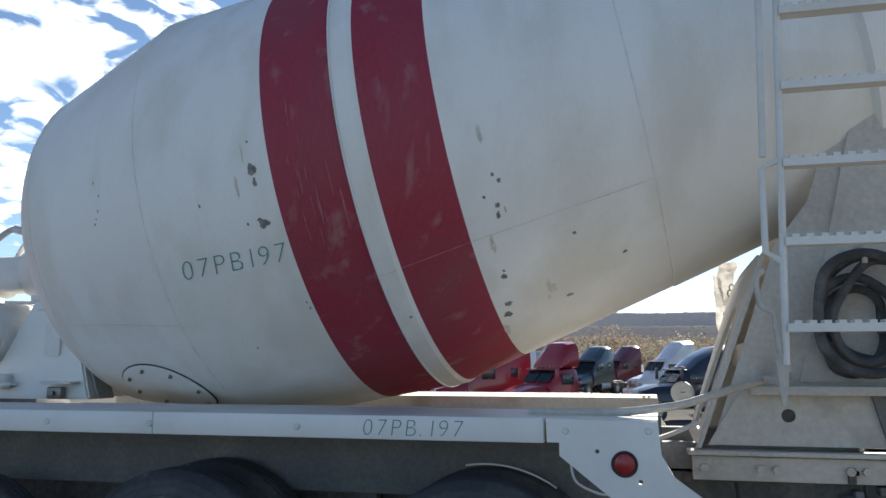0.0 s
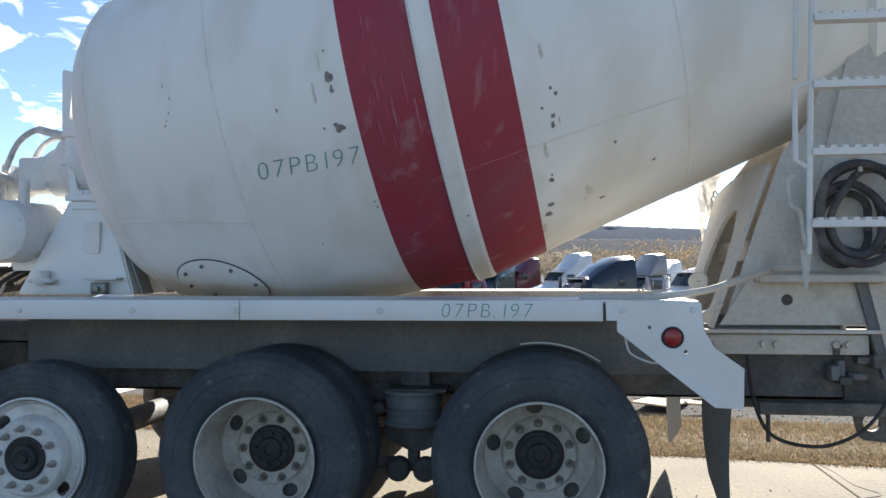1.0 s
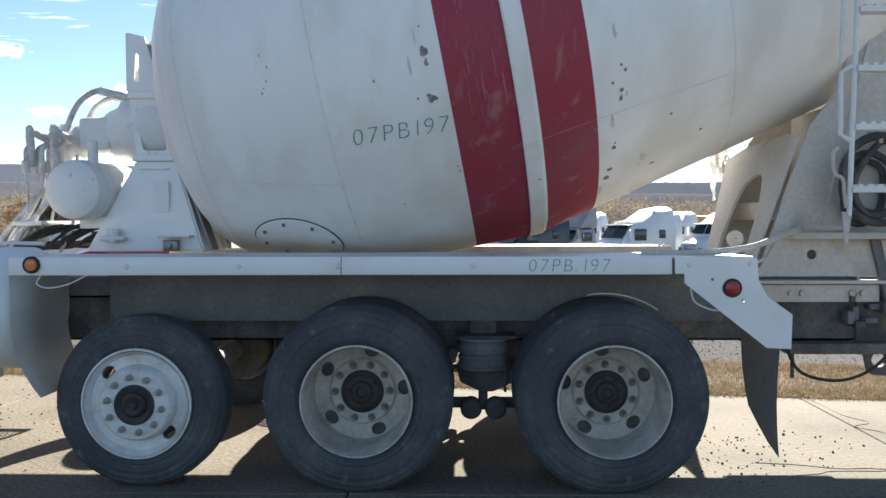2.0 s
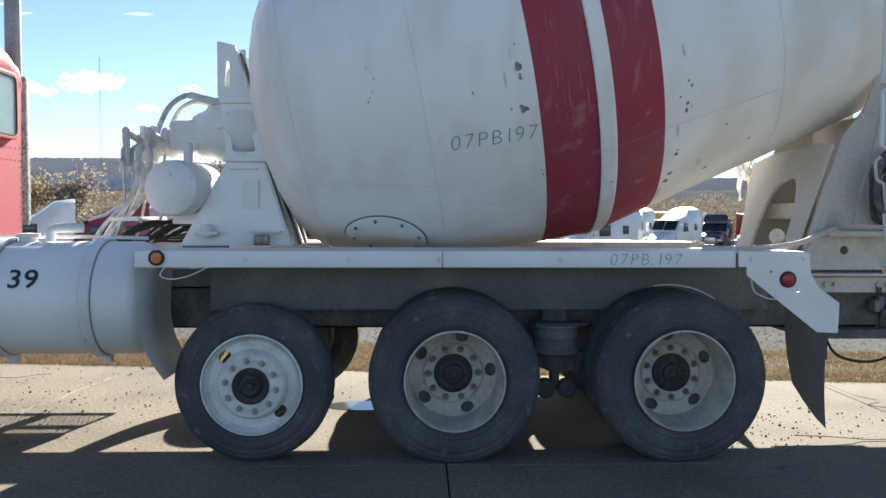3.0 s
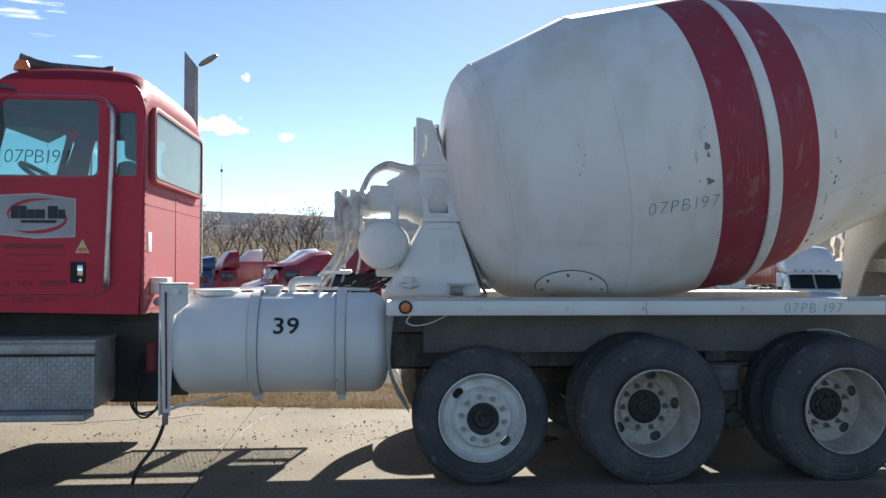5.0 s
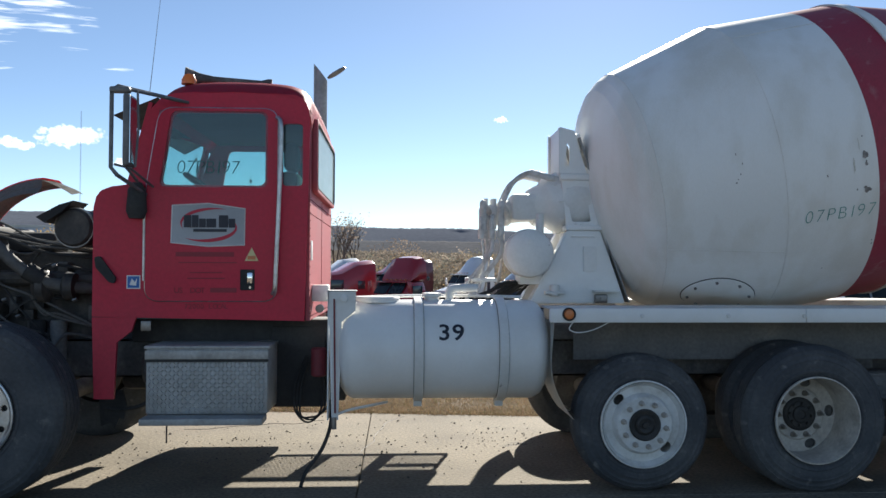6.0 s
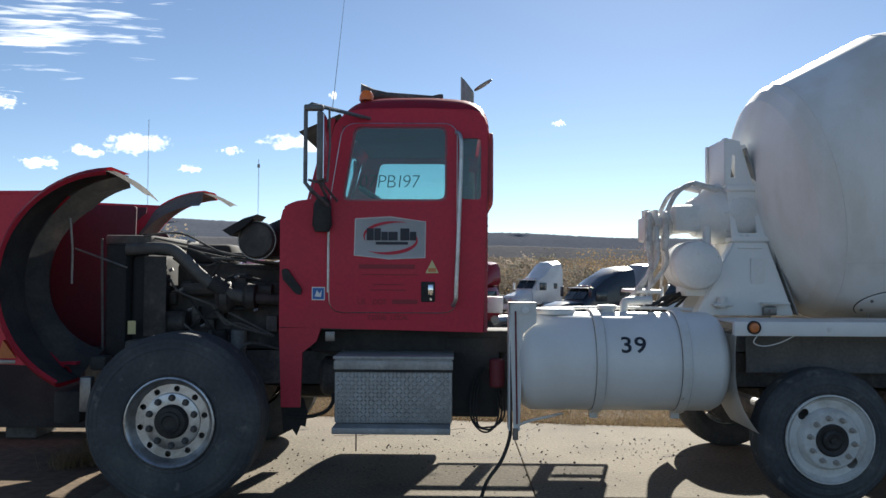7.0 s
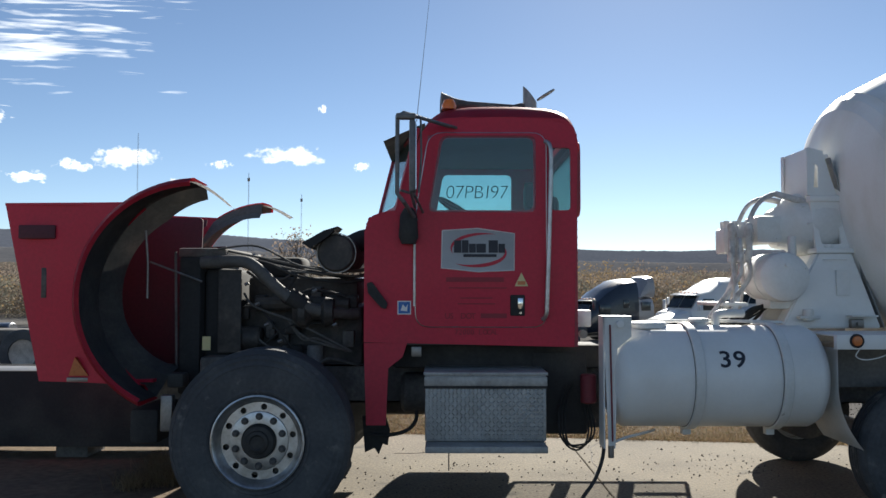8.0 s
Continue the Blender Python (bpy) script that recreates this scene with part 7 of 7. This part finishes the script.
# x, y, heading, colour, roof height, sleeper
for colour, x, y, heading, roof, sleeper in (
        ("white", 1.8, 61.3, -52, 4.3, True), ("navy", 2.75, 39.0, -65, 3.62, True), ("red", -3.62, 37.0, -42, 3.78, False), ("red", -7.2, 38.9, -66, 3.6, True),
        ("white", -8.6, 51.0, -66, 3.9, True), ("grey", 6.3, 45.2, -60, 3.85, False), ("white", 8.3, 39.4, -65, 3.7, True), ("white", 12.2, 53.0, -60, 3.6, True),
        ("teal", -4.3, 66.0, -25, 4.0, True), ("maroon", -2.4, 78.0, -42, 4.2, True), ("white", 16.6, 53.0, -48, 3.7, True), ("white", 14.6, 27.2, -14, 3.6, False), ("white", 28.2, 44.5, 20, 3.4, True),
        ("white", -13.5, 61.0, -78, 4.0, True), ("red", -16.0, 34.4, -66, 3.8, True), ("white", -15.5, 37.8, -66, 3.85, True), ("red", -5.0, 68.0, -60, 3.9, True),
        ("white", -21.9, 40.4, -66, 3.9, True), ("white", -16.8, 51.0, -66, 4.0, True), ("white", 9.0, 63.0, -40, 3.7, True), ("white", 15.6, 61.0, -50, 3.7, True),
        ("navy", -8.4, 64.0, 0, 3.6, True), ("black", -16.5, 12.5, -90, 2.9, False), ("blue", -12.7, 43.4, -66, 3.3, False), ("blue", -24.5, 56.5, -60, 3.7, True), ("red", -12.0, 47.6, -66, 3.7, False), ("navy", 23.6, 64.0, -30, 3.0, False), ("white", 26.5, 60.0, -60, 2.9, False)):
    tractor(colour, x, y, heading, roof, sleeper, f"parked {colour} road tractor with {'aerodynamic sleeper' if sleeper else 'short day cab'}", 0.84 if (colour, roof) == ("navy", 3.62) else 1.0 if sleeper else 0.86)


def trailer(colour, x, y, heading, length, height):
    """A box trailer on its wheels and landing legs."""
    m = paint(colour, COL[colour])
    t = thing("box_trailer", f"parked {colour} box trailer", "trailer", "parked trailers")
    part("box_body", box(bm_new(), -1.28, 1.28, 0, length, 1.1, height, 0.03), m, t)
    for s in (-1, 1):
        bm = bm_new()
        for k in range(int(length / 0.6)):
            box(bm, s * 1.29 - 0.008, s * 1.29 + 0.008, 0.3 + k * 0.6, 0.34 + k * 0.6, 1.15, height - 0.08)
        part("wall_rib", bm, m, t)
        part("rear_door", box(bm_new(), min(0, s * 1.2) + 0.02, max(0, s * 1.2) - 0.02, length, length + 0.03, 1.18, height - 0.1, 0.01), m, t)
        part("landing_leg", box(bm_new(), s * 0.7 - 0.06, s * 0.7 + 0.06, 2.2, 2.32, 0.0, 1.1), M_chassis, t)
        for k in (length - 1.2, length - 2.5):
            w = put("wheel", None, t, pose(s * 1.05, k, 0.5))
            put("tyre", ME_BGTYRE, w)
            put("rim", ME_BGRIM, w)
    t.matrix_basis = pose(x, y, lot_z(y) + 0.02, 0, 0, heading)
    return t


trailer("red", -6.5, 54.5, 70, 9.0, 3.0)
trailer("white", 37.0, 60.0, -40, 13.0, 3.4)
trailer("yellow", 23.5, 67.0, 60, 6.0, 3.4)
trailer("red", 27.0, 66.0, -60, 9.0, 3.3)

# low black deck parked off the concrete ahead of the truck
deck = thing("deck_trailer", "low black steel deck trailer standing in shade", "trailer")
part("deck_side", box(bm_new(), -16.0, -7.75, 2.25, 2.3, 0.1, 0.8, 0.01), M_blackrub, deck)
part("deck_top", box(bm_new(), -16.0, -7.75, 2.3, 2.9, 0.72, 0.79, 0.01), M_steel, deck)
part("deck_side", box(bm_new(), -16.0, -7.75, 2.9, 2.95, 0.1, 0.8, 0.01), M_blackrub, deck)
part("deck_end", box(bm_new(), -7.76, -7.7, 2.25, 2.95, 0.1, 0.8, 0.01), M_blackrub, deck)
for x in (-14.5, -12.0, -9.5):
    part("deck_support", box(bm_new(), x, x + 0.3, 2.4, 2.8, -0.05, 0.72), M_chassis, deck)

# far warehouse, masts
# wall and doors go blue-grey, so their colour carries the distance haze
M_dockdoor = mat("hazed_dock_door", (0.4, 0.44, 0.5), 0.6, scale=0.3)
wh = thing("warehouse", "long low white warehouse with flat roof", "building")
part("wall", box(bm_new(), -26, 26, 0, 40, 0, 6.6), mat("hazed_warehouse_wall", (0.5, 0.54, 0.6), 0.7, scale=0.1), wh)
part("roof", box(bm_new(), -26.5, 26.5, -0.5, 40.5, 6.6, 7.6), mat("warehouse_roof", (0.62, 0.6, 0.55), 0.7, scale=0.1), wh)
for k in range(9):
    part("dock_door", box(bm_new(), -24 + k * 5.4, -21 + k * 5.4, -0.12, 0.02, 0.8, 4.0), M_dockdoor, wh)
wh.matrix_basis = pose(-156, 385, 14.5, 0, 0, 22)
copy_thing(wh, pose(88, 500, 5.0, 0, 0, -12) @ Matrix.Diagonal((1, 1, 0.6, 1)))
for x, y, h in ((-145, 578, 78), (-251, 649, 120), (-118, 640, 70)):
    ms = thing("radio_mast", "thin steel radio mast on the hillside", "mast")
    bm = bm_new()
    for k in range(3):
        a = 2 * math.pi * k / 3
        cyl(bm, (0.5 * math.cos(a), 0.5 * math.sin(a), 0), (0.3 * math.cos(a), 0.3 * math.sin(a), h), 0.06, seg=5)
    part("mast_legs", bm, M_steel, ms)
    bm = bm_new()
    for k in range(int(h / 2.5)):
        a = 2 * math.pi * k / 3
        cyl(bm, (0.45 * math.cos(a), 0.45 * math.sin(a), k * 2.5), (0.45 * math.cos(a + 2.1), 0.45 * math.sin(a + 2.1), k * 2.5 + 2.5), 0.035, seg=4)
    part("mast_lacing", bm, M_steel, ms)
    if h < 80:
        part("antenna", box(bm_new(), -0.9, 0.9, -0.3, 0.3, h - 6, h - 3.5, 0.05), M_steel, ms)
    ms.matrix_basis = pose(x, y, 6)

# ---- trees and brush ----
M_bark = mat("grey_bark", (0.16, 0.13, 0.105), 0.9, col2=(0.1, 0.085, 0.07), scale=3)
LEAF = [mat(f"autumn_leaves_{k}", c, 0.8, col2=tuple(v * 0.78 for v in c), scale=0.6, fine=6, amount=0.3, spec=0.1) for k, c in (("tan", (0.29, 0.245, 0.2)), ("gold", (0.36, 0.26, 0.14)), ("olive", (0.24, 0.23, 0.18)), ("rust", (0.29, 0.23, 0.185)))]

for m in LEAF:
    n, l = m.node_tree.nodes, m.node_tree.links
    tl, ad = n.new("ShaderNodeBsdfTranslucent"), n.new("ShaderNodeMixShader")
    ad.inputs["Fac"].default_value = 0.5
    l.new(n["Principled BSDF"].inputs["Base Color"].links[0].from_socket, tl.inputs["Color"])
    l.new(n["Principled BSDF"].outputs["BSDF"], ad.inputs[1])
    l.new(tl.outputs["BSDF"], ad.inputs[2])
    l.new(ad.outputs["Shader"], n["Material Output"].inputs["Surface"])


def branch(bm, rnd, p, d, length, r, depth, tips):
    q = p + d * length
    cyl(bm, p, q, r, r * 0.62, 5)
    if depth == 0:
        tips.append(q)
        return
    tips.append(q)
    for _ in range(rnd.choice((2, 3, 3))):
        e = (d + Vector((rnd.uniform(-0.7, 0.7), rnd.uniform(-0.7, 0.7), rnd.uniform(-0.1, 0.5)))).normalized()
        branch(bm, rnd, p + d * length * rnd.uniform(0.6, 1.0), e, length * rnd.uniform(0.6, 0.8), r * 0.55, depth - 1, tips)


def leaves(bm, rnd, tips, count, spread, size):
    for _ in range(count):
        c = rnd.choice(tips) + Vector((rnd.gauss(0, spread), rnd.gauss(0, spread), rnd.gauss(0, spread)))
        a = Vector((rnd.uniform(-1, 1), rnd.uniform(-1, 1), rnd.uniform(-1, 1))).normalized()
        b = a.orthogonal().normalized()
        s = size * rnd.uniform(0.6, 1.3)
        bm.faces.new([bm.verts.new(c + v) for v in (a * s, b * s * 0.6, -a * s, -b * s * 0.6)])


def tree(seed, height, count, leaf, spread, size, label):
    rnd = random.Random(seed)
    t = thing("tree", label, "tree", "roadside trees")
    bm, tips = bm_new(), []
    branch(bm, rnd, Vector((0, 0, -0.2)), Vector((rnd.uniform(-0.05, 0.05), 0, 1)).normalized(), height * 0.34, height * 0.018, 4, tips)
    part("trunk", bm, M_bark, t)
    bm = bm_new()
    leaves(bm, rnd, tips, count, spread, size)
    part("crown", bm, leaf, t)
    return t


kinds = [tree(11, 9.0, 120, LEAF[0], 0.4, 0.09, "nearly bare autumn tree with thin twigs"), tree(12, 8.0, 1500, LEAF[1], 0.55, 0.16, "golden autumn tree with thinning leaves"),
         tree(13, 8.5, 250, LEAF[3], 0.4, 0.11, "nearly bare autumn tree with thin twigs"), tree(14, 7.0, 1700, LEAF[2], 0.6, 0.17, "olive-brown autumn tree beside the lot"), tree(15, 7.5, 1500, LEAF[0], 0.6, 0.17, "tan autumn tree beside the lot")]
rnd = random.Random(5)
spots = [(-11.7, 69, 0), (-13.5, 70, 2), (-15.3, 69, 0), (-19.3, 68.3, 2), (-9.8, 71, 0), (-17, 71, 0), (-10.2, 74, 2), (-8.6, 76, 0), (-21, 70, 2), (-35.5, 67, 1), (-38, 66, 3), (-33, 71, 4), (-40.5, 68, 1), (-4.2, 92, 4), (-1.5, 94, 1), (2.6, 96, 4), (4.6, 98, 0), (6.5, 95, 3)]
for x in range(-60, 70, 5):
    spots.append((x + rnd.uniform(-2, 2), rnd.uniform(98, 125), rnd.choice((1, 3, 4, 4, 0))))
used = set()
for x, y, k in spots:
    m = pose(x, y, lot_z(y) - 0.1, 0, 0, rnd.uniform(0, 360)) @ Matrix.Scale(rnd.uniform(0.85, 1.15) * (0.68 if y > 80 else 1.0), 4)
    if k in used:
        copy_thing(kinds[k], m)
    else:
        kinds[k].matrix_basis = m
        used.add(k)

# brush thicket behind the lot: a continuous uneven mass of clumps
def thicket(name, x0, x1, y0, y1, h, n, leaf, seed, label):
    rnd = random.Random(seed)
    bm = bm_new()
    for _ in range(n):
        x, y = rnd.uniform(x0, x1), rnd.uniform(y0, y1)
        hh = h * (0.62 + 0.6 * max(0, noise.noise(Vector((x * 0.12, y * 0.1, seed))) + 0.35))
        c = Vector((x, y, lot_z(y)))
        for _ in range(24):
            z = rnd.random() ** 0.7 * hh
            p = c + Vector((rnd.gauss(0, 0.5), rnd.gauss(0, 0.5), z))
            a = Vector((rnd.uniform(-1, 1), rnd.uniform(-1, 1), rnd.uniform(-1, 1))).normalized()
            b = a.orthogonal().normalized()
            s = rnd.uniform(0.07, 0.19)
            bm.faces.new([bm.verts.new(p + v) for v in (a * s, b * s * 0.6, -a * s, -b * s * 0.6)])
    ob = part(name, bm, leaf, None)
    return tagged(ob, label, "brush", kind="stuff")


thicket("brush", -75, 80, 80, 110, 4.9, 6000, LEAF[0], 1, "tan autumn brush along the lot")
thicket("brush", -75, 80, 84, 125, 5.6, 4600, LEAF[3], 2, "rust-brown autumn brush along the lot")
thicket("brush", -75, 80, 78, 120, 4.7, 4100, LEAF[2], 3, "olive autumn brush along the lot")
thicket("brush", -75, 80, 80, 115, 5.0, 2000, LEAF[1], 4, "golden autumn brush along the lot")

# dry grass along the concrete, and tufts ahead of the truck
M_straw = [mat(f"dry_grass_{k}", c, 0.9, col2=tuple(v * 0.7 for v in c), scale=3, fine=30, spec=0.1) for k, c in (("straw", (0.3, 0.225, 0.135)), ("rust", (0.22, 0.148, 0.085)), ("green", (0.13, 0.14, 0.045)))]


def grass(name, material, n, seed, where, hmax, label):
    rnd = random.Random(seed)
    verts, faces = [], []
    for _ in range(n):
        x, y, z = where(rnd)
        h = hmax * rnd.uniform(0.35, 1.0)
        a = rnd.uniform(0, 6.28)
        lean = rnd.uniform(0.3, 1.5)
        dx, dy = math.cos(a) * h * lean, math.sin(a) * h * lean
        w = rnd.uniform(0.0015, 0.004)
        px, py = -math.sin(a) * w, math.cos(a) * w
        i = len(verts)
        verts += [(x - px, y - py, z), (x + px, y + py, z), (x + dx * 0.4 + px * 0.7, y + dy * 0.4 + py * 0.7, z + h * 0.6), (x + dx * 0.4 - px * 0.7, y + dy * 0.4 - py * 0.7, z + h * 0.6), (x + dx, y + dy, z + h * 0.85)]
        faces += [(i, i + 1, i + 2, i + 3), (i + 3, i + 2, i + 4)]
    me = bpy.data.meshes.new(name)
    me.from_pydata(verts, [], faces)
    me.materials.append(material)
    return tagged(new(name, me), label, "grass", kind="stuff")


for m in M_straw:
    n, l = m.node_tree.nodes, m.node_tree.links
    tl, ad = n.new("ShaderNodeBsdfTranslucent"), n.new("ShaderNodeMixShader")
    ad.inputs["Fac"].default_value = 0.4
    l.new(n["Principled BSDF"].inputs["Base Color"].links[0].from_socket, tl.inputs["Color"])
    l.new(n["Principled BSDF"].outputs["BSDF"], ad.inputs[1])
    l.new(tl.outputs["BSDF"], ad.inputs[2])
    l.new(ad.outputs["Shader"], n["Material Output"].inputs["Surface"])


def on_verge(rnd):
    x = rnd.uniform(-9, 6)
    o = rnd.random() ** 1.25 * 1.75 + rnd.uniform(-0.05, 0.03) + 0.05 * noise.noise(Vector((x * 3, 0, 1)))
    return x, edge_y(x) + o, -0.02


def tuft(rnd):
    cx, cy = rnd.choice(((-8.3, 1.75), (-8.36, 1.95), (-8.2, 1.55), (-8.1, 1.3), (-8.32, 1.2)))
    return cx + rnd.gauss(0, 0.07), cy + rnd.gauss(0, 0.07), -0.02


grass("verge_grass", M_straw[0], 80000, 1, on_verge, 0.075, "dry straw-coloured grass along the concrete")
grass("verge_grass", M_straw[1], 45000, 2, on_verge, 0.065, "rusty dead grass along the concrete")
grass("verge_grass", M_straw[2], 9000, 3, on_verge, 0.07, "sparse green grass along the concrete")
grass("grass_tuft", M_straw[0], 1300, 4, tuft, 0.2, "dry grass tufts growing at the concrete's end")

# fallen leaves and thatch matted into the grass
def litter(name, n, seed, material, label):
    rnd = random.Random(seed)
    verts, faces = [], []
    for _ in range(n):
        x, y, z = on_verge(rnd)
        a, s = rnd.uniform(0, 6.28), rnd.uniform(0.006, 0.017)
        c, d = math.cos(a) * s, math.sin(a) * s
        t = [rnd.uniform(0.0, 0.01) for _ in range(4)]
        i = len(verts)
        verts += [(x + c, y + d, z + 0.012 + t[0]), (x - d * 0.6, y + c * 0.6, z + 0.012 + t[1]), (x - c, y - d, z + 0.012 + t[2]), (x + d * 0.6, y - c * 0.6, z + 0.012 + t[3])]
        faces.append((i, i + 1, i + 2, i + 3))
    me = bpy.data.meshes.new(name)
    me.from_pydata(verts, [], faces)
    me.materials.append(material)
    return tagged(new(name, me), label, "leaf litter", kind="stuff")


litter("leaf_litter", 9000, 31, M_straw[1], "rust-brown fallen leaves in the grass")
litter("leaf_litter", 6000, 32, mat("orange_leaf_litter", (0.36, 0.19, 0.08), 0.9, col2=(0.26, 0.13, 0.06), scale=9), "orange-tan fallen leaves in the grass")
litter("leaf_litter", 2500, 33, mat("pale_leaf_litter", (0.5, 0.42, 0.3), 0.8, col2=(0.4, 0.32, 0.22), scale=9), "pale dry leaves in the grass")

# loose gravel past the verge
rnd = random.Random(9)
bm = bm_new()
for _ in range(11000):
    x = rnd.uniform(-9, 9)
    y = edge_y(x) + 1.7 + rnd.random() ** 1.6 * 9
    s = rnd.uniform(0.004, 0.012)
    c = Vector((x, y, lot_z(y) + s * 0.3))
    vs = [bm.verts.new(c + Vector((v[0] * s * rnd.uniform(0.7, 1.3), v[1] * s * rnd.uniform(0.7, 1.3), v[2] * s * rnd.uniform(0.5, 1.0)))) for v in ((1, 0, 0), (0, 1, 0), (-1, 0, 0), (0, -1, 0), (0, 0, 1), (0, 0, -1))]
    for a, b, d in ((0, 1, 4), (1, 2, 4), (2, 3, 4), (3, 0, 4), (1, 0, 5), (2, 1, 5), (3, 2, 5), (0, 3, 5)):
        bm.faces.new((vs[a], vs[b], vs[d]))
tagged(part("gravel", bm, M_gravel, None), "loose grey gravel", "gravel", kind="stuff")

# boards lying past the verge
M_ply = mat("weathered_plywood", (0.34, 0.26, 0.165), 0.8, col2=(0.24, 0.185, 0.12), scale=5, stretch=(1, 6, 1))
for k, (x, y, rz, l, w) in enumerate(((1.28, 5.25, 68, 1.0, 0.42), (1.5, 5.75, 20, 0.7, 0.2), (1.6, 4.9, 10, 0.3, 0.12))):
    ob = part("plywood_board", box(bm_new(), -l / 2, l / 2, -w / 2, w / 2, 0, 0.018, 0.002), M_ply, None)
    ob.matrix_basis = pose(x, y, lot_z(y) + 0.05 + 0.02 * k, 3 + 2 * k, 4, rz)
    tagged(ob, "weathered plywood offcut lying on the ground", "board", "scrap boards")

# grit and clods on the concrete by the wheels
rnd = random.Random(21)
bm = bm_new()
for _ in range(720):
    cx, cy, sp = rnd.choice(((0.75, 0.6, 0.35), (0.9, 1.2, 0.4), (-5.6, 1.6, 0.8), (-3.8, 2.0, 0.8), (-5.0, 2.3, 0.9), (-2.9, 1.9, 0.4), (-6.3, 1.2, 0.5), (-4.6, 0.9, 0.9)))
    s = rnd.uniform(0.003, 0.008) if rnd.random() < 0.92 else rnd.uniform(0.007, 0.012)
    c = Vector((cx + rnd.gauss(0, sp), cy + rnd.gauss(0, sp * 0.6), s * 0.4))
    vs = [bm.verts.new(c + Vector((v[0] * s * rnd.uniform(0.7, 1.4), v[1] * s * rnd.uniform(0.7, 1.4), v[2] * s))) for v in ((1, 0, 0), (0, 1, 0), (-1, 0, 0), (0, -1, 0), (0, 0, 1), (0, 0, -1))]
    for a, b, d in ((0, 1, 4), (1, 2, 4), (2, 3, 4), (3, 0, 4), (1, 0, 5), (2, 1, 5), (3, 2, 5), (0, 3, 5)):
        bm.faces.new((vs[a], vs[b], vs[d]))
tagged(part("grit", bm, M_chassis, None), "dark grit and clods scattered on concrete", "grit", kind="stuff")

# a shallow puddle behind the pusher wheel, and hairline cracks in the concrete
M_water = mat("puddle_water", (0.1, 0.1, 0.1), 0.06, amount=0.0, spec=0.8)
bm = bm_new()
ring = [bm.verts.new((-2.0 + 0.3 * (1 + 0.2 * noise.noise(Vector((k, 0, 2)))) * math.cos(2 * math.pi * k / 30), 1.55 + 0.16 * (1 + 0.3 * noise.noise(Vector((k, 5, 2)))) * math.sin(2 * math.pi * k / 30), 0.004)) for k in range(30)]
bm.faces.new(ring)
tagged(part("puddle", bm, M_water, None), "shallow clear puddle on the concrete", "puddle", kind="structure")
rnd = random.Random(3)
for x0, y0, x1, y1 in ((0.75, 0.3, 1.9, 0.55), (1.0, 0.62, 2.6, 0.3), (-4.6, 1.4, -4.25, 3.2), (-6.3, 2.5, -5.0, 2.9), (2.0, 2.35, 2.1, 1.0)):
    pts = []
    for k in range(9):
        t = k / 8
        pts.append((x0 + (x1 - x0) * t + rnd.gauss(0, 0.03), y0 + (y1 - y0) * t + rnd.gauss(0, 0.03), 0.0))
    tagged(part("concrete_crack", tube(bm_new(), pts, 0.0035, 4, True, 4), M_chassis, None), "hairline crack in worn concrete", "crack", kind="structure")
